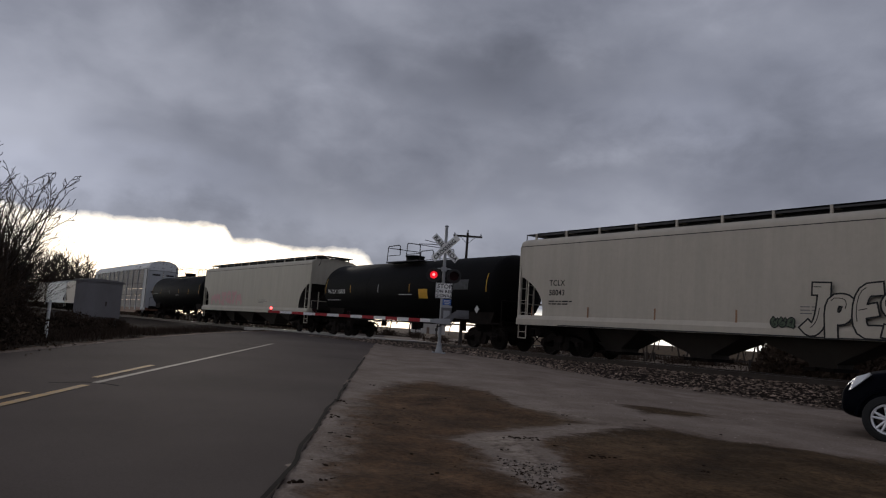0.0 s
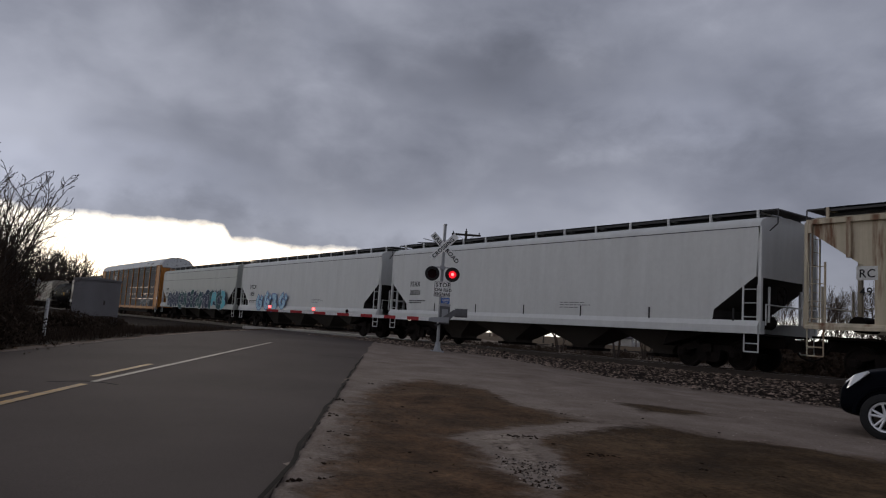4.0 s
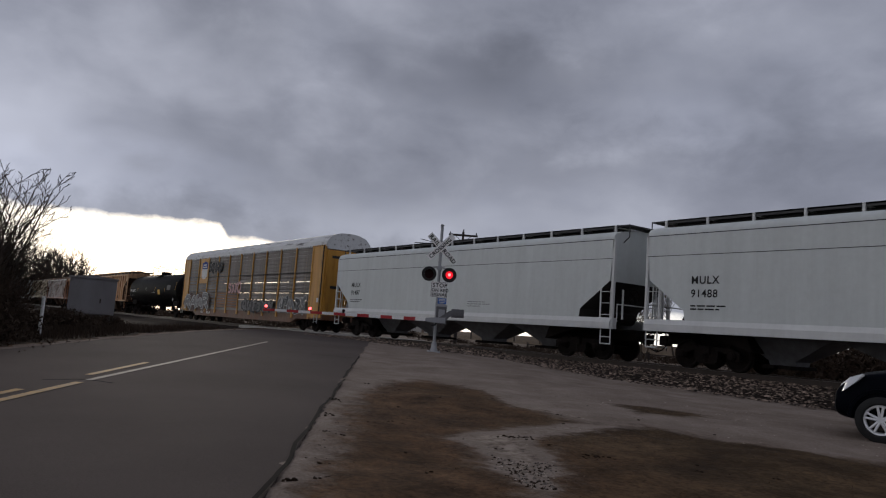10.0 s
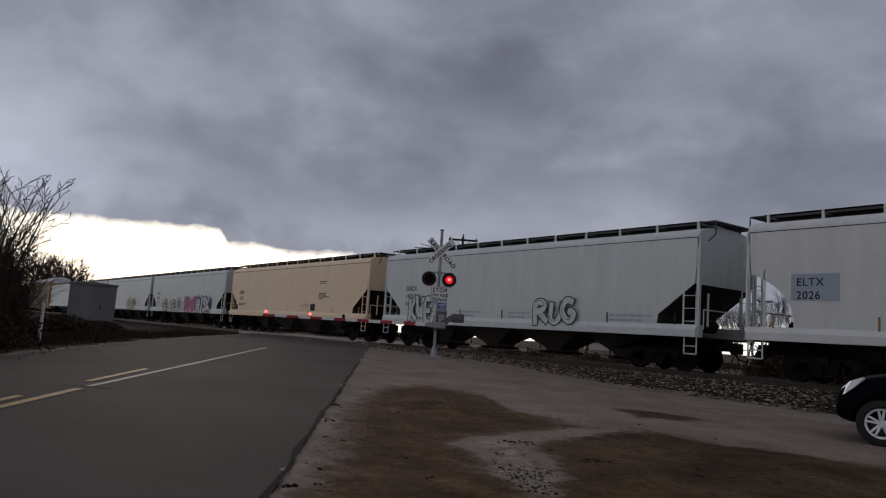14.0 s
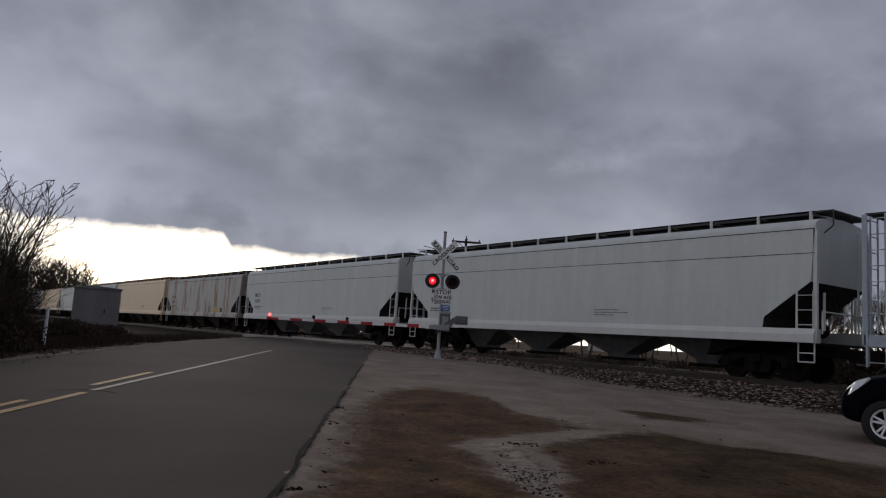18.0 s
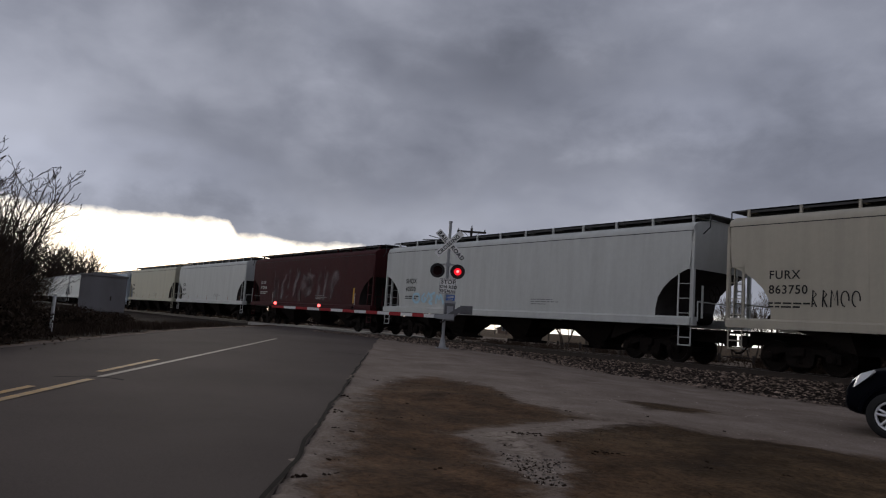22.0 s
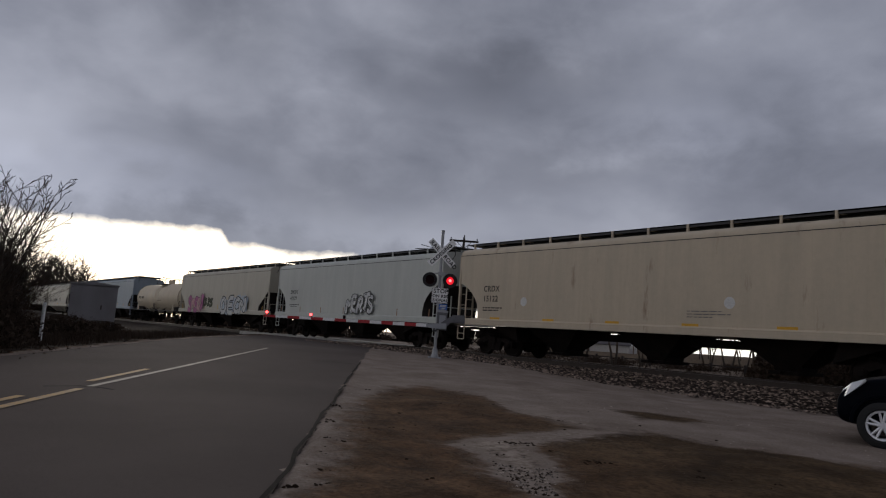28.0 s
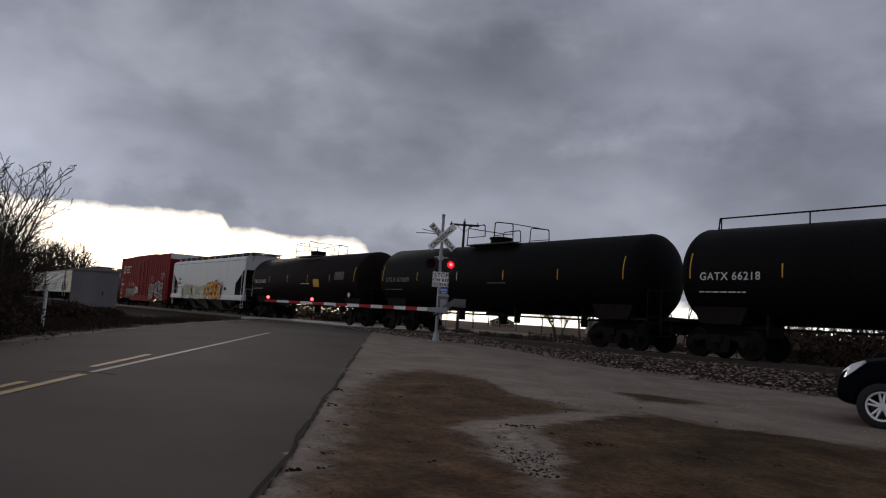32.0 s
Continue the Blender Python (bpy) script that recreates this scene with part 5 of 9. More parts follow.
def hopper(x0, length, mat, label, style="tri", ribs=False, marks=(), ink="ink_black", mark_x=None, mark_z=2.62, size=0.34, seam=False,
           trim=None, tabs=None, bays=4, bay_mat="bay_shade_grime", bay_half=1.0, neck=0.4, dark_bays=False, height=4.64, stripe=False, rib_mat=None, category="covered hopper"):
    """A covered hopper car whose front end stands at x0 at the start."""
    half = length / 2 - 0.42
    car = car_thing("hopper_car", x0 + length / 2, label, category)
    trim = trim or mat
    sill_z0, sill_z1 = (1.30 if ribs else 1.2 if dark_bays else 1.1), 1.46
    # body: the long side outline, lofted across the width under a cambered roof
    if style == "tri":
        o = [(0.12, 2.75), (0.3, 2.62), (1.45, 1.78), (1.5, sill_z1)]
    elif style == "round":
        o = [(0.12, 3.0)] + [(0.12 + 1.25 * math.sin(t), 3.0 - 0.55 * (1 - math.cos(t)) - 0.75 * t / 1.571) for t in (0.3, 0.6, 0.9, 1.2, 1.571)] + [(1.37, sill_z1)]
    elif ribs:
        o = [(0.12, 3.9), (1.72, 2.78), (1.72, sill_z1)]
    else:
        o = [(0.12, 3.35), (1.7, 2.3), (1.7, sill_z1)]
    top = height - 0.42
    under = [(-half + dx_, z) for dx_, z in o] + [(half - dx_, z) for dx_, z in reversed(o)]
    stations = [(-1.6, 0.0), (-1.585, 0.10), (-1.5, 0.2), (-1.25, 0.30), (-0.7, 0.38), (0, 0.42), (0.7, 0.38), (1.25, 0.30), (1.5, 0.2), (1.585, 0.10), (1.6, 0.0)]
    if ribs:
        stations = [(-1.52, 0.0), (-1.5, 0.06), (-1.0, 0.2), (0, 0.3), (1.0, 0.2), (1.5, 0.06), (1.52, 0.0)]
    bm = bmesh.new()
    prev = None
    for y, dz_ in stations:
        row = [bm.verts.new((-half, y, top + dz_))] + [bm.verts.new((px, y, pz)) for px, pz in under] + [bm.verts.new((half, y, top + dz_))]
        row = [row[0]] + row[1:]
        if prev is None:
            bm.faces.new(row)
        else:
            n = len(row)
            for i in range(n):
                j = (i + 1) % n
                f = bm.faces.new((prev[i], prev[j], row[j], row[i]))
                # under faces take a darker material, shade below the body put into colour
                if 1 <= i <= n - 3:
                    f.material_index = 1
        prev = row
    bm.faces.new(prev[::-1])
    part("body", bm, mat, car, "", 35).data.materials.append(M["bay_rust_shade" if ribs else "underbody_shade"])
    ys = -1.608 if not ribs else -1.524
    if ribs:
        nr = int((2 * half - 0.3) / 1.0)
        for i in range(nr + 1):
            x = -half + 0.1 + (2 * half - 0.2) * i / nr
            d = min(x + half, half - x)
            zb = sill_z1 if d > 1.7 else np.interp(d, [0.12, 1.7], [3.9, 2.78])
            for s in (-1, 1):
                bm = bmesh.new()
                y0, y1 = sorted((s * 1.52, s * 1.63))
                slab(bm, [(x - 0.055, zb), (x + 0.055, zb), (x + 0.055, top - 0.06), (x - 0.055, top - 0.06)], y0, y1)
                part("rib", bm, rib_mat or mat, car)
        for s in (-1, 1):
            bm = bmesh.new()
            quadbox(bm, -half, half, *sorted((s * 1.5, s * 1.62)), top - 0.08, top + 0.05)
            part("top_chord", bm, rib_mat or mat, car)
    if not ribs:
        bm = bmesh.new()
        for s in (-1, 1):
            quadbox(bm, -half + 0.02, half - 0.02, *sorted((s * 1.59, s * 1.603)), top - 0.03, top - 0.005)
        part("eave_seam", bm, "black_paint", car)
        for k in range(1, 5):
            x = -half + 2 * half * k / 5
            bm = bmesh.new()
            quadbox(bm, x - 0.012, x + 0.012, -1.6035, -1.59, sill_z1 + 0.1, top - 0.05)
            part("side_weld", bm, mat, car)
    if seam:
        bm = bmesh.new()
        for s in (-1, 1):
            quadbox(bm, -half + 0.02, half - 0.02, *sorted((s * 1.598, s * 1.606)), 3.525, 3.542)
        part("seam", bm, "ink_black", car, "dark weld seam along the side")
    # side sills with end steps
    for s in (-1, 1):
        bm = bmesh.new()
        slab_x(bm, [(s * y_, z_) for y_, z_ in ((1.3, sill_z0), (1.69 if not ribs else 1.64, sill_z0), (1.69 if not ribs else 1.64, sill_z0 + (0.22 if not ribs else 0.08)), (1.595 if not ribs else 1.51, sill_z1 + 0.02), (1.3, sill_z1 + 0.02))], -half, half)
        part("side_sill", bm, trim, car)
        if stripe:
            bm = bmesh.new()
            quadbox(bm, -half + 2.3, half - 2.3, *sorted((s * 1.69, s * 1.694)), sill_z0 + 0.005, sill_z0 + 0.045)
            part("stripe", bm, "black_paint", car)
    for s in (-1, 1):
        bm = bmesh.new()
        quadbox(bm, *sorted((s * (half + 0.05), s * (half - 3.3))), -0.28, 0.28, 0.72, 1.06)
        part("stub_sill", bm, "truck_iron", car, "dark stub sill")
    # discharge bays between the trucks
    three = ribs or dark_bays
    if three:
        bays = 3
        mids = [-half * 0.47, 0.0, half * 0.47]
        spans = [(c - 1.4, c + 1.4) for c in mids]
        cx_ = mids
    elif bays == 3:
        mids = [-half * 0.46, 0.0, half * 0.46]
        spans = [(c - half * 0.23, c + half * 0.23) for c in mids]
        cx_ = mids
    else:
        edges = [-half * 0.72, -half * 0.41, 0.0, half * 0.41, half * 0.72]
        spans = list(zip(edges, edges[1:]))
        cx_ = [-half * 0.585, -half * 0.205, half * 0.205, half * 0.585]
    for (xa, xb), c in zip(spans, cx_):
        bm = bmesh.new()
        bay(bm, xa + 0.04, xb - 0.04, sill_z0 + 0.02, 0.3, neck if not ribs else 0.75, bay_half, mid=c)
        # dark bay materials put the shade under the car into colour, besides grime
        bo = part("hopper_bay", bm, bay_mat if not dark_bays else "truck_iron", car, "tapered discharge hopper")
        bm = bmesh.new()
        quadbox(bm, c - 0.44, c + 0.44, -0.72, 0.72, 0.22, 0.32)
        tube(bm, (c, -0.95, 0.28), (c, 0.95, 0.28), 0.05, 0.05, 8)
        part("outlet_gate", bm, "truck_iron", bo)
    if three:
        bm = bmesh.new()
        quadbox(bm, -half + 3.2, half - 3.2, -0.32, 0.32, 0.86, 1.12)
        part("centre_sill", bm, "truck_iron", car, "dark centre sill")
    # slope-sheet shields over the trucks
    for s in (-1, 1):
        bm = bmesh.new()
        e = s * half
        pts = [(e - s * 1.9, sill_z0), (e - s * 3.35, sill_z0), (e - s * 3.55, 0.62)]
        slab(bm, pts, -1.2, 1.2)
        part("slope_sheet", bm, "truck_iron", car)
        # end frame: corner posts, bulkhead, platform
        for sy in (-1, 1):
            bm = bmesh.new()
            quadbox(bm, e - 0.05, e + 0.05, *sorted((sy * 1.5, sy * 1.6)), sill_z0, top - 0.02)
            part("corner_post", bm, trim, car)
            bm = bmesh.new()
            tube(bm, (e - s * 0.1, sy * 0.9, sill_z1), (e - s * 0.1, sy * 0.9, 2.5), 0.035, 0.035, 6)
            part("end_strut", bm, trim, car)
            # stirrup step
            bm = bmesh.new()
            xx = e - s * 0.25
            pipe(bm, [(xx - 0.22, sy * 1.57, sill_z0), (xx - 0.22, sy * 1.57, 0.58), (xx + 0.22, sy * 1.57, 0.58), (xx + 0.22, sy * 1.57, sill_z0)], 0.022, 6)
            pipe(bm, [(xx - 0.22, sy * 1.57, 0.82), (xx + 0.22, sy * 1.57, 0.82)], 0.018, 6)
            part("stirrup", bm, trim, car)
            lx = e - s * 0.28
            add_ladder(car, trim, lx, -1.57 if sy < 0 else 1.6, sill_z1, 2.5 if style == "tri" else 3.1, 0.46)
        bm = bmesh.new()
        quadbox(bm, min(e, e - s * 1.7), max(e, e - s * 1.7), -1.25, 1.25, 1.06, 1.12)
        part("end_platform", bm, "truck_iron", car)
        add_ladder(car, trim, e + s * 0.04, 0.95 * (1 if s > 0 else -1), sill_z1, top + 0.1, 0.42, 90 if s > 0 else -90)
        bm = bmesh.new()
        pipe(bm, [(e + s * 0.12, -1.45, 1.35), (e + s * 0.12, -1.45, 1.95), (e + s * 0.12, 1.45, 1.95), (e + s * 0.12, 1.45, 1.35)], 0.02, 6)
        part("handrail", bm, trim, car)
        bm = bmesh.new()
        tube(bm, (e - s * 0.85, -0.5, 1.5), (e - s * 0.85, 0.5, 1.5), 0.22, 0.22, 14)
        part("air_reservoir", bm, "truck_iron", car)
        add_truck(car, e - s * 1.95)
        add_coupler(car, half + 0.2, s)
    part("brake_wheel", shared("brake_wheel", brake_wheel_build, "truck_iron"), None, car, at=pose(half + 0.1, -0.55, 2.25))
    rz = height + (0.1 if not ribs else -0.02)
    roof_walk(car, half - 0.25, rz, trim)
    for s in (-1, 1):
        bm = bmesh.new()
        quadbox(bm, *sorted((s * (half - 0.3), s * (half + 0.25))), -1.12, 1.12, rz, rz + 0.04)
        pipe(bm, [(s * (half + 0.25), -1.1, rz), (s * (half + 0.25), -1.1, rz - 0.4), (s * half, -1.1, rz - 0.6)], 0.02, 5)
        part("end_walkway", bm, "grating", car)
    bm = bmesh.new()
    for s in (-1, 1):
        quadbox(bm, -half + 0.35, half - 0.35, *sorted((s * 0.3, s * 0.75)), height - 0.3, rz - 0.045)
    part("hatch_coaming", bm, "grating", car, "dark coaming along the roof")
    nh = 8
    for i in range(nh):
        part("roof_hatch", shared(("roof_hatch", mat.name), hatch_build, mat, 40), None, car, at=pose(-half + 1.6 + (2 * half - 3.2) * i / (nh - 1), 0, height - 0.06))
    # lettering
    mx = -half + (mark_x if mark_x is not None else (1.3 if dark_bays else 1.7))
    for k, tx in enumerate(marks):
        mark(car, tx, mx, mark_z - k * (size * 1.22), size, ink, ys - (0.08 if ribs else 0))
    if marks:
        bars(car, mx, mark_z - len(marks) * size * 1.15 + 0.12, (1.3, 1.0), ink, ys, seed=int(abs(x0)) + 1)
    if not ribs:
        bars(car, half * 0.2, 1.95, (1.2, 1.5, 0.9), "weight_grey" if ink == "ink_black" else ink, ys, 0.025, 0.09, seed=int(abs(x0)) + 5)
    if tabs:
        n = 7
        for i in range(n):
            x = -half + 0.8 + (2 * half - 1.6) * i / (n - 1)
            plate_on(car, x - 0.03, x + 0.03, 1.45, 1.82, tabs, ys, name="reflector_strip")
    return car, half, ys



def tank(x0, length, mat, label, marks=(), ink="ink_white", rad=1.52, cz=2.62, sign=True, dome="low", strips="ink_yellow", bands=False, category="tank car", rails=False, mark_z=None):
    half = length / 2 - 0.42
    car = car_thing("tank_car", x0 + length / 2, label, category)
    hb = half - (0.5 if bands else 0.36)
    dish = 0.32 if bands else 0.6
    prof = [(-hb + dish * (1 - math.cos(t)), rad * math.sin(t)) for t in [i * math.pi / 2 / 8 for i in range(9)]]
    prof += [(-a, r) for a, r in reversed(prof)]
    bm = bmesh.new()
    lathe(bm, (0, 0, cz), (1, 0, 0), prof, 40)
    part("tank", bm, mat, car, "", 40)
    bm = bmesh.new()
    for x in (-hb + 0.62, -hb * 0.33, hb * 0.33, hb - 0.62):
        lathe(bm, (x - 0.02, 0, cz), (1, 0, 0), [(0, rad), (0.01, rad + 0.008), (0.03, rad + 0.008), (0.04, rad)], 40)
    part("weld_rings", bm, mat, car, "", 40)
    for s in (-1, 1):
        e = s * half
        bm = bmesh.new()
        quadbox(bm, *sorted((e + s * 0.1, e - s * 3.2)), -0.3, 0.3, 0.72, 1.12)
        slab(bm, [(e - s * 1.2, 1.05), (e - s * 2.6, 1.05), (e - s * 2.9, 1.75), (e - s * 0.9, 1.75)], -1.1, 1.1)
        part("saddle", bm, "truck_iron", car, "black saddle and stub sill")
        bm = bmesh.new()
        quadbox(bm, *sorted((e, e - s * 0.75)), -1.45, 1.45, 1.05, 1.12)
        quadbox(bm, *sorted((e, e - s * 0.06)), -1.5, 1.5, 0.92, 1.2)
        part("end_platform", bm, "truck_iron", car)
        for sy in (-1, 1):
            bm = bmesh.new()
            pipe(bm, [(e - s * 0.05, sy * 1.5, 1.12), (e - s * 0.05, sy * 1.5, 2.05), (e - s * 0.05, sy * 0.6, 2.05)], 0.02, 6)
            pipe(bm, [(e - s * 0.5, sy * 1.55, 0.55), (e - s * 0.1, sy * 1.55, 0.55), (e - s * 0.1, sy * 1.55, 1.1)], 0.02, 6)
            pipe(bm, [(e - s * 0.5, sy * 1.55, 0.55), (e - s * 0.5, sy * 1.55, 1.1)], 0.02, 6)
            part("grab_iron", bm, "truck_iron", car)
        add_truck(car, e - s * 1.85)
        add_coupler(car, half + 0.2, s)
    # running pipe under the tank and outlet
    bm = bmesh.new()
    tube(bm, (-half + 2.5, -0.75, 0.98), (half - 2.5, -0.75, 0.98), 0.035, 0.035, 6)
    lathe(bm, (0, 0, 0.62), (0, 0, 1), [(0, 0.16), (0.3, 0.2), (0.55, 0.42), (0.6, 0.42)], 12)
    quadbox(bm, -0.6, 0.6, -0.5, 0.5, 1.02, 1.12)
    part("bottom_outlet", bm, "truck_iron", car, "outlet valve and brake pipe")
    for i in range(4):
        bm = bmesh.new()
        x = -half + 3.4 + (2 * half - 6.8) * i / 3
        quadbox(bm, x - 0.03, x + 0.03, -1.0, -0.7, 0.7, 1.35)
        part("pipe_hanger", bm, "truck_iron", car)
    # manway platform with railing
    top = cz + rad
    bm = bmesh.new()
    if dome == "low":
        lathe(bm, (-0.45, 0, top - 0.1), (0, 0, 1), [(0, 0.48), (0.30, 0.48), (0.34, 0.52), (0.40, 0.52), (0.44, 0.3), (0.46, 0)], 18)
    else:
        lathe(bm, (-0.2, 0, top - 0.1), (0, 0, 1), [(0, 0.28), (0.42, 0.28), (0.5, 0.2), (0.5, 0)], 14)
        lathe(bm, (0.45, 0, top - 0.1), (0, 0, 1), [(0, 0.14), (0.5, 0.14), (0.55, 0)], 10)
        lathe(bm, (-0.85, 0, top - 0.1), (0, 0, 1), [(0, 0.1), (0.3, 0.1), (0.34, 0.16), (0.4, 0.16), (0.4, 0)], 10)
    part("manway_dome", bm, mat, car, "valve housing on top", 40)
    for s in (-1, 1):
        bm = bmesh.new()
        quadbox(bm, *((-1.35, 1.35) if bands else (-1.55, 1.55)), *sorted((s * 0.55, s * 1.1)), top - 0.12, top - 0.07)
        part("platform_board", bm, "grating", car)
        bm = bmesh.new()
        y = s * 1.05
        z1, z0 = top + (0.52 if bands else 0.75), top - 0.1
        w_ = 1.35 if bands else 1.5
        pipe(bm, [(-w_ - 0.05, y, z0), (-w_, y, z1 - 0.06), (-w_ + 0.07, y, z1), (-0.42, y, z1 + 0.02), (-0.34, y, z1 - 0.05), (-0.3, y, top + 0.25)], 0.022, 6)
        pipe(bm, [(0.3, y, top + 0.1), (0.34, y, z1 + 0.02), (0.42, y, z1 + 0.08), (w_ - 0.05, y, z1 - 0.06), (w_, y, z1 - 0.14), (w_ + 0.04, y, z0)], 0.022, 6)
        pipe(bm, [(-w_, y, top + 0.25), (-0.32, y, top + 0.25)], 0.016, 6)
        pipe(bm, [(0.36, y, top + 0.25), (w_, y, top + 0.25)], 0.016, 6)
        part("safety_railing", bm, "truck_iron", car, "dark pipe railing")
    bm = bmesh.new()
    for s in ((-1.35, 1.35) if bands else (-1.5, 1.5)):
        pipe(bm, [(s, -1.05, top + (0.45 if bands else 0.68)), (s, 1.05, top + (0.45 if bands else 0.68))], 0.02, 6)
    part("railing_ends", bm, "truck_iron", car)
    ys = -(rad + 0.012)
    if rails:
        bm = bmesh.new()
        pipe(bm, [(-half + 1.4, -0.5, top - 0.15), (-half + 1.45, -0.5, top + 0.28), (half - 1.45, -0.5, top + 0.28), (half - 1.4, -0.5, top - 0.15)], 0.025, 6)
        for i in range(6):
            x = -half + 1.5 + (2 * half - 3.0) * i / 5
            tube(bm, (x, -0.5, top - 0.1), (x, -0.5, top + 0.28), 0.022, 0.022, 6)
        part("top_handrail", bm, "truck_iron", car)
    if bands:
        for x in (-0.45, 0.35):
            bm = bmesh.new()
            lathe(bm, (x - 0.06, 0, cz), (1, 0, 0), [(0, rad), (0, rad + 0.03), (0.12, rad + 0.03), (0.12, rad)], 40)
            part("band", bm, mat, car, "strap round the tank", 40)
        for e in (-1, 1):
            bm = bmesh.new()
            lathe(bm, (e * (hb - dish) - 0.03, 0, cz), (1, 0, 0), [(0, rad), (0, rad + 0.02), (0.06, rad + 0.02), (0.06, rad)], 40)
            part("head_ring", bm, "truck_iron", car, "dark ring at the tank head", 40)
            bm = bmesh.new()
            slab(bm, [(e * (hb - 1.6), 1.22), (e * (hb - 1.15), 1.22), (e * (hb - 1.25), 1.75), (e * (hb - 1.45), 1.75)], -1.5, -1.42)
            part("jacking_pad", bm, mat, car)
        bm = bmesh.new()
        quadbox(bm, -half + 0.3, half - 0.3, -1.62, -1.3, 1.17, 1.21)
        part("running_board", bm, "weight_grey", car, "narrow side running board")
        for k in range(7):
            bm = bmesh.new()
            x = -half + 1.0 + (2 * half - 2.0) * k / 6
            tube(bm, (x, -1.5, 1.17), (x + 0.25, -1.0, 1.5), 0.02, 0.02, 5)
            part("board_brace", bm, "truck_iron", car)
        add_ladder(car, "truck_iron", -0.05, -rad - 0.06, 0.75, 1.9, 0.42)
    # reflective strips and panels follow the curve of the shell
    def curved(x_a, x_b, za, zb, ink_, label_="", name_="reflector_strip"):
        bm_ = bmesh.new()
        n = 5
        rows = []
        for k in range(n + 1):
            z = za + (zb - za) * k / n
            yy = -math.sqrt(max(0.01, (rad + 0.008) ** 2 - (z - cz) ** 2))
            rows.append([bm_.verts.new((x_a, yy, z)), bm_.verts.new((x_b, yy, z))])
        for ra, rb in zip(rows, rows[1:]):
            bm_.faces.new((ra[0], ra[1], rb[1], rb[0]))
        part(name_, bm_, ink_, car, label_)
    if strips:
        for i in range(6):
            x = -hb + 0.75 + (2 * hb - 1.5) * i / 5
            long_ = i in (0, 5)
            curved(x - 0.022, x + 0.022, cz - 0.2, cz + (0.6 if long_ else 0.2), strips if i != 2 else "ink_white", "reflective strip")
    if sign:
        curved(hb * 0.28, hb * 0.28 + 0.75, cz - (0.78 if bands else 0.5), cz - (0.5 if bands else 0.05), "ink_yellow", "yellow placard panel", "marking")
        curved(hb * 0.62, hb * 0.62 + 1.1, cz - 0.1, cz + 0.35, "panel_dim", "faded data panel", "marking")
        bm = bmesh.new()
        c = (hb * (0.5 if bands else 0.82), cz - 0.95)
        stroke_pts = [(c[0] + 0.17 * math.cos(t), c[1] + 0.17 * math.sin(t)) for t in (0, 1.5708, 3.1416, 4.7124)]
        yy = -math.sqrt((rad + 0.05) ** 2 - 0.75 ** 2)
        bm.faces.new([bm.verts.new((px, yy - 0.12 * ((pz - c[1]) < -0.1) * 0, pz)) for px, pz in stroke_pts])
        part("placard", bm, "ink_white", car, "white diamond placard")
    mz = mark_z or cz - (0.12 if bands else 0.25)
    x = -hb + 1.1
    for k, tx in enumerate(marks):
        mark(car, tx, x, mz - 0.45 * k, 0.33, ink, ys + 0.0)
    bars(car, x, mz - 0.45 * len(marks) + 0.1, (1.6,), ink, ys + 0.01, 0.035, seed=3)
    bars(car, 0.6, cz - 0.3, (1.2,), ink, ys, 0.035, seed=8)
    return car, half, ys


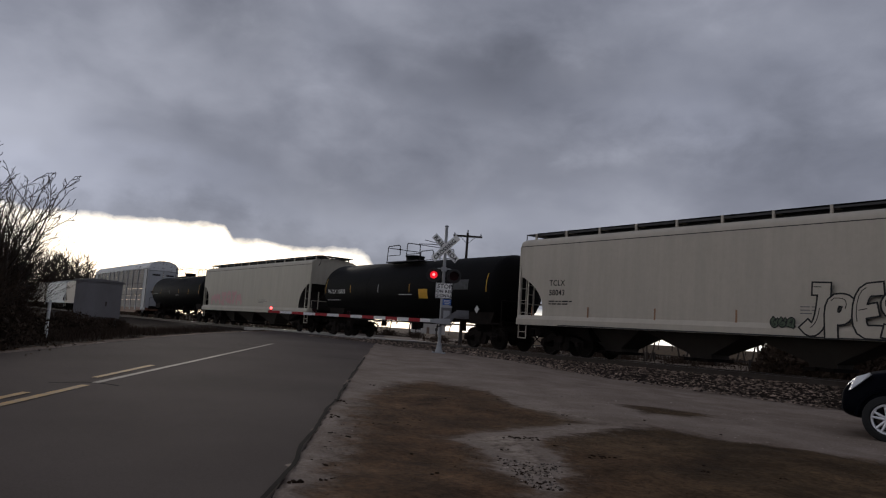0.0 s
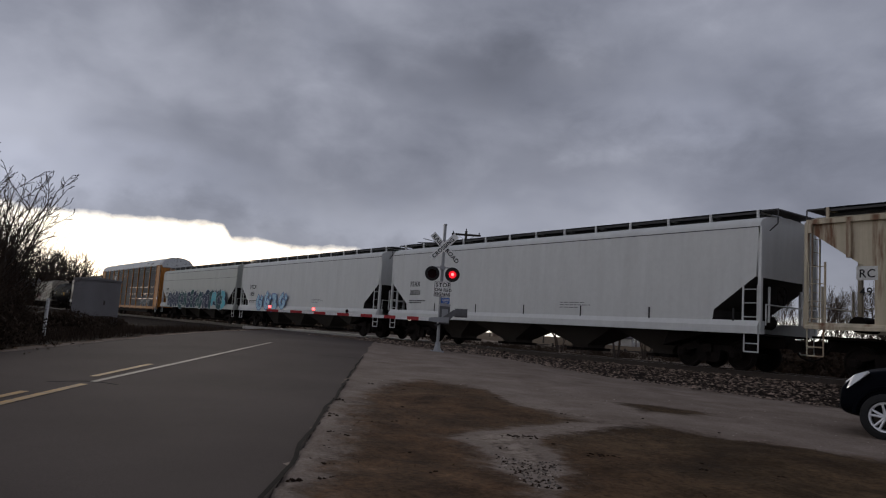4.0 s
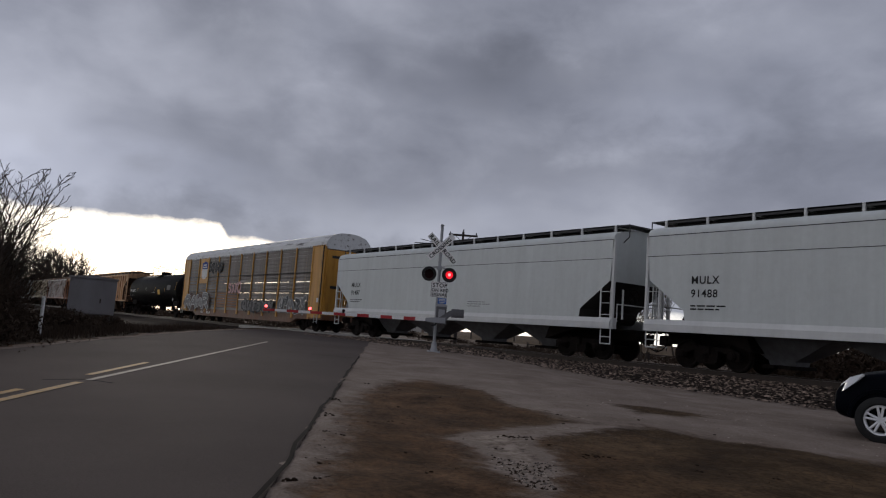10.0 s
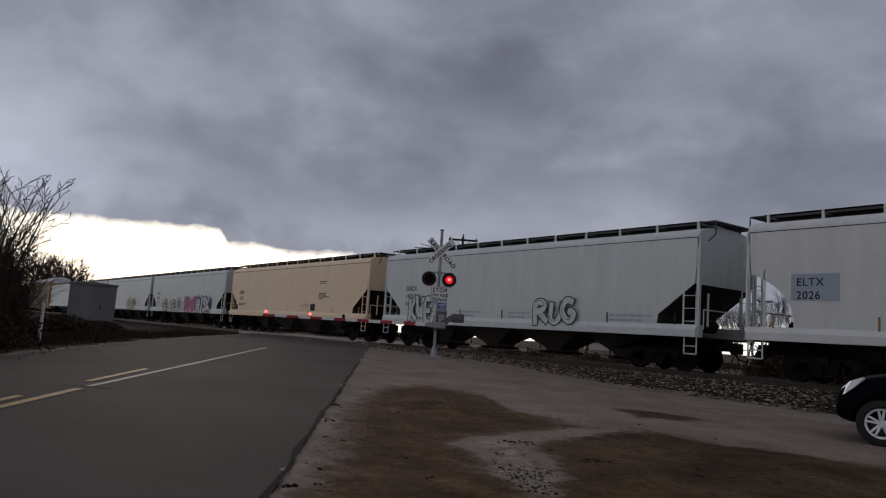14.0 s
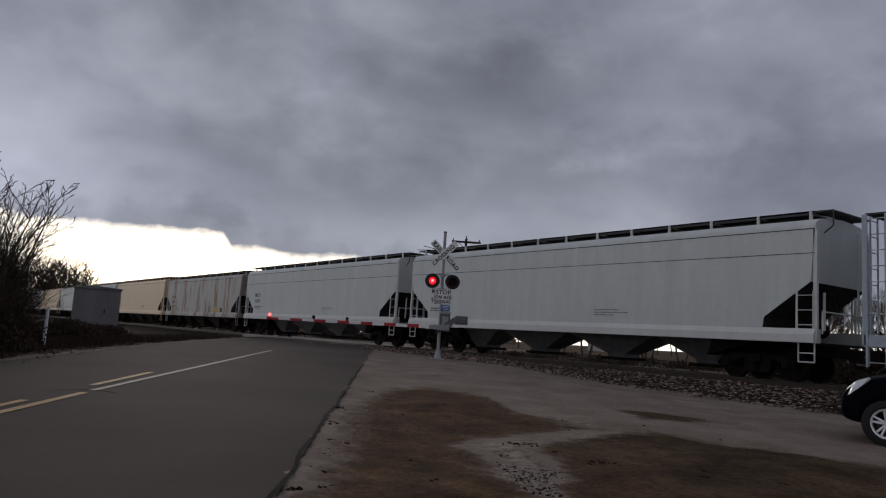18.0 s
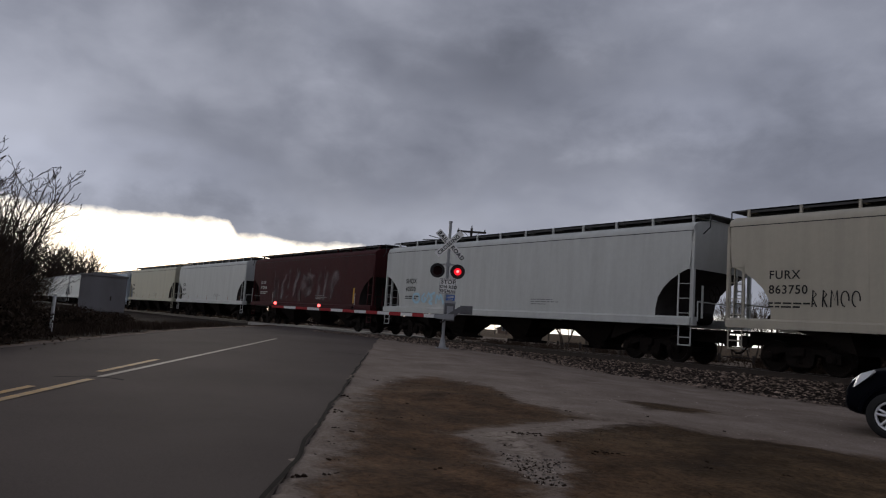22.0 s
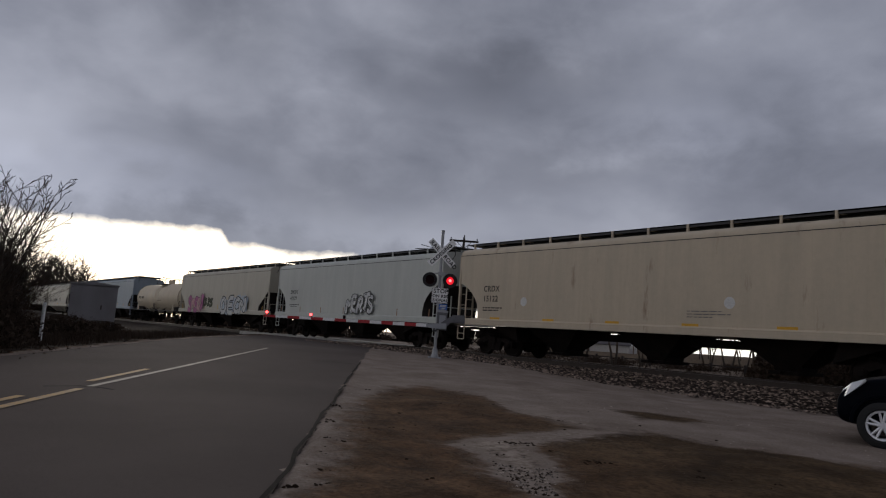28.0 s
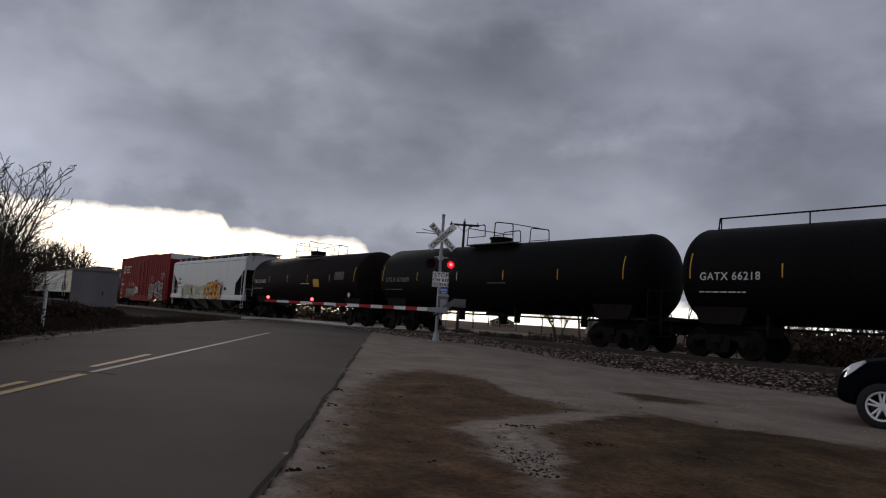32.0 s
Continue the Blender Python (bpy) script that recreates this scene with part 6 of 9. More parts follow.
def autorack(x0, length, post_mat, screen, roof, label, art=0, sky_gaps=True):
    half = length / 2 - 0.78
    car = car_thing("autorack_car", x0 + length / 2 - 0.2, label, "autorack")
    z0, z1 = 1.02, 5.15
    bm = bmesh.new()
    slab(bm, [(-half, 0.72), (-half, 1.02), (half, 1.02), (half, 0.72), (half - 3.4, 0.72), (half - 4.2, 0.45), (-half + 4.2, 0.45), (-half + 3.4, 0.72)], -1.48, 1.48)
    part("underframe", bm, M["rack_sill"] if art != 1 else "truck_iron", car, "rusty brown flat-car underframe" if art != 1 else "dark flat-car underframe")
    if art == 1:
        for s in (-1, 1):
            bm = bmesh.new()
            quadbox(bm, -half + 0.1, half - 0.1, *sorted((s * 1.482, s * 1.53)), 0.82, 1.04)
            part("side_sill", bm, post_mat, car, "orange painted side sill")
    # arched roof
    bm = bmesh.new()
    sec = [(-1.52, 5.08), (-1.52, 5.22), (-1.45, 5.45), (-1.15, 5.78), (-0.6, 5.96), (0, 6.0), (0.6, 5.96), (1.15, 5.78), (1.45, 5.45), (1.52, 5.22), (1.52, 5.08)]
    prev = None
    n = 24
    for i in range(n + 1):
        x = -half + 0.06 + (2 * half - 0.12) * i / n
        row = [bm.verts.new((x, y, z)) for y, z in sec]
        if prev:
            for k in range(len(row) - 1):
                bm.faces.new((prev[k], prev[k + 1], row[k + 1], row[k]))
        else:
            bm.faces.new(row)
        prev = row
    bm.faces.new(prev[::-1])
    part("roof", bm, roof, car, "weathered white arched roof", 25)
    bm = bmesh.new()
    i = 0
    x = -half + 0.4
    while x < half - 0.4:
        quadbox(bm, x, x + 0.07, -1.545, -1.522, 5.09, 5.15)
        x += 0.32
    part("roof_bolts", bm, "black_paint", car)
    # screens: bays between posts, each of corrugated planks
    nb = 10
    e0 = -half + 1.7
    bw = (2 * half - 3.4) / nb
    np_ = 17
    ph = (z1 - z0 - 0.12) / np_

    def edge_frame(bm):
        for xx_ in (0.08, bw - 0.10):
            quadbox(bm, xx_, xx_ + 0.02, -0.02, 0.0, z0 + 0.1, z1)
        quadbox(bm, 0.08, bw - 0.08, -0.03, 0.0, z1 - 0.03, z1)
        quadbox(bm, 0.02, bw - 0.02, -0.03, 0.0, z0 - 0.02, z0 + 0.11)

    def slat(g):
        def build(bm):
            zs = [0, ph * 0.25, ph * 0.6, ph - g]
            yo = [0.0, -0.011, -0.011, 0.0]
            rows = [[bm.verts.new((xx_, yo[j], zs[j])) for xx_ in (0.09, bw - 0.09)] for j in range(4)]
            for ra, rb in zip(rows, rows[1:]):
                bm.faces.new((ra[0], ra[1], rb[1], rb[0]))
        return build
    me = shared(("screen_panel", screen.name, round(bw, 3)), edge_frame, screen)
    wide = shared(("slat_spaced", screen.name, round(bw, 3)), slat(0.026), screen)
    tight = shared(("slat", screen.name, round(bw, 3)), slat(0.012), screen)
    for s in (-1, 1):
        for k in range(nb):
            xx = e0 + k * bw
            pn = part("screen_panel", me, None, car, "galvanized corrugated side screen", at=pose(xx, -1.47, 0) if s < 0 else pose(xx + bw, 1.47, 0, 0, 0, 180))
            for q in range(np_):
                lot = math.sin(k * 12.9 + q * 7.7 + length) * 43758.5
                lot -= math.floor(lot)
                if s > 0 and sky_gaps and q in (3, 6, 9):
                    continue
                part("slat", wide if sky_gaps and q in (2, 4, 5, 7, 8) and lot < 0.5 else tight, None, pn, at=pose(0, 0, z0 + 0.1 + q * ph))
        for k in range(nb + 1):
            bm = bmesh.new()
            xx = e0 + k * bw
            quadbox(bm, xx - 0.055, xx + 0.055, *sorted((s * 1.44, s * 1.56)), z0, z1 + 0.02)
            quadbox(bm, xx - 0.12, xx + 0.12, *sorted((s * 1.44, s * 1.54)), z0 - 0.28, z0 + 0.25)
            part("post", bm, post_mat, car, "painted steel side post")
        for z in (2.35, 3.55):
            bm = bmesh.new()
            tube(bm, (e0, s * 1.555, z), (half - 1.7, s * 1.555, z), 0.022, 0.022, 6)
            part("tie_rod", bm, "black_paint", car)
        # end side panels and end doors
        for e in (-1, 1):
            bm = bmesh.new()
            xa, xb = sorted((e * (half - 1.72), e * (half - 0.1)))
            quadbox(bm, xa, xb, *sorted((s * 1.42, s * 1.53)), z0 - 0.2, z1 + 0.02)
            pn = part("end_panel", bm, post_mat, car, "painted end panel")
            bm = bmesh.new()
            quadbox(bm, xa + 0.25, xb - 0.35, *sorted((s * 1.53, s * 1.545)), z0 + 0.1, z0 + 1.1)
            part("access_plate", bm, post_mat, pn)
            bm = bmesh.new()
            tube(bm, (e * (half - 0.28), s * 1.56, z0), (e * (half - 0.28), s * 1.56, z1), 0.03, 0.03, 6)
            for q in range(9):
                zz = z0 + 0.3 + q * 0.45
                quadbox(bm, e * (half - 0.28) - 0.05, e * (half - 0.28) + 0.05, *sorted((s * 1.53, s * 1.585)), zz, zz + 0.05)
            part("door_hinge", bm, "black_paint", car)
    for e in (-1, 1):
        bm = bmesh.new()
        xe = e * (half - 0.1)
        for sy in (-1, 1):
            quadbox(bm, *sorted((xe, xe + e * 0.09)), *sorted((sy * 0.03, sy * 1.42)), z0, z1 - 0.25)
        part("end_door", bm, post_mat, car, "tall folding end door")
        bm = bmesh.new()
        for y0_, y1_ in ((-1.45, -0.03), (0.03, 1.45)):
            zt = 5.35
            quadbox(bm, *sorted((xe + e * 0.02, xe + e * 0.10)), y0_, y1_, z1 - 0.2, zt)
        part("end_cap", bm, roof, car, "white end cap")
        bm = bmesh.new()
        for sy in (-1, 1):
            for zz in (2.6, 4.4):
                quadbox(bm, *sorted((xe + e * 0.09, xe + e * 0.11)), *sorted((sy * 0.3, sy * 1.1)), zz, zz + 0.16)
        part("door_vent", bm, "black_paint", car)
        add_truck(car, e * (half - 3.0))
        add_coupler(car, half + 0.2, e)
        add_ladder(car, "galvanized", e * (half - 0.6), -1.55, 0.5, 1.0, 0.4)
    if art == 2:
        mark(car, "EITX", -8.1, 0.63, 0.26, "ink_white", -1.484)
        mark(car, "851398", -6.7, 0.63, 0.26, "ink_white", -1.484)
    else:
        bars(car, -half + 3.2, 0.9, (1.6,), "ink_white", -1.484, 0.16, 0.2, seed=9)
    plate_on(car, half - 0.7, half - 0.45, 1.75, 2.0, "ink_white", -1.55, "round white notice")
    if art == 2:
        # maker's shield as a plain shape
        pl = plate_on(car, -8.95, -6.9, 3.05, 5.1, post_mat, -1.565, "painted logo panel")
        bm = bmesh.new()
        slab(bm, [(-8.5, 4.72), (-8.15, 4.78), (-7.82, 4.86), (-7.5, 4.78), (-7.15, 4.72), (-7.22, 4.22), (-8.43, 4.22)], -1.575, -1.5655)
        band = part("logo_band", bm, "spray_navy", pl)
        bm = bmesh.new()
        for z, a_, b_ in ((4.5, -8.2, -7.45), (4.31, -8.3, -7.35)):
            quadbox(bm, a_, b_, -1.58, -1.5755, z, z + 0.11)
        part("text_bar", bm, "ink_white", band)
        bm = bmesh.new()
        slab(bm, [(-8.43, 4.22), (-7.22, 4.22), (-7.15, 3.95), (-7.2, 3.62), (-7.45, 3.45), (-7.82, 3.38), (-8.2, 3.45), (-8.45, 3.62), (-8.5, 3.95)], -1.575, -1.5655)
        part("logo_shield", bm, "ink_white", pl)
        graffiti(car, -12.0, -6.1, 0.98, 2.2, ["weight_grey"], "spray_silver", 21, 4, -1.6, 0.07, word="RAWR", splash="name_dark", fat_=1.1, tight=1.3)
        graffiti(car, 7.2, 11.6, 0.95, 2.15, ["weight_grey", "panel_dim"], "spray_silver", 33, 5, -1.6, 0.04, tight=1.3)
        graffiti(car, -6.7, -3.8, 3.85, 4.75, ["ink_black"], "weight_grey", 37, 6, -1.6, 0.03, tight=1.3)
        graffiti(car, -1.9, 0.6, 2.2, 3.0, ["spray_faded"], "panel_dim", 38, 4, -1.6, 0.03, tight=1.3)
        graffiti(car, 1.2, 6.5, 1.0, 1.8, ["weight_grey"], "ink_black", 35, 6, -1.6, 0.06, splash="panel_dim", tight=1.3)
        for k in (3, 4):
            bm = bmesh.new()
            for q in range(6):
                quadbox(bm, e0 + k * bw + 0.1, e0 + (k + 1) * bw - 0.1, -1.53, -1.52, 1.2 + q * 0.2, 1.3 + q * 0.2)
            part("rust_streak", bm, M["rust_patch"], car, "rust-stained screen planks")
    elif art == 1:
        graffiti(car, half - 6.5, half - 3.0, 1.05, 2.0, [screen], "spray_silver", 14, 4, -1.6, 0.04)
        plate_on(car, -8.3, -5.5, 0.68, 1.12, "ink_black", -1.484, "black number panel")
        mark(car, "ETTX", -8.1, 0.79, 0.26, "ink_white", -1.489)
        mark(car, "852123", -7.0, 0.79, 0.26, "ink_white", -1.489)
        for k in range(5):
            plate_on(car, -7.5 + 0.06 * k, -6.3 + 0.5 * (k in (1, 3)), 4.42 - 0.11 * k, 4.46 - 0.11 * k, "spray_silver", -1.53, name="logo_line")
        bm = bmesh.new()
        slab(bm, [(-6.2, 3.92), (-5.75, 3.92), (-5.55, 4.42), (-6.0, 4.42)], -1.535, -1.53)
        part("logo_block", bm, "spray_silver", car)
        for z, x_b in ((3.62, -5.3), (3.38, -5.2)):
            plate_on(car, -7.3, x_b, z, z + 0.13, "spray_silver", -1.53, name="text_bar")
    return car


def centerflow(x0, length, mat, label, marks=()):
    """A hopper car with a rounded, tank-like body and slanting ends."""
    half = length / 2 - 0.42
    car = car_thing("hopper_car", x0 + length / 2, label, "covered hopper")
    sec = []
    for i in range(40):
        t = 6.28319 * i / 40
        c, s = math.cos(t), math.sin(t)
        w = 1.6 if s > -0.1 else 1.6 - 0.28 * ((-s - 0.1) / 0.9) ** 1.5
        sec.append((w * (abs(c) ** 0.62) * (1 if c > 0 else -1), 2.95 + (1.45 if s > 0 else 1.75) * (abs(s) ** 0.7) * (1 if s > 0 else -1)))
    bm = bmesh.new()
    prev = None
    for k in range(2):
        sg = -1 if k == 0 else 1
        row = [bm.verts.new((sg * (half - 0.9 - 1.55 * max(0.0, (4.3 - z) / 2.9)), y, z)) for y, z in sec]
        if prev:
            for i in range(40):
                j = (i + 1) % 40
                bm.faces.new((prev[i], prev[j], row[j], row[i]))
        bm.faces.new(row if k else row[::-1])
        prev = row
    part("body", bm, mat, car, "rounded welded body", 35)
    for s in (-1, 1):
        bm = bmesh.new()
        quadbox(bm, -half, half, *sorted((s * 1.2, s * 1.6)), 1.06, 1.36)
        part("side_sill", bm, mat, car)
        e = s * half
        for sy in (-1, 1):
            bm = bmesh.new()
            slab(bm, [(e - s * 2.6, 1.36), (e - s * 1.0, 1.36), (e - s * 1.0, 4.1), (e - s * 1.2, 4.1)], *sorted((sy * 1.5, sy * 1.57)))
            part("end_gusset", bm, mat, car)
            for xx in (0.0, 0.9):
                bm = bmesh.new()
                quadbox(bm, e - s * xx - 0.04, e - s * xx + 0.04, *sorted((sy * 1.5, sy * 1.6)), 1.1, 4.45)
                part("corner_post", bm, mat, car)
        bm = bmesh.new()
        quadbox(bm, *sorted((e, e - s * 1.9)), -1.3, 1.3, 1.06, 1.14)
        part("end_platform", bm, "truck_iron", car)
        bm = bmesh.new()
        quadbox(bm, *sorted((e - s * 0.92, e - s * 0.98)), -1.2, 1.2, 1.3, 3.0)
        part("end_bulkhead", bm, mat, car)
        add_ladder(car, mat, e + s * 0.03, 0.9 * s, 1.3, 4.5, 0.42, 90 * s)
        add_ladder(car, mat, e - s * 0.3, -1.58, 0.55, 4.45, 0.46)
        bm = bmesh.new()
        quadbox(bm, *sorted((e - s * 1.2, e + s * 0.15)), -1.15, 1.15, 4.52, 4.57)
        part("end_walkway", bm, "grating", car)
        add_truck(car, e - s * 1.95)
        add_coupler(car, half + 0.2, s)
    for s in (-1, 1):
        bm = bmesh.new()
        quadbox(bm, *sorted((s * (half + 0.05), s * (half - 3.3))), -0.28, 0.28, 0.72, 1.06)
        part("stub_sill", bm, "truck_iron", car)
    a, b = -half + 3.35, half - 3.35
    for i in range(4):
        bm = bmesh.new()
        bw = (b - a) / 4
        bay(bm, a + i * bw + 0.05, a + (i + 1) * bw - 0.05, 1.3, 0.32, 0.35, 1.2)
        part("hopper_bay", bm, "truck_iron", car, "dark discharge hopper")
    roof_walk(car, half - 0.5, 4.52, mat)
    plate_on(car, half - 4.3, half - 3.9, 1.75, 1.95, "ink_black", -1.45)
    mx = -half + 2.2
    for k, tx in enumerate(marks):
        mark(car, tx, mx, 2.75 - 0.46 * k, 0.36, "ink_black", -1.612)
    return car, half


def boxcar(x0, length, mat, label):
    half = length / 2 - 0.42
    car = car_thing("box_car", x0 + length / 2, label, "boxcar")
    bm = bmesh.new()
    quadbox(bm, -half, half, -1.55, 1.55, 1.05, 5.18)
    part("body", bm, mat, car)
    bm = bmesh.new()
    slab(bm, [(-half + 5.0, 5.18), (-half + 5.0, 5.30), (half - 5.0, 5.30), (half - 5.0, 5.18)], -1.62, 1.62)
    slab(bm, [(-half - 0.03, 5.15), (-half - 0.03, 5.22), (half + 0.03, 5.22), (half + 0.03, 5.15)], -1.58, 1.58)
    part("roof", bm, mat, car, "red ribbed roof")
    n = 24
    for s in (-1, 1):
        for i in range(n + 1):
            x = -half + 0.05 + (2 * half - 0.1) * i / n
            if abs(x) < 1.9:
                continue
            key = ("side_post", mat.name)
            part("side_post", shared(key, lambda b_: quadbox(b_, -0.05, 0.05, -0.025, 0.0, 1.1, 5.14), mat), None, car, at=pose(x, s * 1.55, 0, 0, 0, 0 if s < 0 else 180))
        bm = bmesh.new()
        quadbox(bm, -1.75, 1.75, *sorted((s * 1.55, s * 1.6)), 1.15, 4.75)
        d = part("sliding_door", bm, mat, car, "red plug door")
        bm = bmesh.new()
        for x in (-1.0, -0.5, 0.5, 1.0):
            tube(bm, (x, s * 1.63, 1.2), (x, s * 1.63, 4.7), 0.022, 0.022, 6)
        part("lock_rods", bm, mat, d)
        bm = bmesh.new()
        quadbox(bm, -half, half, *sorted((s * 1.4, s * 1.57)), 0.85, 1.1)
        slab(bm, [(-5, 0.85), (5, 0.85), (4.2, 0.6), (-4.2, 0.6)], *sorted((s * 1.4, s * 1.5)))
        part("side_sill", bm, mat, car)
    for s in (-1, 1):
        e = s * half
        add_truck(car, e - s * 2.1)
        add_coupler(car, half + 0.2, s)
        add_ladder(car, mat, e - s * 0.3, -1.58, 0.55, 3.0 if s > 0 else 1.9, 0.44)
        add_ladder(car, mat, e + s * 0.02, 1.1 * s, 1.2, 4.4, 0.44, 90 * s)
        bm = bmesh.new()
        for k in range(9):
            z = 1.4 + k * 0.38
            quadbox(bm, *sorted((e, e + s * 0.05)), -1.4, 1.4, z, z + 0.14)
        part("end_corrugations", bm, mat, car)
        bm = bmesh.new()
        quadbox(bm, *sorted((e + s * 0.02, e + s * 0.08)), -1.56, 1.56, 4.72, 5.16)
        part("end_top_panel", bm, "ink_white", car, "white panel across the top of the end")
    y = -1.58
    # round emblem and railway name as plain bars
    bm = bmesh.new()
    lathe(bm, (-half + 1.75, y - 0.001, 3.95), (0, -1, 0), [(0, 0), (0, 0.46), (0.004, 0.46), (0.004, 0.33), (0.003, 0.33), (0.003, 0)], 28)
    part("emblem", bm, "ink_white", car, "round pale railway emblem")
    bm = bmesh.new()
    lathe(bm, (-half + 1.75, y - 0.006, 3.95), (0, -1, 0), [(0, 0), (0, 0.34), (0.004, 0.34), (0.004, 0)], 28)
    part("emblem_centre", bm, "dark_outline", car)
    bars(car, -half + 2.6, 4.3, (2.0, 1.35, 1.6), "spray_tan", y, 0.14, 0.3, seed=2)
    mark(car, "CP", -half + 0.8, 2.68, 0.36, "ink_white", y, 0.2)
    mark(car, "220 587", -half + 0.7, 2.2, 0.36, "ink_white", y, 0.2)
    bars(car, -half + 0.7, 1.85, (0.5, 0.4, 0.5), "ink_white", y, 0.05, 0.12, seed=4)
    plate_on(car, -half + 0.7, -half + 1.25, 1.2, 1.42, "ink_yellow", y)
    graffiti(car, -6.4, -2.4, 0.98, 1.95, ["spray_green"], "dark_outline", 61, 5, y - 0.03, 0.03, tight=1.4)
    tag_scrawl(car, -6.2, -2.5, 1.1, 1.9, "spray_silver", 5, 9, y - 0.05, 0.022)
    tag_scrawl(car, -5.3, -2.4, 2.15, 2.55, "spray_silver", 8, 4, y - 0.05, 0.03)
    graffiti(car, -2.4, -1.0, 1.2, 2.1, ["spray_silver"], "ink_black", 63, 3, y - 0.05, 0.03, tight=1.4, fat_=0.8)
    graffiti(car, 3.2, 8.2, 0.9, 2.35, ["name_dark"], "ink_white", 66, 4, y - 0.06, 0.05, word="SMOE", tight=1.35, fat_=1.1)
    tag_scrawl(car, 7.0, 8.3, 2.7, 3.4, "spray_silver", 12, 5, y - 0.03, 0.025)
    tag_scrawl(car, 3.4, 4.6, 2.5, 3.1, "spray_silver", 19, 3, y - 0.03, 0.025)
    return car

# ---- the train, from its head to its tail ----
P = {
    "cream": paint("paint_cream", (0.43, 0.395, 0.32)),
    "stone_grey": paint("paint_stone_grey", (0.46, 0.415, 0.345)),
    "white": paint("paint_white", (0.60, 0.61, 0.60), dirt=0.35),
    "cool_white": paint("paint_cool_white", (0.565, 0.597, 0.588), dirt=0.38),
    "weathered": paint("paint_weathered", (0.52, 0.535, 0.52), dirt=0.45, runs=0.12),
    "blue_grey": paint("paint_blue_grey", (0.37, 0.42, 0.48), dirt=0.3),
    "slate": paint("paint_slate", (0.25, 0.295, 0.335), dirt=0.45),
    "tan": paint("paint_tan", (0.78, 0.60, 0.41), dirt=0.25),
    "olive": paint("paint_olive", (0.44, 0.42, 0.32)),
    "old_tan": paint("paint_old_tan", (0.50, 0.42, 0.31), 0.1),
    "maroon": material("paint_maroon", (0.060, 0.0135, 0.0155), 0.7, spec=0.12, second=(0.038, 0.011, 0.012), amount=0.8, scale=0.9, stretch=(1.4, 1.4, 0.3), grain=0.06, grain_scale=7, bump=0.02, bump_scale=2),
    "ribbed_cream": paint("paint_ribbed_cream", (0.56, 0.49, 0.36), 0.36, runs=0.4, rust_scale=1.1, streak=(2.4, 2.4, 0.3)),
    "ribbed_white": paint("paint_ribbed_white", (0.56, 0.55, 0.52), 0.67, rust=(0.44, 0.13, 0.03), rust_scale=1.9, streak=(2.6, 2.6, 0.24), runs=0.4),
    "ribbed_rust": paint("paint_ribbed_rust", (0.36, 0.155, 0.055), 0.6, dirt=0.9, rust=(0.25, 0.058, 0.012), rust_scale=1.0, streak=(2.6, 2.6, 0.16), runs=0.7),
    "rib_pale": paint("paint_rib_pale", (0.60, 0.59, 0.56), 0.35, rust=(0.07, 0.05, 0.04), rust_scale=2.6),
    "rib_buff": paint("paint_rib_buff", (0.38, 0.185, 0.08), 0.3, rust=(0.36, 0.15, 0.05), rust_scale=1.6),
    "pale_green": paint("paint_pale_green", (0.46, 0.475, 0.44), dirt=0.4),
    "ribbed_tan": paint("paint_ribbed_tan", (0.60, 0.36, 0.19), 0.34, dirt=0.5, rust=(0.25, 0.10, 0.04), rust_scale=1.2, streak=(2.4, 2.4, 0.25), runs=0.4),
    "rusty_grey": paint("paint_rusty_grey", (0.43, 0.43, 0.41), 0.42, rust=(0.30, 0.14, 0.07), rust_scale=0.9),
    "tank_black": material("tank_black", (0.0035, 0.0035, 0.004), 0.6, spec=0.05, second=(0.006, 0.0058, 0.0058), amount=0.8, scale=0.9, stretch=(1, 1, 0.4), grain=0.1, bump=0.04, bump_scale=5),
    "tank_brown": material("tank_brown", (0.0075, 0.0045, 0.0045), 0.65, spec=0.05, second=(0.012, 0.0075, 0.007), amount=0.8, scale=0.9, stretch=(1, 1, 0.4), grain=0.1, bump=0.04, bump_scale=5),
    "tank_blue": paint("tank_blue", (0.085, 0.14, 0.19), rough=0.4),
    "tank_tan": paint("tank_tan", (0.56, 0.47, 0.34)),
    "box_red": material("box_red", (0.23, 0.010, 0.012), 0.65, spec=0.06, second=(0.10, 0.006, 0.008), amount=0.8, scale=0.9, stretch=(1.4, 1.4, 0.3), grain=0.06, grain_scale=7, bump=0.02, bump_scale=2),
    "rack_yellow": paint("rack_yellow", (0.53, 0.26, 0.035), 0.12, rough=0.5, dirt=0.6, runs=0.35),
    "rack_orange": paint("rack_orange", (0.50, 0.195, 0.024), 0.16, rough=0.5, dirt=0.7, runs=0.4),
    "rack_roof": paint("rack_roof", (0.62, 0.63, 0.63), 0.22, rust=(0.09, 0.075, 0.065), rust_scale=1.8, streak=(0.5, 2.5, 2.5)),
    "rack_pale": paint("rack_pale", (0.42, 0.43, 0.44)),
}
M["rack_sill"] = paint("rack_sill", (0.13, 0.062, 0.038), 0.35)
M["panel_dim"] = material("panel_dim", (0.055, 0.06, 0.065), 0.6, second=(0.02, 0.02, 0.022), amount=1.0, scale=6)
M["rust_patch"] = material("rust_patch", (0.30, 0.17, 0.10), 0.8, second=(0.2, 0.1, 0.06), scale=3)
SCREEN_DARK = material("screen_dark", (0.052, 0.050, 0.051), 0.6, 0.2, second=(0.034, 0.032, 0.033), scale=1.2, stretch=(1, 1, 0.5), grain=0.12)
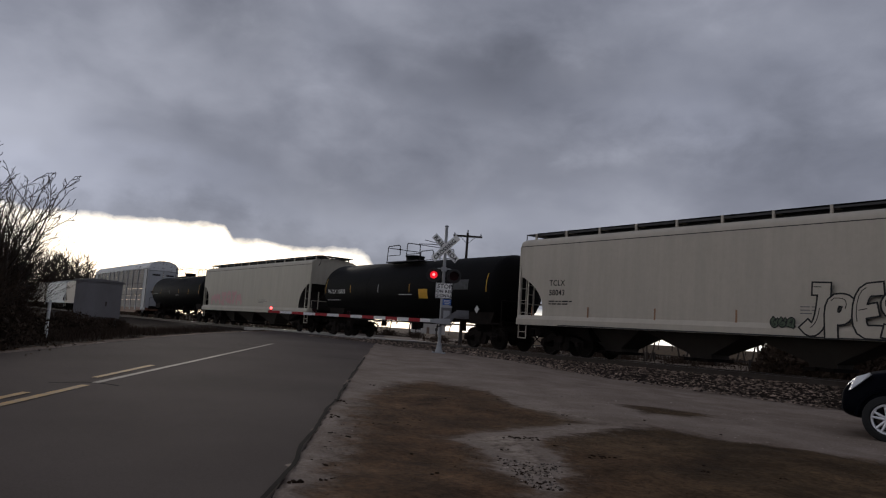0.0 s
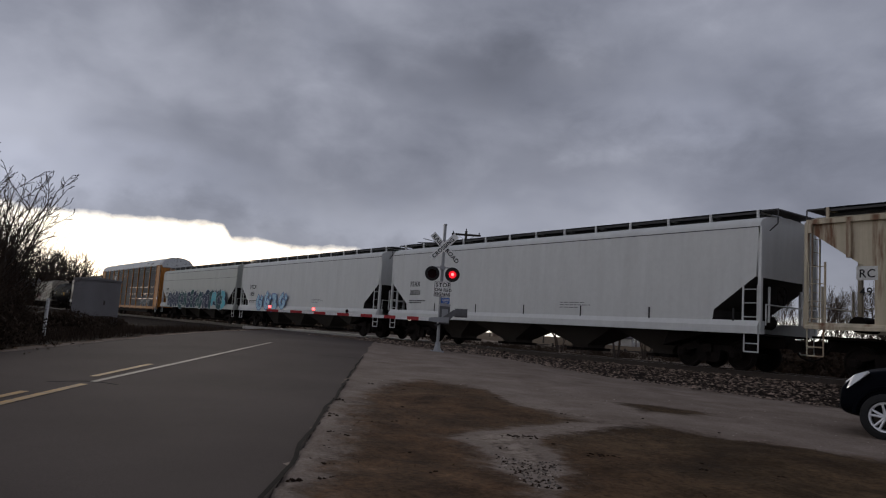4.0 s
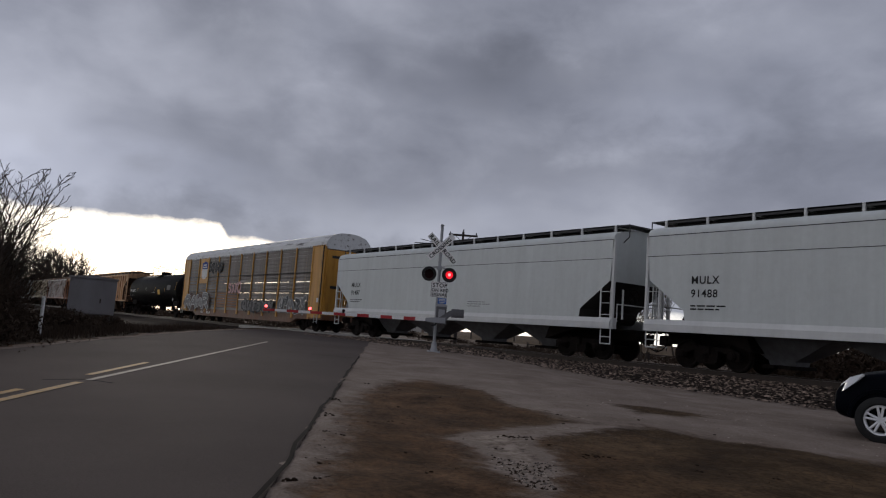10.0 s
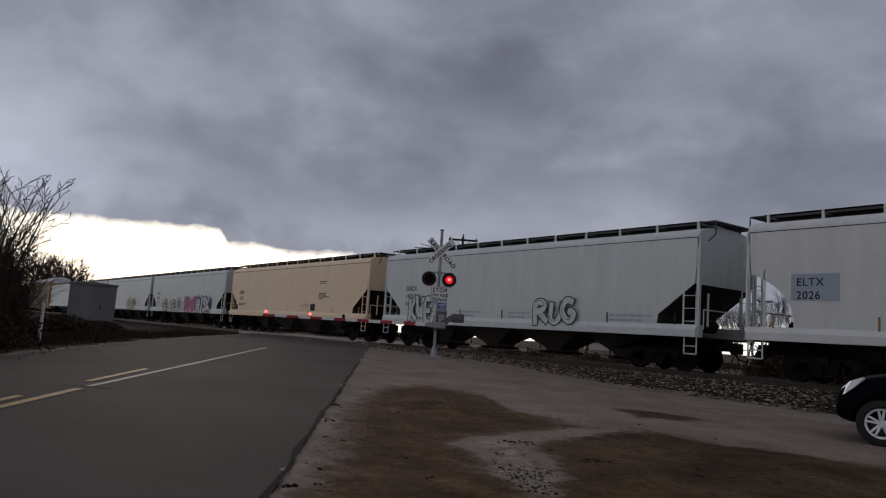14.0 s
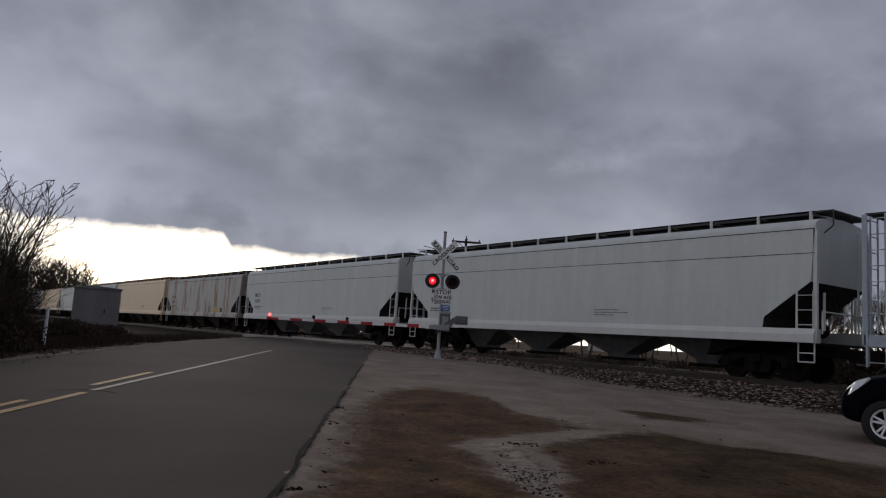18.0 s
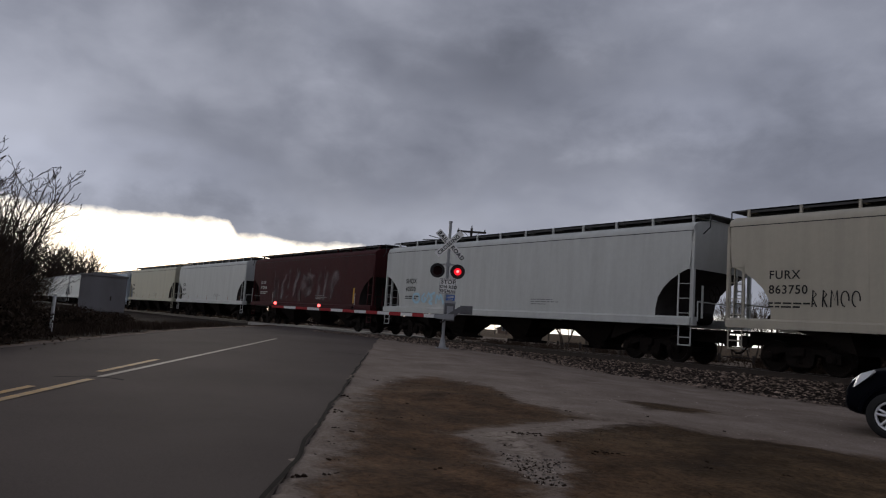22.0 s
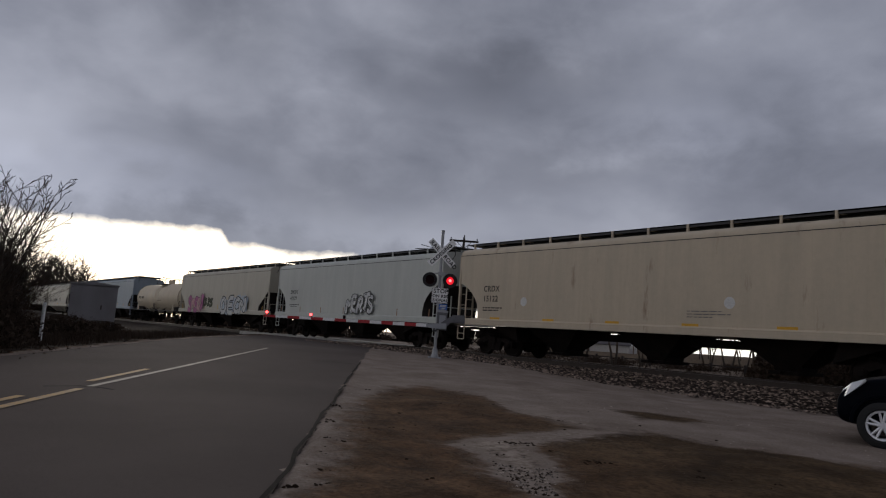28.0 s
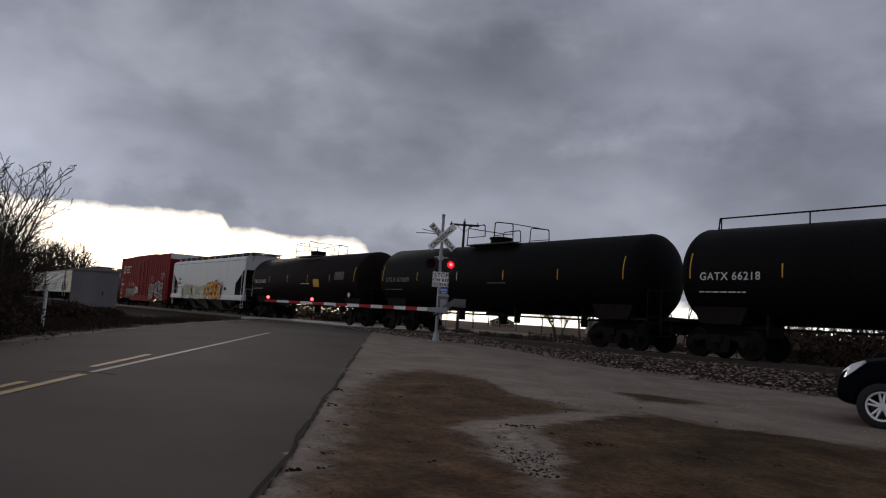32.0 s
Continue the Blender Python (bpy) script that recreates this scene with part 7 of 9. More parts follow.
SCREEN_PALE = material("screen_pale", (0.255, 0.245, 0.24), 0.55, 0.3, second=(0.13, 0.105, 0.088), amount=1.0, scale=0.9, stretch=(0.8, 1, 1.6), grain=0.2, drips=0.35)

SPEED = 24.88
TRAIN = []


def joins(car, start=None):
    c = car[0] if isinstance(car, tuple) else car
    TRAIN.append(c)
    return car


# cars already past the crossing at the start
joins(hopper(-189.0, 20.6, P["cool_white"], "pale grey covered hopper car in a moving train", "tri"))
joins(hopper(-168.4, 20.6, P["stone_grey"], "stone-grey covered hopper car in a moving train", "round"))
joins(hopper(-147.8, 20.4, P["cool_white"], "pale grey covered hopper car with a clean side", "tri"))
joins(hopper(-127.4, 20.6, P["stone_grey"], "dull beige covered hopper car", "tri"))
joins(autorack(-106.8, 28.8, P["rack_pale"], SCREEN_PALE, P["rack_roof"], "pale grey enclosed autorack car with a white roof"))
joins(tank(-78.0, 17.6, P["tank_black"], "black tank car with a low dome", sign=False))
car, hf, ys = joins(hopper(-60.6, 20.6, P["cream"], "cream covered hopper car with faded red graffiti", "round"))
graffiti(car, -hf + 2.0, -hf + 8.6, 1.55, 2.5, ["spray_faded"], "spray_faded", 2, 6, ys, 0.05, False)
joins(tank(-39.9, 17.9, P["tank_black"], "glossy black tank car with white lettering and yellow placard", ("WTLX 10003",)))
car, hf, ys = joins(hopper(-21.75, 19.9, P["stone_grey"], "stone-grey covered hopper car with black-outlined bubble graffiti", "round", marks=("TCLX", "58043"), mark_x=1.7, size=0.3, tabs=M["rust_patch"], stripe=True))
graffiti(car, 2.0, 4.75, 1.12, 2.45, [P["stone_grey"]], "ink_black", 5, 4, ys - 0.09, 0.045, word="JPES", tight=1.3, fat_=1.1)
graffiti(car, 1.1, 1.8, 1.34, 1.62, ["spray_green"], "ink_black", 6, 3, ys - 0.09, 0.03)
joins(autorack(-1.5, 28.55, P["rack_orange"], SCREEN_DARK, P["rack_roof"], "yellow autorack car with dark corrugated side screens", 1))
car, hf, ys = joins(hopper(27.1, 20.2, P["pale_green"], "white covered hopper car with long blue and teal graffiti", "tri", marks=("HITX", "6120"), mark_x=1.3, size=0.3, seam=True))
graffiti(car, -7.15, -3.75, 1.12, 2.42, ["spray_indigo"], "spray_pale", 7, 5, ys - 0.09, 0.034, word="FLACK", splash="spray_indigo", fat_=1.15, tight=1.4)
graffiti(car, -3.85, 0.2, 1.12, 2.45, ["spray_petrol", "spray_indigo"], "spray_pale", 8, 5, ys - 0.1, 0.034, word="ENKSE", splash="spray_petrol", fat_=1.2, tight=1.5)
graffiti(car, 0.2, 4.1, 1.12, 2.35, ["spray_indigo", "spray_petrol", "spray_petrol", "spray_indigo"], "spray_pale", 9, 5, ys - 0.11, 0.036, word="ENOTE", splash="spray_indigo", fat_=1.2, tight=1.35)
graffiti(car, 4.1, 8.0, 1.12, 2.5, ["spray_petrol", "spray_teal"], "spray_pale", 10, 4, ys - 0.1, 0.028, splash="spray_indigo", fat_=1.2, tight=1.5)
car, hf, ys = joins(hopper(47.65, 20.3, P["white"], "white covered hopper car with pale blue graffiti", "tri", marks=("UTCX", "1458"), size=0.4))
graffiti(car, -hf + 3.2, -hf + 8.2, 1.1, 2.35, ["spray_sky"], "ink_blue", 10, 4, ys - 0.09, 0.05)
joins(hopper(68.3, 20.6, P["white"], "white covered hopper car with dark side tabs", "tri", marks=("FSAX", "20201"), tabs="ink_black"))


def painted_name(car, x, z, ys, ink="name_blue"):
    """The old railway's name, as slanted blue blocks with an underline."""
    for dx_, w in ((0, 0.55), (0.75, 0.8), (2.0, 0.32), (2.65, 0.6)):
        bm = bmesh.new()
        slab(bm, [(x + dx_, z), (x + dx_ + w * 0.75, z), (x + dx_ + w * 0.75 + 0.12, z + 0.44), (x + dx_ + 0.12, z + 0.44)], ys - 0.006, ys - 0.002)
        slab(bm, [(x + dx_ - 0.05, z - 0.14), (x + dx_ + w + 0.08, z - 0.14), (x + dx_ + w + 0.08, z - 0.07), (x + dx_ - 0.05, z - 0.07)], ys - 0.006, ys - 0.002)
        part("name_block", bm, ink, car, "faded blue company lettering block")


def reporting_plate(car, hf, ys, a, b):
    plate_on(car, -hf + 1.28, -hf + 1.80, 2.60, 2.96, "ink_white", ys - 0.001)
    plate_on(car, -hf + 2.22, -hf + 2.74, 2.60, 2.96, "ink_white", ys - 0.001)
    mark(car, "RC", -hf + 1.34, 2.67, 0.3, "ink_black", ys - 0.006)
    mark(car, "PE", -hf + 2.28, 2.67, 0.3, "ink_black", ys - 0.006)
    mark(car, a, -hf + 1.36, 2.2, 0.3, "ink_black", ys - 0.004)
    mark(car, b, -hf + 2.28, 2.2, 0.3, "ink_black", ys - 0.004)


car, hf, ys = joins(hopper(89.4, 18.4, P["ribbed_cream"], "cream ribbed grain hopper car with rust streaks and blue lettering", "steep", True, bay_mat="bay_rust_shade", bays=3, height=4.64))
reporting_plate(car, hf, ys, "49", "00 1")
painted_name(car, 2.9, 3.1, ys)
graffiti(car, -4.7, -3.0, 1.5, 2.55, ["spray_teal"], "spray_teal", 12, 1, ys - 0.02, 0.05, False)
graffiti(car, 2.9, 6.6, 1.45, 2.5, [P["ribbed_cream"]], "ink_black", 13, 4, ys - 0.12, 0.07)
plate_on(car, hf - 3.3, hf - 2.7, 1.5, 1.8, "ink_black", ys - 0.002)
car, hf, ys = joins(hopper(108.4, 18.3, P["ribbed_white"], "white ribbed grain hopper car streaked with orange rust", "steep", True, rib_mat=P["rib_pale"], bay_mat="bay_rust_shade", bays=3, height=4.64))
reporting_plate(car, hf, ys, "49", "26 2")
painted_name(car, 3.2, 3.1, ys, "name_dark")
for x in (-5.4, -1.9, 1.6, 5.0):
    plate_on(car, x, x + 0.7, 1.42, 1.52, "ink_yellow", ys - 0.003)
tag_scrawl(car, -hf + 2.2, -hf + 4.0, 1.5, 2.0, "spray_grey", 4, 4, ys - 0.003)
car, hf, ys = joins(hopper(127.5, 17.8, P["ribbed_rust"], "orange-brown rusted ribbed grain hopper car", "steep", True, rib_mat=P["rib_buff"], bay_mat="bay_rust_shade", bays=3, height=4.64))
reporting_plate(car, hf, ys, "48", "61")
painted_name(car, 2.6, 3.2, ys)
for x in (-3.0, -0.2, 3.6, 6.0):
    plate_on(car, x, x + 0.75, 1.40, 1.52, "ink_yellow", ys - 0.003)
car, hf, ys = joins(hopper(146.1, 18.3, P["ribbed_tan"], "tan ribbed grain hopper car with faded blue lettering", "steep", True, bay_mat="bay_rust_shade", bays=3, height=4.64))
painted_name(car, hf - 6.4, 3.05, ys)
reporting_plate(car, hf, ys, "48", "10 0")
bars(car, hf - 11.5, 3.3, (2.0,), "name_blue", ys, 0.28)
plate_on(car, hf - 4.2, hf - 3.75, 1.6, 1.95, "ink_black", ys - 0.002)
joins(tank(163.8, 19.4, P["tank_black"], "black tank car with white lettering and orange strips", ("PPRX 663767",)))
joins(autorack(183.25, 28.45, P["rack_yellow"], SCREEN_PALE, P["rack_roof"], "yellow autorack car with silver screens and graffiti along the bottom", 2))
for x0, ln, num in ((212.1, 20.8, "91487"), (233.5, 20.2, "91488")):
    car, hf, ys = joins(hopper(x0, ln, P["cool_white"], "pale grey covered hopper car with a dark side seam", "tri", marks=("MULX", num), seam=True, trim=P["white"], bays=4, bay_mat="weight_grey", bay_half=0.85))
    for x in (-hf + 1.9, -0.5, hf - 3.6):
        plate_on(car, x, x + 0.75, 1.18, 1.28, "ink_yellow", -1.606)
    plate_on(car, hf - 4.3, hf - 3.8, 1.2, 1.27, "ink_black", -1.606)
car, hf, ys = joins(hopper(253.8, 19.7, P["cool_white"], "pale grey covered hopper car with yellow-green graffiti", "tri", marks=("ACFX", "40697"), tabs="ink_yellow"))
graffiti(car, 1.1, 4.3, 1.12, 2.2, ["spray_lime"], "dark_outline", 17, 5, ys - 0.09, 0.045, tight=1.35, fat_=1.2)
car, hf, ys = joins(hopper(273.75, 20.8, P["cool_white"], "pale grey covered hopper car with pink and purple graffiti", "tri", marks=("CCBX", "72941")))
graffiti(car, -6.1, -0.9, 1.15, 2.25, [P["cool_white"], "spray_tan"], "ink_black", 18, 5, ys - 0.09, 0.055, word="GLASS", tight=1.2)
tag_scrawl(car, -0.8, 0.6, 1.2, 1.5, "ink_black", 21, 5, ys - 0.09, 0.03)
tag_scrawl(car, -1.0, 0.5, 1.75, 1.95, "ink_black", 23, 5, ys, 0.025)
graffiti(car, 0.7, 3.95, 1.15, 2.4, ["spray_pink"], "spray_plum", 19, 5, ys - 0.09, 0.035, word="USMET", fat_=1.25, tight=1.35)
graffiti(car, 3.95, 7.1, 1.15, 2.4, ["spray_silver"], "ink_black", 20, 4, ys - 0.1, 0.07, word="RISK", splash="spray_navy", fat_=1.15, tight=1.2)
car, hf, ys = joins(hopper(295.2, 20.7, P["tan"], "clean tan covered hopper car with orange side tabs", "tri", marks=("GISX", "1013"), tabs="ink_yellow"))
plate_on(car, hf - 6.6, hf - 6.0, 1.55, 1.95, "ink_black", ys)
bars(car, hf - 5.6, 3.3, (0.9, 0.7), "ink_black", ys, 0.05, seed=4)
bars(car, hf - 5.6, 2.6, (0.9, 0.9, 1.3, 0.6), "ink_black", ys, 0.05, seed=6)
car, hf, ys = joins(hopper(316.8, 19.0, P["cool_white"], "pale grey covered hopper car with small white graffiti", "tri", marks=("GGCX", "1433"), mark_x=1.92, size=0.3, mark_z=2.66, tabs="ink_black"))
graffiti(car, 2.0, 4.1, 1.3, 2.25, [P["cool_white"]], "ink_black", 22, 3, ys - 0.09, 0.04, word="RUG")
graffiti(car, -6.6, -4.2, 1.15, 2.45, [P["cool_white"]], "ink_black", 9, 4, ys - 0.09, 0.045, word="KWEA")
for x, w in ((-3.0, 1.6), (0.4, 1.2), (5.6, 1.8)):
    bars(car, x, 1.75, (w, w * 0.8), "spray_grey", ys, 0.07, 0.16, seed=int(x * 10) + 50)
car, hf, ys = joins(hopper(336.6, 19.0, P["white"], "white covered hopper car with painted-over grey blocks", "round", tabs=M["rust_patch"]))
plate_on(car, -hf + 1.3, -hf + 2.6, 2.22, 2.96, "spray_grey", ys)
mark(car, "ELTX", -hf + 1.45, 2.63, 0.3, "ink_black", ys - 0.006)
mark(car, "2026", -hf + 1.45, 2.27, 0.3, "ink_black", ys - 0.006)
plate_on(car, -hf + 4.7, -hf + 9.0, 1.12, 2.2, "spray_grey", ys - 0.052, "grey painted-over patch")
plate_on(car, -hf + 7.6, -hf + 8.8, 2.2, 2.6, "spray_grey", ys, "grey painted-over patch")
plate_on(car, -hf + 9.6, -hf + 14.6, 1.12, 2.2, "spray_grey", ys - 0.052, "grey painted-over patch")
plate_on(car, hf - 2.6, hf - 1.6, 1.6, 1.95, "ink_black", ys)
joins(hopper(356.0, 20.4, P["tan"], "tan covered hopper car with a rounded end opening", "tri", marks=("GISX", "1027")))
car, hf, ys = joins(hopper(377.0, 19.4, P["rusty_grey"], "grey covered hopper car with peeling rust patches", "tri", marks=("NATX", "56003"), tabs="ink_black", height=4.5))
plate_on(car, hf - 5.2, hf - 4.3, 1.5, 1.8, "ink_yellow", ys)
plate_on(car, hf - 3.9, hf - 3.5, 1.5, 1.8, "ink_black", ys)
for x0, ln, num in ((396.9, 20.95, "91478"), (418.4, 20.4, "91442")):
    car, hf, ys = joins(hopper(x0, ln, P["cool_white"], "pale grey covered hopper car with a dark side seam", "tri", marks=("MULX", num), seam=True, trim=P["white"], bays=4, bay_mat="weight_grey", bay_half=0.85))
    for x in (-hf + 1.9, hf - 3.6):
        plate_on(car, x, x + 0.75, 1.18, 1.28, "ink_yellow", -1.606)
    plate_on(car, hf - 4.3, hf - 3.8, 1.2, 1.27, "ink_black", -1.606)
joins(centerflow(439.2, 20.0, P["blue_grey"], "blue-grey covered hopper car with a rounded body", ("ADMX", "51144")))
joins(hopper(459.4, 18.1, P["olive"], "olive-cream covered hopper car with small dark tabs", "round", marks=("FMLX", "2098"), tabs=M["rust_patch"], dark_bays=True, mark_z=2.7))
joins(hopper(478.2, 17.6, P["weathered"], "pale grey covered hopper car with round end openings", "round", marks=("AGPX", "16366"), mark_x=1.4, tabs=M["rust_patch"], dark_bays=True))
car, hf, ys = joins(hopper(496.8, 17.8, P["maroon"], "dark maroon covered hopper car with pale graffiti streaks", "round", marks=("CR DX", "31 24 98"), ink="ink_white", size=0.28, mark_x=1.4, mark_z=2.7, dark_bays=True))
rng = random.Random(12)
for k in range(9):
    x = -4.6 + 1.05 * k
    pts = [(x, rng.uniform(1.5, 1.9)), (x + rng.uniform(-0.2, 0.5), 2.2), (x + rng.uniform(-0.1, 0.4), 2.8), (x + rng.uniform(0.1, 0.9), rng.uniform(3.1, 3.7))]
    wide = rng.choice((0.5, 0.9, 1.3))
    for n, share in enumerate((1.0, 0.78, 0.56, 0.36, 0.18)):
        bm = bmesh.new()
        stroke(bm, rounded(pts, 3), wide * share, ys - 0.003 - 0.0012 * k - 0.0002 * n)
        part("overspray", bm, "spray_haze", car, "faint pale overspray")
for k, (x, za, zb) in enumerate(((-4.7, 2.4, 3.6), (-4.0, 1.6, 3.0), (-3.1, 1.9, 2.6), (-1.2, 1.6, 3.7), (0.7, 2.6, 3.6), (2.7, 2.9, 3.7), (3.7, 1.8, 2.7))):
    plate_on(car, x, x + 0.05, za, zb, "spray_ash", ys - 0.016, name="paint_streak")
plate_on(car, hf - 2.1, hf - 1.95, 1.55, 2.4, "ink_yellow", ys, name="reflector_strip")
for x in (-hf + 3.6, hf - 1.9):
    plate_on(car, x, x + 0.04, 1.4, 2.1, "ink_white", ys, name="reflector_strip")
car, hf, ys = joins(hopper(515.1, 19.2, P["weathered"], "pale grey covered hopper car with faint blue graffiti", "round", marks=("SHQX", "40970"), dark_bays=True, size=0.32, mark_x=1.9))
graffiti(car, -6.6, -4.0, 1.6, 2.2, ["spray_sky"], "spray_sky", 24, 4, ys, 0.02, False, fat_=0.6)
car, hf, ys = joins(hopper(534.7, 20.8, P["cream"], "cream covered hopper car with small red and black tags", "round", marks=("FURX", "863750"), dark_bays=True))
tag_scrawl(car, -7.55, -6.15, 1.85, 2.3, "ink_black", 6, 5, ys, 0.035)
graffiti(car, 1.1, 2.5, 1.7, 2.2, None, "red_tape", 25, 5, ys, 0.03, word="GRAPS")
car, hf, ys = joins(hopper(555.9, 20.3, P["cream"], "cream covered hopper car with black graffiti and orange tabs", "round", marks=("MBKX", "190190"), bays=3, bay_mat=P["cream"], bay_half=1.5, neck=0.8))
for x, w, h in ((-6.5, 0.55, 0.5), (-5.8, 0.3, 0.42), (-5.35, 0.4, 0.62)):
    bm = bmesh.new()
    slab(bm, [(x, 1.76), (x + w, 1.78), (x + w * 0.95, 1.76 + h * 0.7), (x + w * 0.5, 1.76 + h), (x + 0.06, 1.76 + h * 0.6)], ys - 0.006, ys - 0.001)
    part("blot", bm, "ink_black", car, "solid black sprayed blot")
tag_scrawl(car, -4.35, -3.3, 1.75, 2.4, "ink_black", 11, 3, ys, 0.035)
graffiti(car, -3.05, -1.1, 1.75, 2.28, ["ink_black"], "ink_black", 30, 5, ys, 0.005, False, word="DEATH", tight=1.0, fat_=0.75)
graffiti(car, 1.9, 2.3, 1.9, 2.4, ["ink_black"], "ink_black", 34, 1, ys, 0.005, False, word="I", fat_=0.75)
graffiti(car, 2.7, 4.1, 1.9, 2.4, ["ink_black"], "ink_black", 36, 4, ys, 0.005, False, word="MOMS", tight=1.0, fat_=0.75)
plate_on(car, -1.0, 0.55, 1.93, 2.25, "ink_black", ys)
for k in range(6):
    plate_on(car, -hf + 1.2 + 3.2 * k, -hf + 1.8 + 3.2 * k, 1.4, 1.52, "ink_yellow", ys)
car, hf, ys = joins(hopper(576.9, 18.9, P["slate"], "blue-grey covered hopper car with round end openings", "round", marks=("TILX", "54568"), tabs=M["rust_patch"], dark_bays=True, stripe=True))
tag_scrawl(car, -4.45, -2.7, 2.25, 2.55, "name_dark", 14, 6, ys, 0.03)
tag_scrawl(car, -1.95, -1.1, 2.3, 2.6, "name_dark", 17, 3, ys, 0.03)
tag_scrawl(car, hf - 3.6, hf - 1.8, 3.1, 3.6, "ink_black", 15, 4, ys, 0.05)
joins(hopper(595.7, 18.8, P["slate"], "blue-grey covered hopper car with orange side tabs", "tri", marks=("TIMX", "901766"), tabs="ink_yellow", dark_bays=True))
joins(tank(614.3, 16.8, P["tank_tan"], "tan tank car with straps round its middle", ("PROX 30004",), "ink_black", dome="valves", strips=None, bands=True, sign=False, rad=1.42, cz=2.45))
car, hf, ys = joins(hopper(630.9, 20.1, P["cream"], "cream covered hopper car with pink and white graffiti", "tri", dark_bays=True, tabs="ink_yellow"))
graffiti(car, -6.9, -3.1, 1.2, 2.55, ["spray_pink", "spray_faded"], "spray_plum", 27, 5, ys - 0.09, 0.05, tight=1.35)
graffiti(car, -3.2, -1.2, 1.7, 2.35, ["dark_outline"], "ink_black", 28, 3, ys, 0.04, tight=1.3)
graffiti(car, 1.05, 6.15, 1.15, 2.5, ["spray_silver"], "ink_black", 29, 4, ys - 0.09, 0.08, word="DECN", tight=1.2, splash="spray_grey")
car, hf, ys = joins(hopper(651.75, 18.9, P["pale_green"], "pale grey covered hopper car with white block graffiti", "round", marks=("SHQX", "41177"), mark_x=2.0, dark_bays=True, tabs=M["rust_patch"]))
graffiti(car, 0.5, 3.3, 1.5, 2.5, ["spray_silver"], "ink_black", 31, 5, ys - 0.09, 0.045, word="MERTS", tight=1.25)
for k in range(6):
    plate_on(car, -hf + 1.6 + 3.2 * k, -hf + 2.1 + 3.2 * k, 1.34, 1.42, M["rust_patch"], -1.66)
car, hf, ys = joins(hopper(671.2, 20.3, P["old_tan"], "weathered tan covered hopper car with orange tabs", "round", marks=("CRDX", "15122"), size=0.34, mark_x=1.7, dark_bays=True, bays=4))
for k in range(6):
    plate_on(car, -hf + 2.2 + 3.1 * k, -hf + 2.8 + 3.1 * k, 1.45, 1.55, "ink_yellow", ys)
for x in (-hf + 4.2, 3.4):
    bm = bmesh.new()
    lathe(bm, (x, ys, 2.2), (0, -1, 0), [(0, 0), (0, 0.18), (0.004, 0.18), (0.004, 0)], 16)
    part("round_mark", bm, "ink_white", car)
joins(tank(691.5, 15.6, P["tank_blue"], "blue-grey tank car with straps and white lettering", ("DAX 7089",), "ink_white", dome="valves", strips=None, bands=True, rad=1.45, cz=2.5))
joins(boxcar(707.05, 19.95, P["box_red"], "dark red boxcar with silver graffiti"))
car, hf, ys = joins(hopper(727.6, 18.4, P["white"], "white covered hopper car with orange and tan graffiti", "steep", marks=("TCMX", "450326"), mark_x=1.65, size=0.3, mark_z=2.66, height=4.5, bays=4, bay_mat="weight_grey", bay_half=1.3, neck=0.5))
graffiti(car, -5.6, -2.6, 1.15, 2.2, ["spray_lime"], "dark_outline", 41, 4, ys - 0.09, 0.04, word="LOVE")
graffiti(car, -2.6, 0.75, 1.15, 2.15, ["spray_lime"], "spray_lime", 44, 4, ys - 0.09, 0.03, word="BITE")
tag_scrawl(car, 3.9, 4.7, 1.85, 2.5, "ink_black", 45, 2, ys, 0.03)
plate_on(car, 4.75, 5.25, 1.82, 2.05, "ink_black", ys)
graffiti(car, 0.85, 4.3, 1.12, 2.4, ["spray_orange"], "ink_black", 42, 4, word="FEER", y=ys - 0.09, line=0.07)
joins(tank(745.6, 17.5, P["tank_brown"], "dark brown-black tank car with a yellow placard", ("TILX 251662",), rad=1.56))
joins(tank(763.0, 18.7, P["tank_black"], "black tank car with white and orange strips", ("UTLX 674009",), ink="weight_grey", rad=1.52, sign=False))
joins(tank(781.3, 18.0, P["tank_black"], "black tank car with a handrail along its top", ("GATX 66218",), rails=True))

# ---- the verge on the far side of the road, relay house, poles, trees ----
def branch(bm, p, d, length, r, depth, rng, spread, up, out, least=0.0):
    """One limb in short bent pieces, then its children; thin ones are three-sided."""
    n = 3 if depth > 1 else 2
    r = max(r, least)
    q = p
    for i in range(n):
        d = (d + Vector((rng.uniform(-1, 1), rng.uniform(-1, 1), rng.uniform(-0.6, 1) * up)) * 0.16).normalized()
        e = q + d * (length / n)
        ra, rb = r * (1 - 0.4 * i / n), r * (1 - 0.4 * (i + 1) / n)
        tube(bm, q, e, ra, rb, 8 if r > 0.05 else (5 if r > 0.015 else 3), False)
        if depth > 0 and i > 0:
            for _ in range(out):
                a = d.orthogonal().normalized()
                a.rotate(Matrix.Rotation(rng.uniform(0, 6.28), 3, d))
                nd = (d + a * rng.uniform(0.5, 1.0) * spread + Vector((0, 0, 0.25 * up))).normalized()
                branch(bm, e, nd, length * rng.uniform(0.55, 0.8), rb * rng.uniform(0.5, 0.72), depth - 1, rng, spread, up, out, least)
        q = e
    if depth > 0:
        branch(bm, q, d, length * 0.75, r * 0.6, depth - 1, rng, spread, up, out, least)


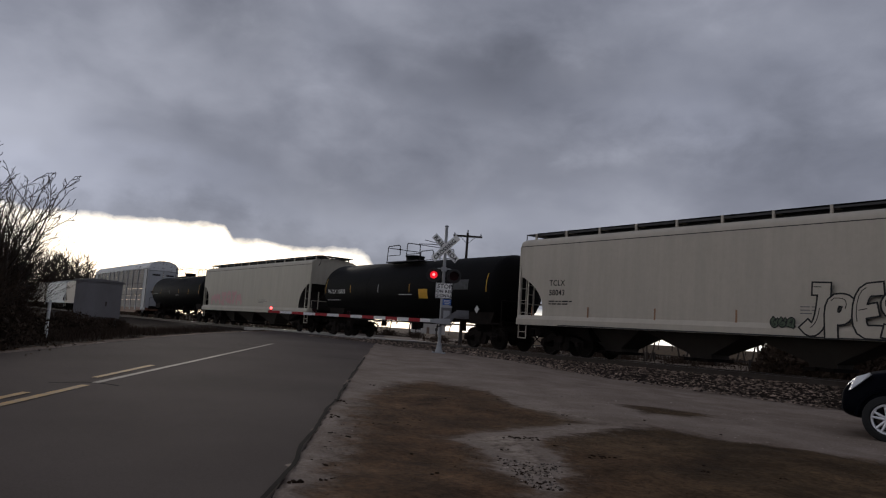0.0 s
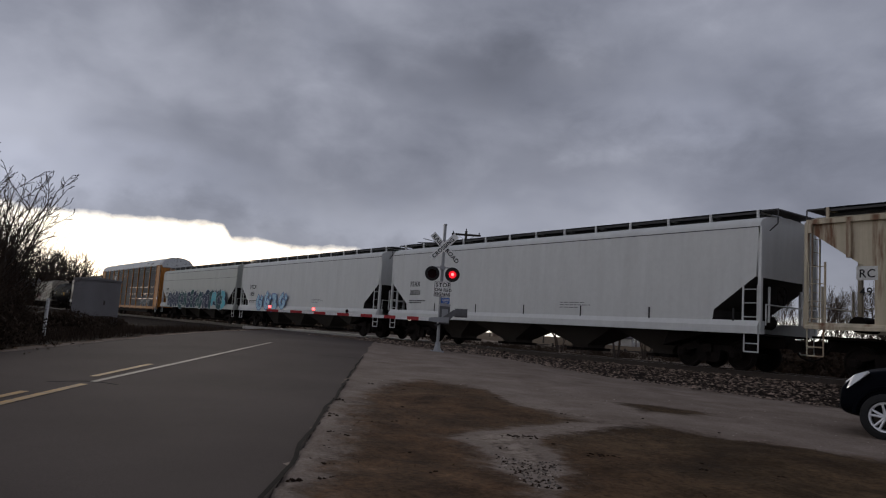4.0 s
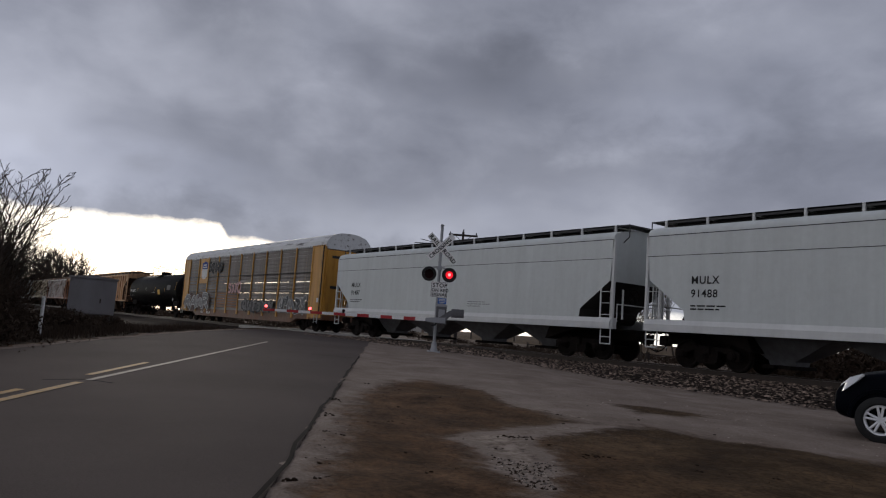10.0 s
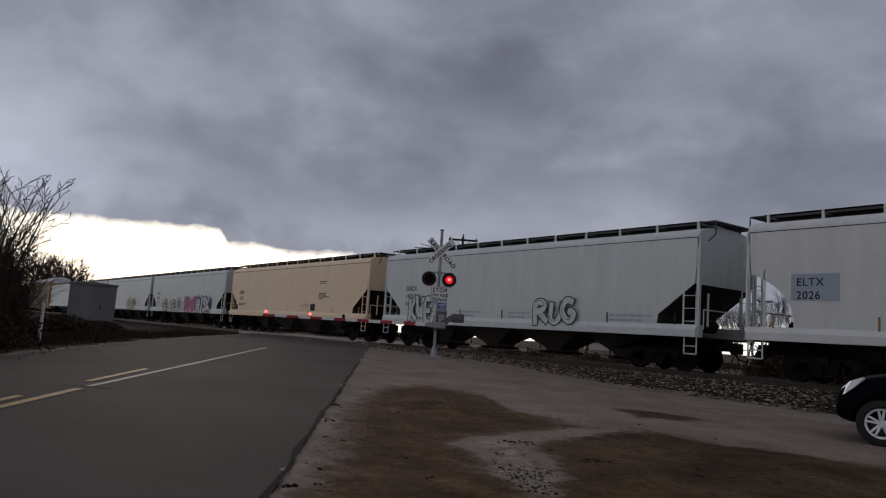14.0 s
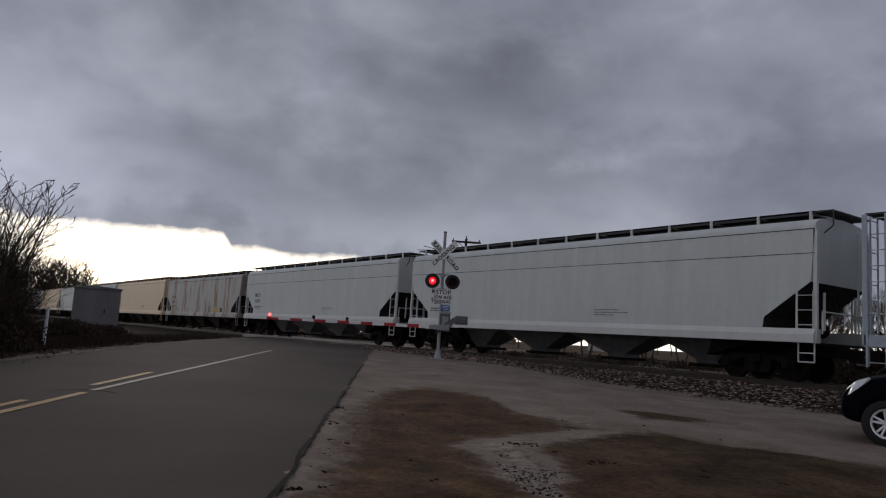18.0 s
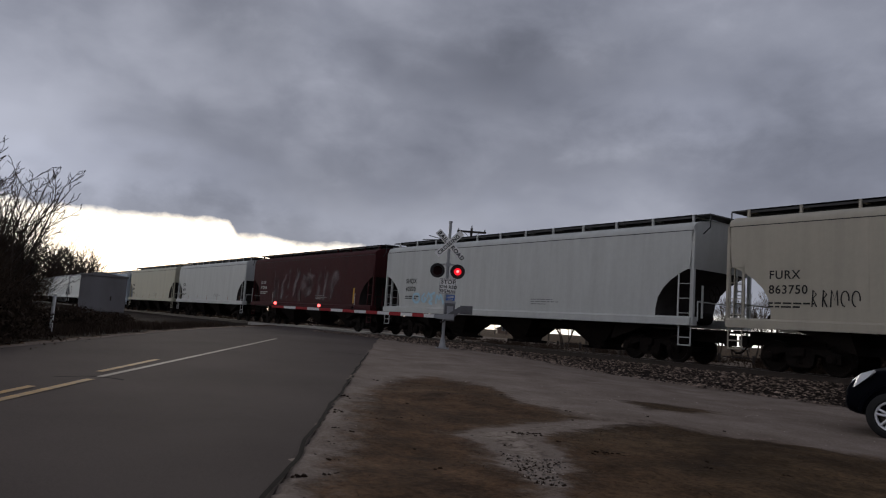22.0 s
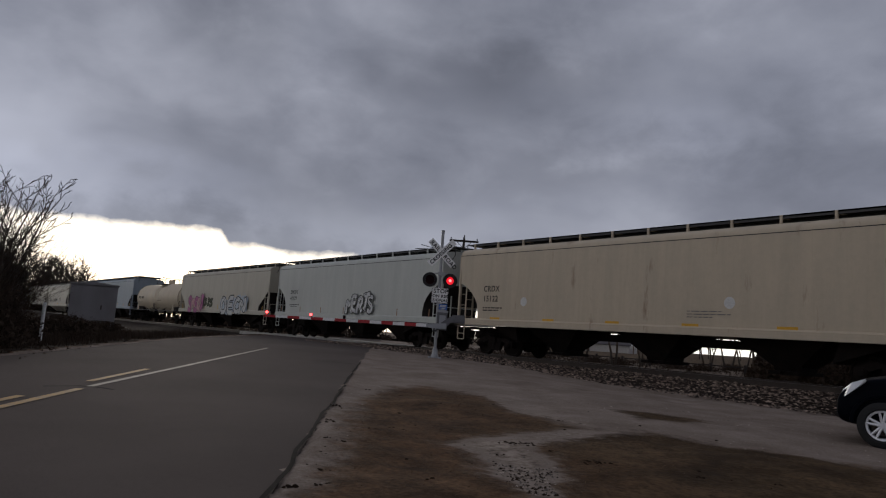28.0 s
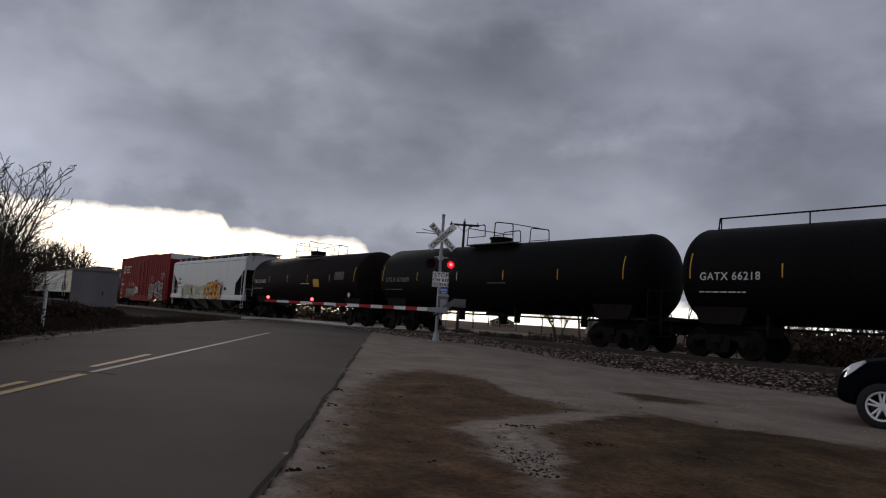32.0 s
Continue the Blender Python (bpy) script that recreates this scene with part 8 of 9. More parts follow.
def bare_tree(x, y, h, seed, label, lean=(0, 0), depth=5, stems=1, spread=0.75, r=0.11, group="bare trees", out=2, mat="bark", least=0.0, up=1.0):
    rng = random.Random(seed)
    t = thing("bare_tree", pose(x, y, level(x, y)), label, "tree", group)
    for s in range(stems):
        bm = bmesh.new()
        a = 6.28 * s / stems + 0.5
        off = Vector((math.cos(a), math.sin(a), 0)) * (0.18 * (stems > 1))
        base = Vector((0, 0, -0.15)) + off
        d = Vector((lean[0] + off.x * 1.2, lean[1] + off.y * 1.2, 1)).normalized()
        tube(bm, base, base + d * h * 0.2, r * 1.25, r, 10)
        part("trunk", bm, mat, t, "", 40)
        bm = bmesh.new()
        branch(bm, base + d * h * 0.2, d, h * 0.28, r, depth, rng, spread, up, out, least)
        part("crown", bm, "twig" if r < 0.12 else mat, t, "bare winter branches")
    return t


def scrub(x, y, h, seed, n=70, wide=1.6, name="shrub", label="leafless dark brown scrub bush", group="scrub bushes"):
    rng = random.Random(seed)
    t = thing(name, pose(x, y, level(x, y)), label, "bush", group)
    bm = bmesh.new()
    for i in range(n):
        a, rr = rng.uniform(0, 6.28), wide * 0.35 * rng.random() ** 0.5
        p = Vector((rr * math.cos(a), rr * math.sin(a), -0.1))
        d = Vector((math.cos(a) * rng.uniform(0.1, 0.8), math.sin(a) * rng.uniform(0.1, 0.8), 1)).normalized()
        branch(bm, p, d, h * rng.uniform(0.35, 0.62), 0.012, 2, rng, 0.8, 0.6, 2)
    part("crown", bm, "brush", t)
    vs, fs = [], []
    for i in range(n * 75):
        c = Vector((rng.gauss(0, wide * 0.42), rng.gauss(0, wide * 0.42), 0))
        c.z = h * rng.random() ** 1.4 * max(0.12, 1 - (c.xy.length / (wide * 1.3)) ** 2)
        s = rng.uniform(0.03, 0.085)
        b = len(vs)
        for k in range(3):
            vs.append(tuple(c + Vector((rng.uniform(-1, 1), rng.uniform(-1, 1), rng.uniform(-1, 1))) * s))
        fs.append((b, b + 1, b + 2))
    me = bpy.data.meshes.new("dry_leaves")
    me.from_pydata(vs, [], fs)
    me.materials.append(M["brush"])
    part("dry_leaves", me, None, t, "withered leaves")
    return t


def bearing_place(yaw_deg, dist):
    return -math.sin(radians(yaw_deg)) * dist, math.cos(radians(yaw_deg)) * dist


def build_relay():
    x, y = bearing_place(79.2, 38.0)
    z = level(x, y) - 0.05
    t = thing("relay_house", pose(x, y, z, 0, 0, 79.0), "silver-grey metal signal relay house beside the track", "relay house")
    bm = bmesh.new()
    quadbox(bm, -0.98, 0.98, -0.9, 0.9, 0.15, 2.2)
    part("body", bm, "relay_grey", t)
    bm = bmesh.new()
    slab(bm, [(-1.04, 2.2), (1.04, 2.2), (1.04, 2.25), (0, 2.34), (-1.04, 2.25)], -0.96, 0.96)
    part("roof", bm, "relay_grey", t)
    bm = bmesh.new()
    quadbox(bm, -0.45, 0.45, -0.925, -0.9, 0.3, 2.05)
    d = part("door", bm, "relay_grey", t)
    bm = bmesh.new()
    quadbox(bm, 0.32, 0.38, -0.955, -0.925, 1.1, 1.3)
    part("handle", bm, "steel", d)
    for sx in (-0.85, 0.85):
        bm = bmesh.new()
        quadbox(bm, sx - 0.1, sx + 0.1, -0.85, 0.85, -0.25, 0.15)
        part("footing", bm, "concrete", t)
    x, y = bearing_place(82.2, 23.0)
    bm = bmesh.new()
    tube(bm, (0, 0, -0.1), (0.05, 0, 1.15), 0.045, 0.045, 8)
    p = solid("marker_post", bm, "white_paint", "slim white marker post in the grass", "post", at=pose(x, y, level(x, y)))


build_relay()

def sprig(bm, p, d, length, r, order, rng, least=0.007):
    """A nearly straight shoot that bends upwards and sends out shorter shoots along its upper part."""
    n = 7 if order == 0 else (4 if order == 1 else 3)
    q = p
    side = rng.choice((-1, 1))
    for i in range(n):
        d = (d + Vector((rng.uniform(-1, 1) * 0.07, rng.uniform(-1, 1) * 0.07, 0.035))).normalized()
        e = q + d * (length / n)
        ra, rb = r * (1 - 0.8 * i / n), r * (1 - 0.8 * (i + 1) / n)
        tube(bm, q, e, max(ra, least), max(rb, least * 0.9), 6 if order == 0 else 3, False)
        if order < 3 and i >= (2 if order == 0 else 0):
            for _ in range(2 if order == 0 else 1):
                a = d.orthogonal().normalized()
                a.rotate(Matrix.Rotation(rng.uniform(0, 6.28), 3, d))
                a.y += 0.35 * side
                side = -side
                nd = (d + a * rng.uniform(0.5, 0.95)).normalized()
                sprig(bm, e, nd, length * (0.34 - 0.16 * i / n) * rng.uniform(0.7, 1.15), rb * 0.62, order + 1, rng, least)
        q = e


def verge_tree(stems, ds, seed, r=0.06, least=0.009, label="bare multi-stemmed tree leaning over the verge", group="verge trees"):
    """A clump of leaning stems: bearing of the foot, sideways lean and height of each."""
    rng = random.Random(seed)
    bx, by = bearing_place(stems[0][0], ds)
    t = thing("bare_tree", pose(bx, by, level(bx, by)), label, "tree", group)
    for yw, lean, h in stems:
        fx_, fy_ = bearing_place(yw, ds + rng.uniform(-0.8, 0.8))
        foot = Vector((fx_ - bx, fy_ - by, -0.1))
        d = Vector((rng.uniform(-0.3, 0.3), lean, h)).normalized()
        bm = bmesh.new()
        sprig(bm, foot, d, math.hypot(lean, h) * 0.97, r, 0, rng, least)
        part("stem", bm, "bark", t, "bare stem with upright twigs")
    return t


verge_tree(((86.2, 1.45, 4.55), (86.5, 1.15, 4.45), (86.3, 0.75, 4.1), (86.9, 0.9, 4.35), (86.0, 0.9, 3.3)), 23.0, 11)
verge_tree(((87.4, 0.6, 4.5), (87.8, 0.35, 4.6), (88.2, 0.75, 4.3), (87.0, 0.3, 3.4)), 22.0, 23)
verge_tree(((89.2, 0.6, 4.6), (90.0, 0.2, 4.7), (85.7, 0.5, 2.9), (85.2, 0.35, 2.5)), 21.5, 41)
verge_tree(((86.7, 1.3, 4.3), (87.2, 1.0, 4.2), (87.5, 1.2, 3.9), (86.4, 1.2, 3.6), (88.4, 0.9, 4.4)), 24.0, 57)
bush_rng = random.Random(5)
for k, (yw, h) in enumerate(((86.6, 3.0), (85.8, 2.7), (87.6, 3.2), (85.1, 2.3), (88.8, 3.3), (86.2, 2.4))):
    verge_tree([(yw + bush_rng.uniform(-0.9, 0.9), bush_rng.uniform(-0.5, 1.1), h * bush_rng.uniform(0.6, 1.0)) for _ in range(15)], 22.5 + k * 0.5, 300 + k, 0.022, 0.006, "leafless bush with dense fine twigs", "verge trees")
for k, (yw, ds, h, wide) in enumerate(((87.0, 23.0, 2.7, 1.4), (88.5, 21.0, 3.2, 1.6), (91.0, 19.5, 3.0, 1.8), (86.2, 26.0, 2.0, 1.2), (93.5, 18.0, 3.0, 1.8), (83.4, 31.0, 0.7, 1.5), (87.0, 27.0, 2.6, 1.8),
                                       (90.0, 25.0, 2.8, 1.9), (80.9, 31.0, 0.8, 1.5), (78.6, 33.0, 0.6, 1.4), (86.2, 21.5, 1.2, 1.3), (84.0, 27.5, 0.7, 1.4), (86.6, 19.0, 1.7, 1.6), (89.5, 17.5, 2.0, 1.7), (87.6, 24.5, 3.3, 1.1), (89.2, 23.0, 3.6, 1.3), (85.8, 24.0, 2.9, 0.7), (84.9, 25.0, 2.2, 0.5))):
    bx, by = bearing_place(yw, ds)
    scrub(bx, by, h, 50 + k, 60, wide)
sky_rng = random.Random(70)
for k in range(6):
    yw = 80.3 + 0.52 * k
    verge_tree([(yw + sky_rng.uniform(-0.4, 0.4), sky_rng.uniform(-2.5, 2.5), sky_rng.uniform(0.75, 1.0) * (9.0, 11.5, 13.0, 13.6, 14.5, 14.5)[k]) for _ in range(13)],
               (TRACK_Y + 8) / math.cos(radians(yw)), 170 + k, 0.12, 0.045, "distant clump of bare stems beyond the track", "skyline trees")


def utility_pole(x, y, h, label, arm=2.4):
    t = thing("utility_pole", pose(x, y, level(x, y), 0, 0, CAM_YAW + 3), label, "utility pole", "utility poles")
    bm = bmesh.new()
    tube(bm, (0, 0, -0.5), (0.1, 0, h), 0.15, 0.10, 10)
    part("pole", bm, "pole_wood", t, "weathered wooden pole", 50)
    bm = bmesh.new()
    quadbox(bm, -arm / 2 + 0.1, arm / 2 + 0.1, -0.18, -0.08, h - 0.40, h - 0.24)
    part("crossarm", bm, "pole_wood", t)
    for s in (-1, 1):
        bm = bmesh.new()
        tube(bm, (0.1 + s * 0.65, -0.13, h - 0.36), (0.1, -0.11, h - 0.95), 0.022, 0.022, 5)
        part("brace", bm, "pole_wood", t)
    for dx_ in (-arm / 2 + 0.12, 0.0, arm / 2 - 0.12):
        bm = bmesh.new()
        lathe(bm, (0.1 + dx_, -0.13, h - 0.26 + (0.26 if dx_ == 0 else 0)), (0, 0, 1), [(0, 0.03), (0.06, 0.03), (0.08, 0.06), (0.12, 0.06), (0.14, 0.035), (0.2, 0.035), (0.2, 0)], 8)
        part("insulator", bm, "black_paint", t)
    return t


def at_bearing(yaw_deg, depth):
    d = depth / math.cos(radians(yaw_deg - CAM_YAW))
    return bearing_place(yaw_deg, d)


px_, py_ = at_bearing(52.45, 60.0)
utility_pole(px_, py_, 9.3, "wooden utility pole with a crossarm beyond the track")
px_, py_ = at_bearing(30.0, 95.0)
utility_pole(px_, py_, 8.6, "wooden utility pole beyond the track")


# ---- beyond the track: houses, fence, trees ----
def house(yaw_deg, dist, w, d, h, rise, wall, label, turn=0.0):
    x, y = bearing_place(yaw_deg, dist)
    t = thing("house", pose(x, y, level(x, y), 0, 0, yaw_deg + turn), label, "house", "houses beyond the track")
    bm = bmesh.new()
    quadbox(bm, -w / 2, w / 2, -d / 2, d / 2, -0.3, h)
    slab(bm, [(-w / 2, h), (w / 2, h), (0, h + rise)], -d / 2, d / 2)
    part("wall", bm, wall, t, "lap-sided wall")
    bm = bmesh.new()
    for s in (-1, 1):
        pts = [(0, h + rise), (s * (w / 2 + 0.4), h - 0.4 * rise / (w / 2)), (s * (w / 2 + 0.4), h - 0.4 * rise / (w / 2) + 0.15), (0, h + rise + 0.18)]
        slab(bm, pts, -d / 2 - 0.3, d / 2 + 0.3)
    part("roof", bm, "shingle", t, "dark shingle roof")
    for wx in (-w / 4, w / 4):
        bm = bmesh.new()
        quadbox(bm, wx - 0.55, wx + 0.55, -d / 2 - 0.05, -d / 2 - 0.01, 0.95, 2.15)
        wn_ = part("window", bm, "white_paint", t)
        bm = bmesh.new()
        quadbox(bm, wx - 0.46, wx + 0.46, -d / 2 - 0.06, -d / 2 - 0.05, 1.03, 2.07)
        part("pane", bm, "window_glass", wn_)
    bm = bmesh.new()
    quadbox(bm, -0.45, 0.45, -d / 2 - 0.06, -d / 2 - 0.01, 0.0, 2.05)
    part("door", bm, "siding_brown", t)
    return t


house(40.6, 200, 7, 12, 2.1, 1.8, "siding", "white gabled farmhouse with a dark roof", 72)
house(28.0, 260, 14, 8, 1.6, 1.0, "siding_brown", "long low brown house with a dark roof", -4)
house(49.0, 260, 8, 7, 1.8, 1.6, "siding_brown", "small brown shed with a dark roof", 5)
house(55.0, 240, 11, 8, 2.8, 2.0, "siding", "low pale farmhouse beyond the crossing", 0)

rng = random.Random(77)
protos = []
for k in range(34):
    yw = 18 + 46 * k / 33 + rng.uniform(-0.6, 0.6)
    ds = rng.uniform(120, 230)
    bx, by = bearing_place(yw, ds)
    if k < 5:
        made = bare_tree(bx, by, rng.uniform(5, 8.0), 200 + k, "bare winter tree in the yard beyond the track", (0, 0), 4, 1, 0.8, 0.12, "trees beyond the track", 2)
        protos.append(made)
    else:
        copy_thing(protos[k % 5], pose(bx, by, level(bx, by), 0, 0, rng.uniform(0, 360)))
grove = []
for k in range(22):
    yw = 16.5 + 15.5 * k / 15 if k < 16 else 33.6 + 2.2 * (k - 16)
    yw += rng.uniform(-0.5, 0.5)
    bx, by = bearing_place(yw, rng.uniform(46, 66))
    if k < 4:
        grove.append(bare_tree(bx, by, (5.4, 4.2, 6.4, 3.4)[k], 260 + k, "slender bare tree in a thicket beyond the track", (0, 0), 4, (2, 3, 2, 3)[k], 0.7, 0.07, "trees beyond the track", 2, "bark", 0.008))
    else:
        copy_thing(grove[(k * 3 + k // 5) % 4], pose(bx, by, level(bx, by), 0, 0, rng.uniform(0, 360)))
for k in range(22):
    bx, by = bearing_place(20 + 42 * k / 21, 60 + rng.uniform(-8, 8))
    if k == 0:
        bush = scrub(bx, by, 0.5, 300, 25, 1.4, "shrub", "low leafless scrub beyond the track", "low scrub")
    else:
        copy_thing(bush, pose(bx, by, level(bx, by), 0, 0, rng.uniform(0, 360)))
wood_line = thing("fence", pose(0, 0, 0), "low weathered wooden fence beyond the track", "fence")
for i in range(24):
    x, y = -46 + 2.4 * i, TRACK_Y + 22 + 0.15 * i
    bm = bmesh.new()
    quadbox(bm, x - 0.06, x + 0.06, y - 0.06, y + 0.06, level(x, y) - 0.2, level(x, y) + 0.6)
    part("post", bm, "pole_wood", wood_line)
    if i < 23:
        bm = bmesh.new()
        slab(bm, [(x, level(x, y) + 0.4), (x + 2.4, level(x + 2.4, y) + 0.4), (x + 2.4, level(x + 2.4, y) + 0.47), (x, level(x, y) + 0.47)], y - 0.1, y - 0.06)
        part("rail_board", bm, "pole_wood", wood_line)


# ---- the dark thicket along the far side of the line ----
def thicket():
    rng = random.Random(31)
    vs, fs = [], []
    for i in range(42000):
        x = -52 - 330 * rng.random() ** 1.3
        y = TRACK_Y + 7.5 + rng.gauss(0, 1.6) + 0.02 * abs(x)
        h = 2.0 * (0.65 + 0.35 * noise.noise((x * 0.12, 0, 0)))
        z = level(x, y) + h * rng.random()
        s = rng.uniform(0.06, 0.22)
        b = len(vs)
        for k in range(3):
            vs.append((x + rng.uniform(-1, 1) * s, y + rng.uniform(-1, 1) * s, z + rng.uniform(-1, 1) * s))
        fs.append((b, b + 1, b + 2))
    for i in range(30000):
        x = -60 + 80 * rng.random()
        y = TRACK_Y + 5.5 + 34 * rng.random() ** 1.6
        lump = noise.noise((x * 0.35, y * 0.35, 6))
        if abs(x * RIGHT[0] + y * RIGHT[1] - CENTRE) < 5.5 or lump < -0.1:
            continue
        z = level(x, y) + (0.1 + 0.3 * max(0, lump)) * rng.random()
        s = rng.uniform(0.03, 0.12)
        b = len(vs)
        for k in range(3):
            vs.append((x + rng.uniform(-1, 1) * s, y + rng.uniform(-1, 1) * s, z + rng.uniform(-1, 1) * s))
        fs.append((b, b + 1, b + 2))
    for i in range(26000):
        yw, ds = 12.0 + 19.2 * rng.random(), 37 + rng.gauss(0, 1.6)
        x, y = bearing_place(yw, ds)
        h = (1.55 + 0.5 * noise.noise((x * 0.5, y * 0.5, 3))) * smooth((31.4 - yw) / 1.6)
        z = level(x, y) + h * rng.random() ** 0.8
        s = rng.uniform(0.05, 0.17)
        b = len(vs)
        for k in range(3):
            vs.append((x + rng.uniform(-1, 1) * s, y + rng.uniform(-1, 1) * s, z + rng.uniform(-1, 1) * s))
        fs.append((b, b + 1, b + 2))
    me = bpy.data.meshes.new("thicket")
    me.from_pydata(vs, [], fs)
    me.materials.append(M["brush"])
    tagged(new("thicket", me), "dark leafless thicket along the railway", "undergrowth", kind="stuff")
    # tall dead weeds on the verge
    vs, fs = [], []
    for i in range(15000):
        a, r = rng.uniform(9, 36), EDGE_L - 0.25 - 6.5 * rng.random() ** 1.2
        x, y = plan(a, r)
        z = level(x, y)
        h = rng.uniform(0.08, 0.38) * smooth((EDGE_L - r) / 1.5 + 0.15)
        an, w = rng.uniform(0, 6.28), rng.uniform(0.006, 0.018)
        b = len(vs)
        vs += [(x - w * math.cos(an), y - w * math.sin(an), z - 0.02), (x + w * math.cos(an), y + w * math.sin(an), z - 0.02), (x + rng.uniform(-0.5, 0.5) * h, y + rng.uniform(-0.5, 0.5) * h, z + h)]
        fs.append((b, b + 1, b + 2))
    me = bpy.data.meshes.new("weeds")
    me.from_pydata(vs, [], fs)
    me.materials.append(M["brush"])
    tagged(new("weeds", me), "dark dead weeds on the road verge", "grass", kind="stuff")


thicket()


# ---- the parked car ----
def wheel_parts(car, x, y, sg, r=0.33):
    """A wheel at x, y whose outer face looks along sg * y."""
    bm = bmesh.new()
    ax = (0, sg, 0)
    lathe(bm, (x, y, r), ax, [(-0.1, 0.22), (-0.1, r - 0.02), (-0.08, r), (0.08, r), (0.105, r - 0.03), (0.11, r - 0.09), (0.09, 0.215), (0.06, 0.21)], 36)
    w = part("tyre", bm, "tyre", car, "black tyre", 40)
    bm = bmesh.new()
    lathe(bm, (x, y, r), ax, [(0.04, 0.18), (0.095, 0.19), (0.10, 0.215), (0.085, 0.22), (0.03, 0.215)], 36)
    lathe(bm, (x, y, r), ax, [(0.05, 0.06), (0.085, 0.055), (0.09, 0)], 16)
    for k in range(5):
        for off in (-0.13, 0.13):
            a = 6.28319 * k / 5 + 0.3
            p0 = Vector((x + 0.04 * math.cos(a + off * 2), y + sg * 0.075, r + 0.04 * math.sin(a + off * 2)))
            p1 = Vector((x + 0.195 * math.cos(a + off * 1.5), y + sg * 0.085, r + 0.195 * math.sin(a + off * 1.5)))
            tube(bm, p0, p1, 0.021, 0.018, 6)
    part("alloy_rim", bm, "alloy", w, "silver split-spoke alloy rim", 40)
    bm = bmesh.new()
    lathe(bm, (x, y, r), ax, [(0.0, 0.0), (0.0, 0.15), (0.02, 0.15), (0.02, 0)], 20)
    part("brake_disc", bm, "steel", w)


def build_car():
    # local x forward, near side at -y after the turn
    wx, wy = plan(10.3, 7.2)
    head = 201.0
    t = thing("parked_car", pose(wx, wy, level(wx, wy) - 0.01, 0, 0, head) @ pose(-1.35, -0.86, 0), "black compact crossover car parked on the gravel", "car")
    sides = [(-2.15, 0.35, 0.78, 0.95), (-1.9, 0.28, 1.0, 1.45), (-1.3, 0.25, 1.05, 1.62), (-0.4, 0.25, 1.02, 1.66), (0.3, 0.25, 1.0, 1.6), (0.85, 0.25, 0.98, 1.2), (1.2, 0.25, 0.97, 1.04), (1.5, 0.25, 0.95, 1.0), (1.76, 0.26, 0.87, 0.91), (1.91, 0.30, 0.72, 0.75), (1.97, 0.36, 0.60, 0.62)]
    bm = bmesh.new()
    prev = None
    for x, zb, zbelt, ztop in sides:
        nose = smooth((x - 1.2) / 0.8)
        wb = 0.90 - 0.14 * nose - 0.1 * smooth((-x - 1.7) / 0.5)
        roofw = 0.62 if ztop > zbelt + 0.2 else wb * 0.86
        half_ = [(wb * 0.94, zb), (wb, zb + 0.16), (wb + 0.01, (zb + zbelt) / 2 + 0.05), (wb - 0.02, zbelt), (roofw + 0.06, zbelt + (ztop - zbelt) * 0.75), (roofw * 0.8, ztop), (0, ztop + 0.025)]
        row = [bm.verts.new((x, y, z)) for y, z in half_] + [bm.verts.new((x, -y, z)) for y, z in reversed(half_[:-1])]
        if prev:
            n = len(row)
            for i in range(n):
                j = (i + 1) % n
                bm.faces.new((prev[i], prev[j], row[j], row[i]))
        else:
            bm.faces.new(row)
        prev = row
    bm.faces.new(prev[::-1])
    body = part("body", bm, "car_paint", t, "glossy black bodywork", 60)
    sub = body.modifiers.new("round", "SUBSURF")
    sub.levels = sub.render_levels = 2
    for sx in (-1.32, 1.35):
        for sy in (-1, 1):
            bm = bmesh.new()
            rows = []
            for rr, yy in ((0.375, 0.84), (0.38, 0.90), (0.425, 0.905), (0.43, 0.84)):
                rows.append([bm.verts.new((sx + rr * math.cos(radians(a)), sy * yy, 0.345 + rr * math.sin(radians(a)))) for a in range(0, 181, 15)])
            for ra, rb in zip(rows, rows[1:]):
                for i in range(len(ra) - 1):
                    bm.faces.new((ra[i], ra[i + 1], rb[i + 1], rb[i]))
            part("wheel_arch", bm, "car_paint", t, "black wheel-arch lip", 40)
            wheel_parts(t, sx, sy * 0.83, sy)
    for sy in (-1, 1):
        bm = bmesh.new()
        for hx, hy, hz in ((1.92, 0.60, 0.69), (1.87, 0.66, 0.80), (1.75, 0.78, 0.91), (1.57, 0.885, 0.98), (1.55, 0.885, 0.955), (1.68, 0.875, 0.84), (1.83, 0.81, 0.71), (1.90, 0.70, 0.67), (1.7, 0.5, 0.75), (1.6, 0.6, 0.88)):
            bm.verts.new((hx, sy * hy, hz))
        bmesh.ops.convex_hull(bm, input=bm.verts)
        part("headlight", bm, "headlamp", t, "clear swept-back headlight")
        bm = bmesh.new()
        slab(bm, [(0.95, 1.03), (0.2, 1.52), (-0.3, 1.54), (-0.3, 1.05)], *sorted((sy * 0.70, sy * 0.86)))
        part("side_window", bm, "car_glass", t)
        bm = bmesh.new()
        quadbox(bm, 0.62, 0.82, *sorted((sy * 0.88, sy * 1.06)), 1.02, 1.16)
        part("door_mirror", bm, "car_paint", t)
        bm = bmesh.new()
        lathe(bm, (1.84, sy * 0.66, 0.45), (1, 0, 0), [(0, 0.05), (0.06, 0.05), (0.08, 0)], 12)
        part("fog_lamp", bm, "headlamp", t)
    bm = bmesh.new()
    slab(bm, [(1.1, 1.06), (0.5, 1.50), (0.42, 1.48), (1.0, 1.03)], -0.62, 0.62)
    part("windscreen", bm, "car_glass", t)
    bm = bmesh.new()
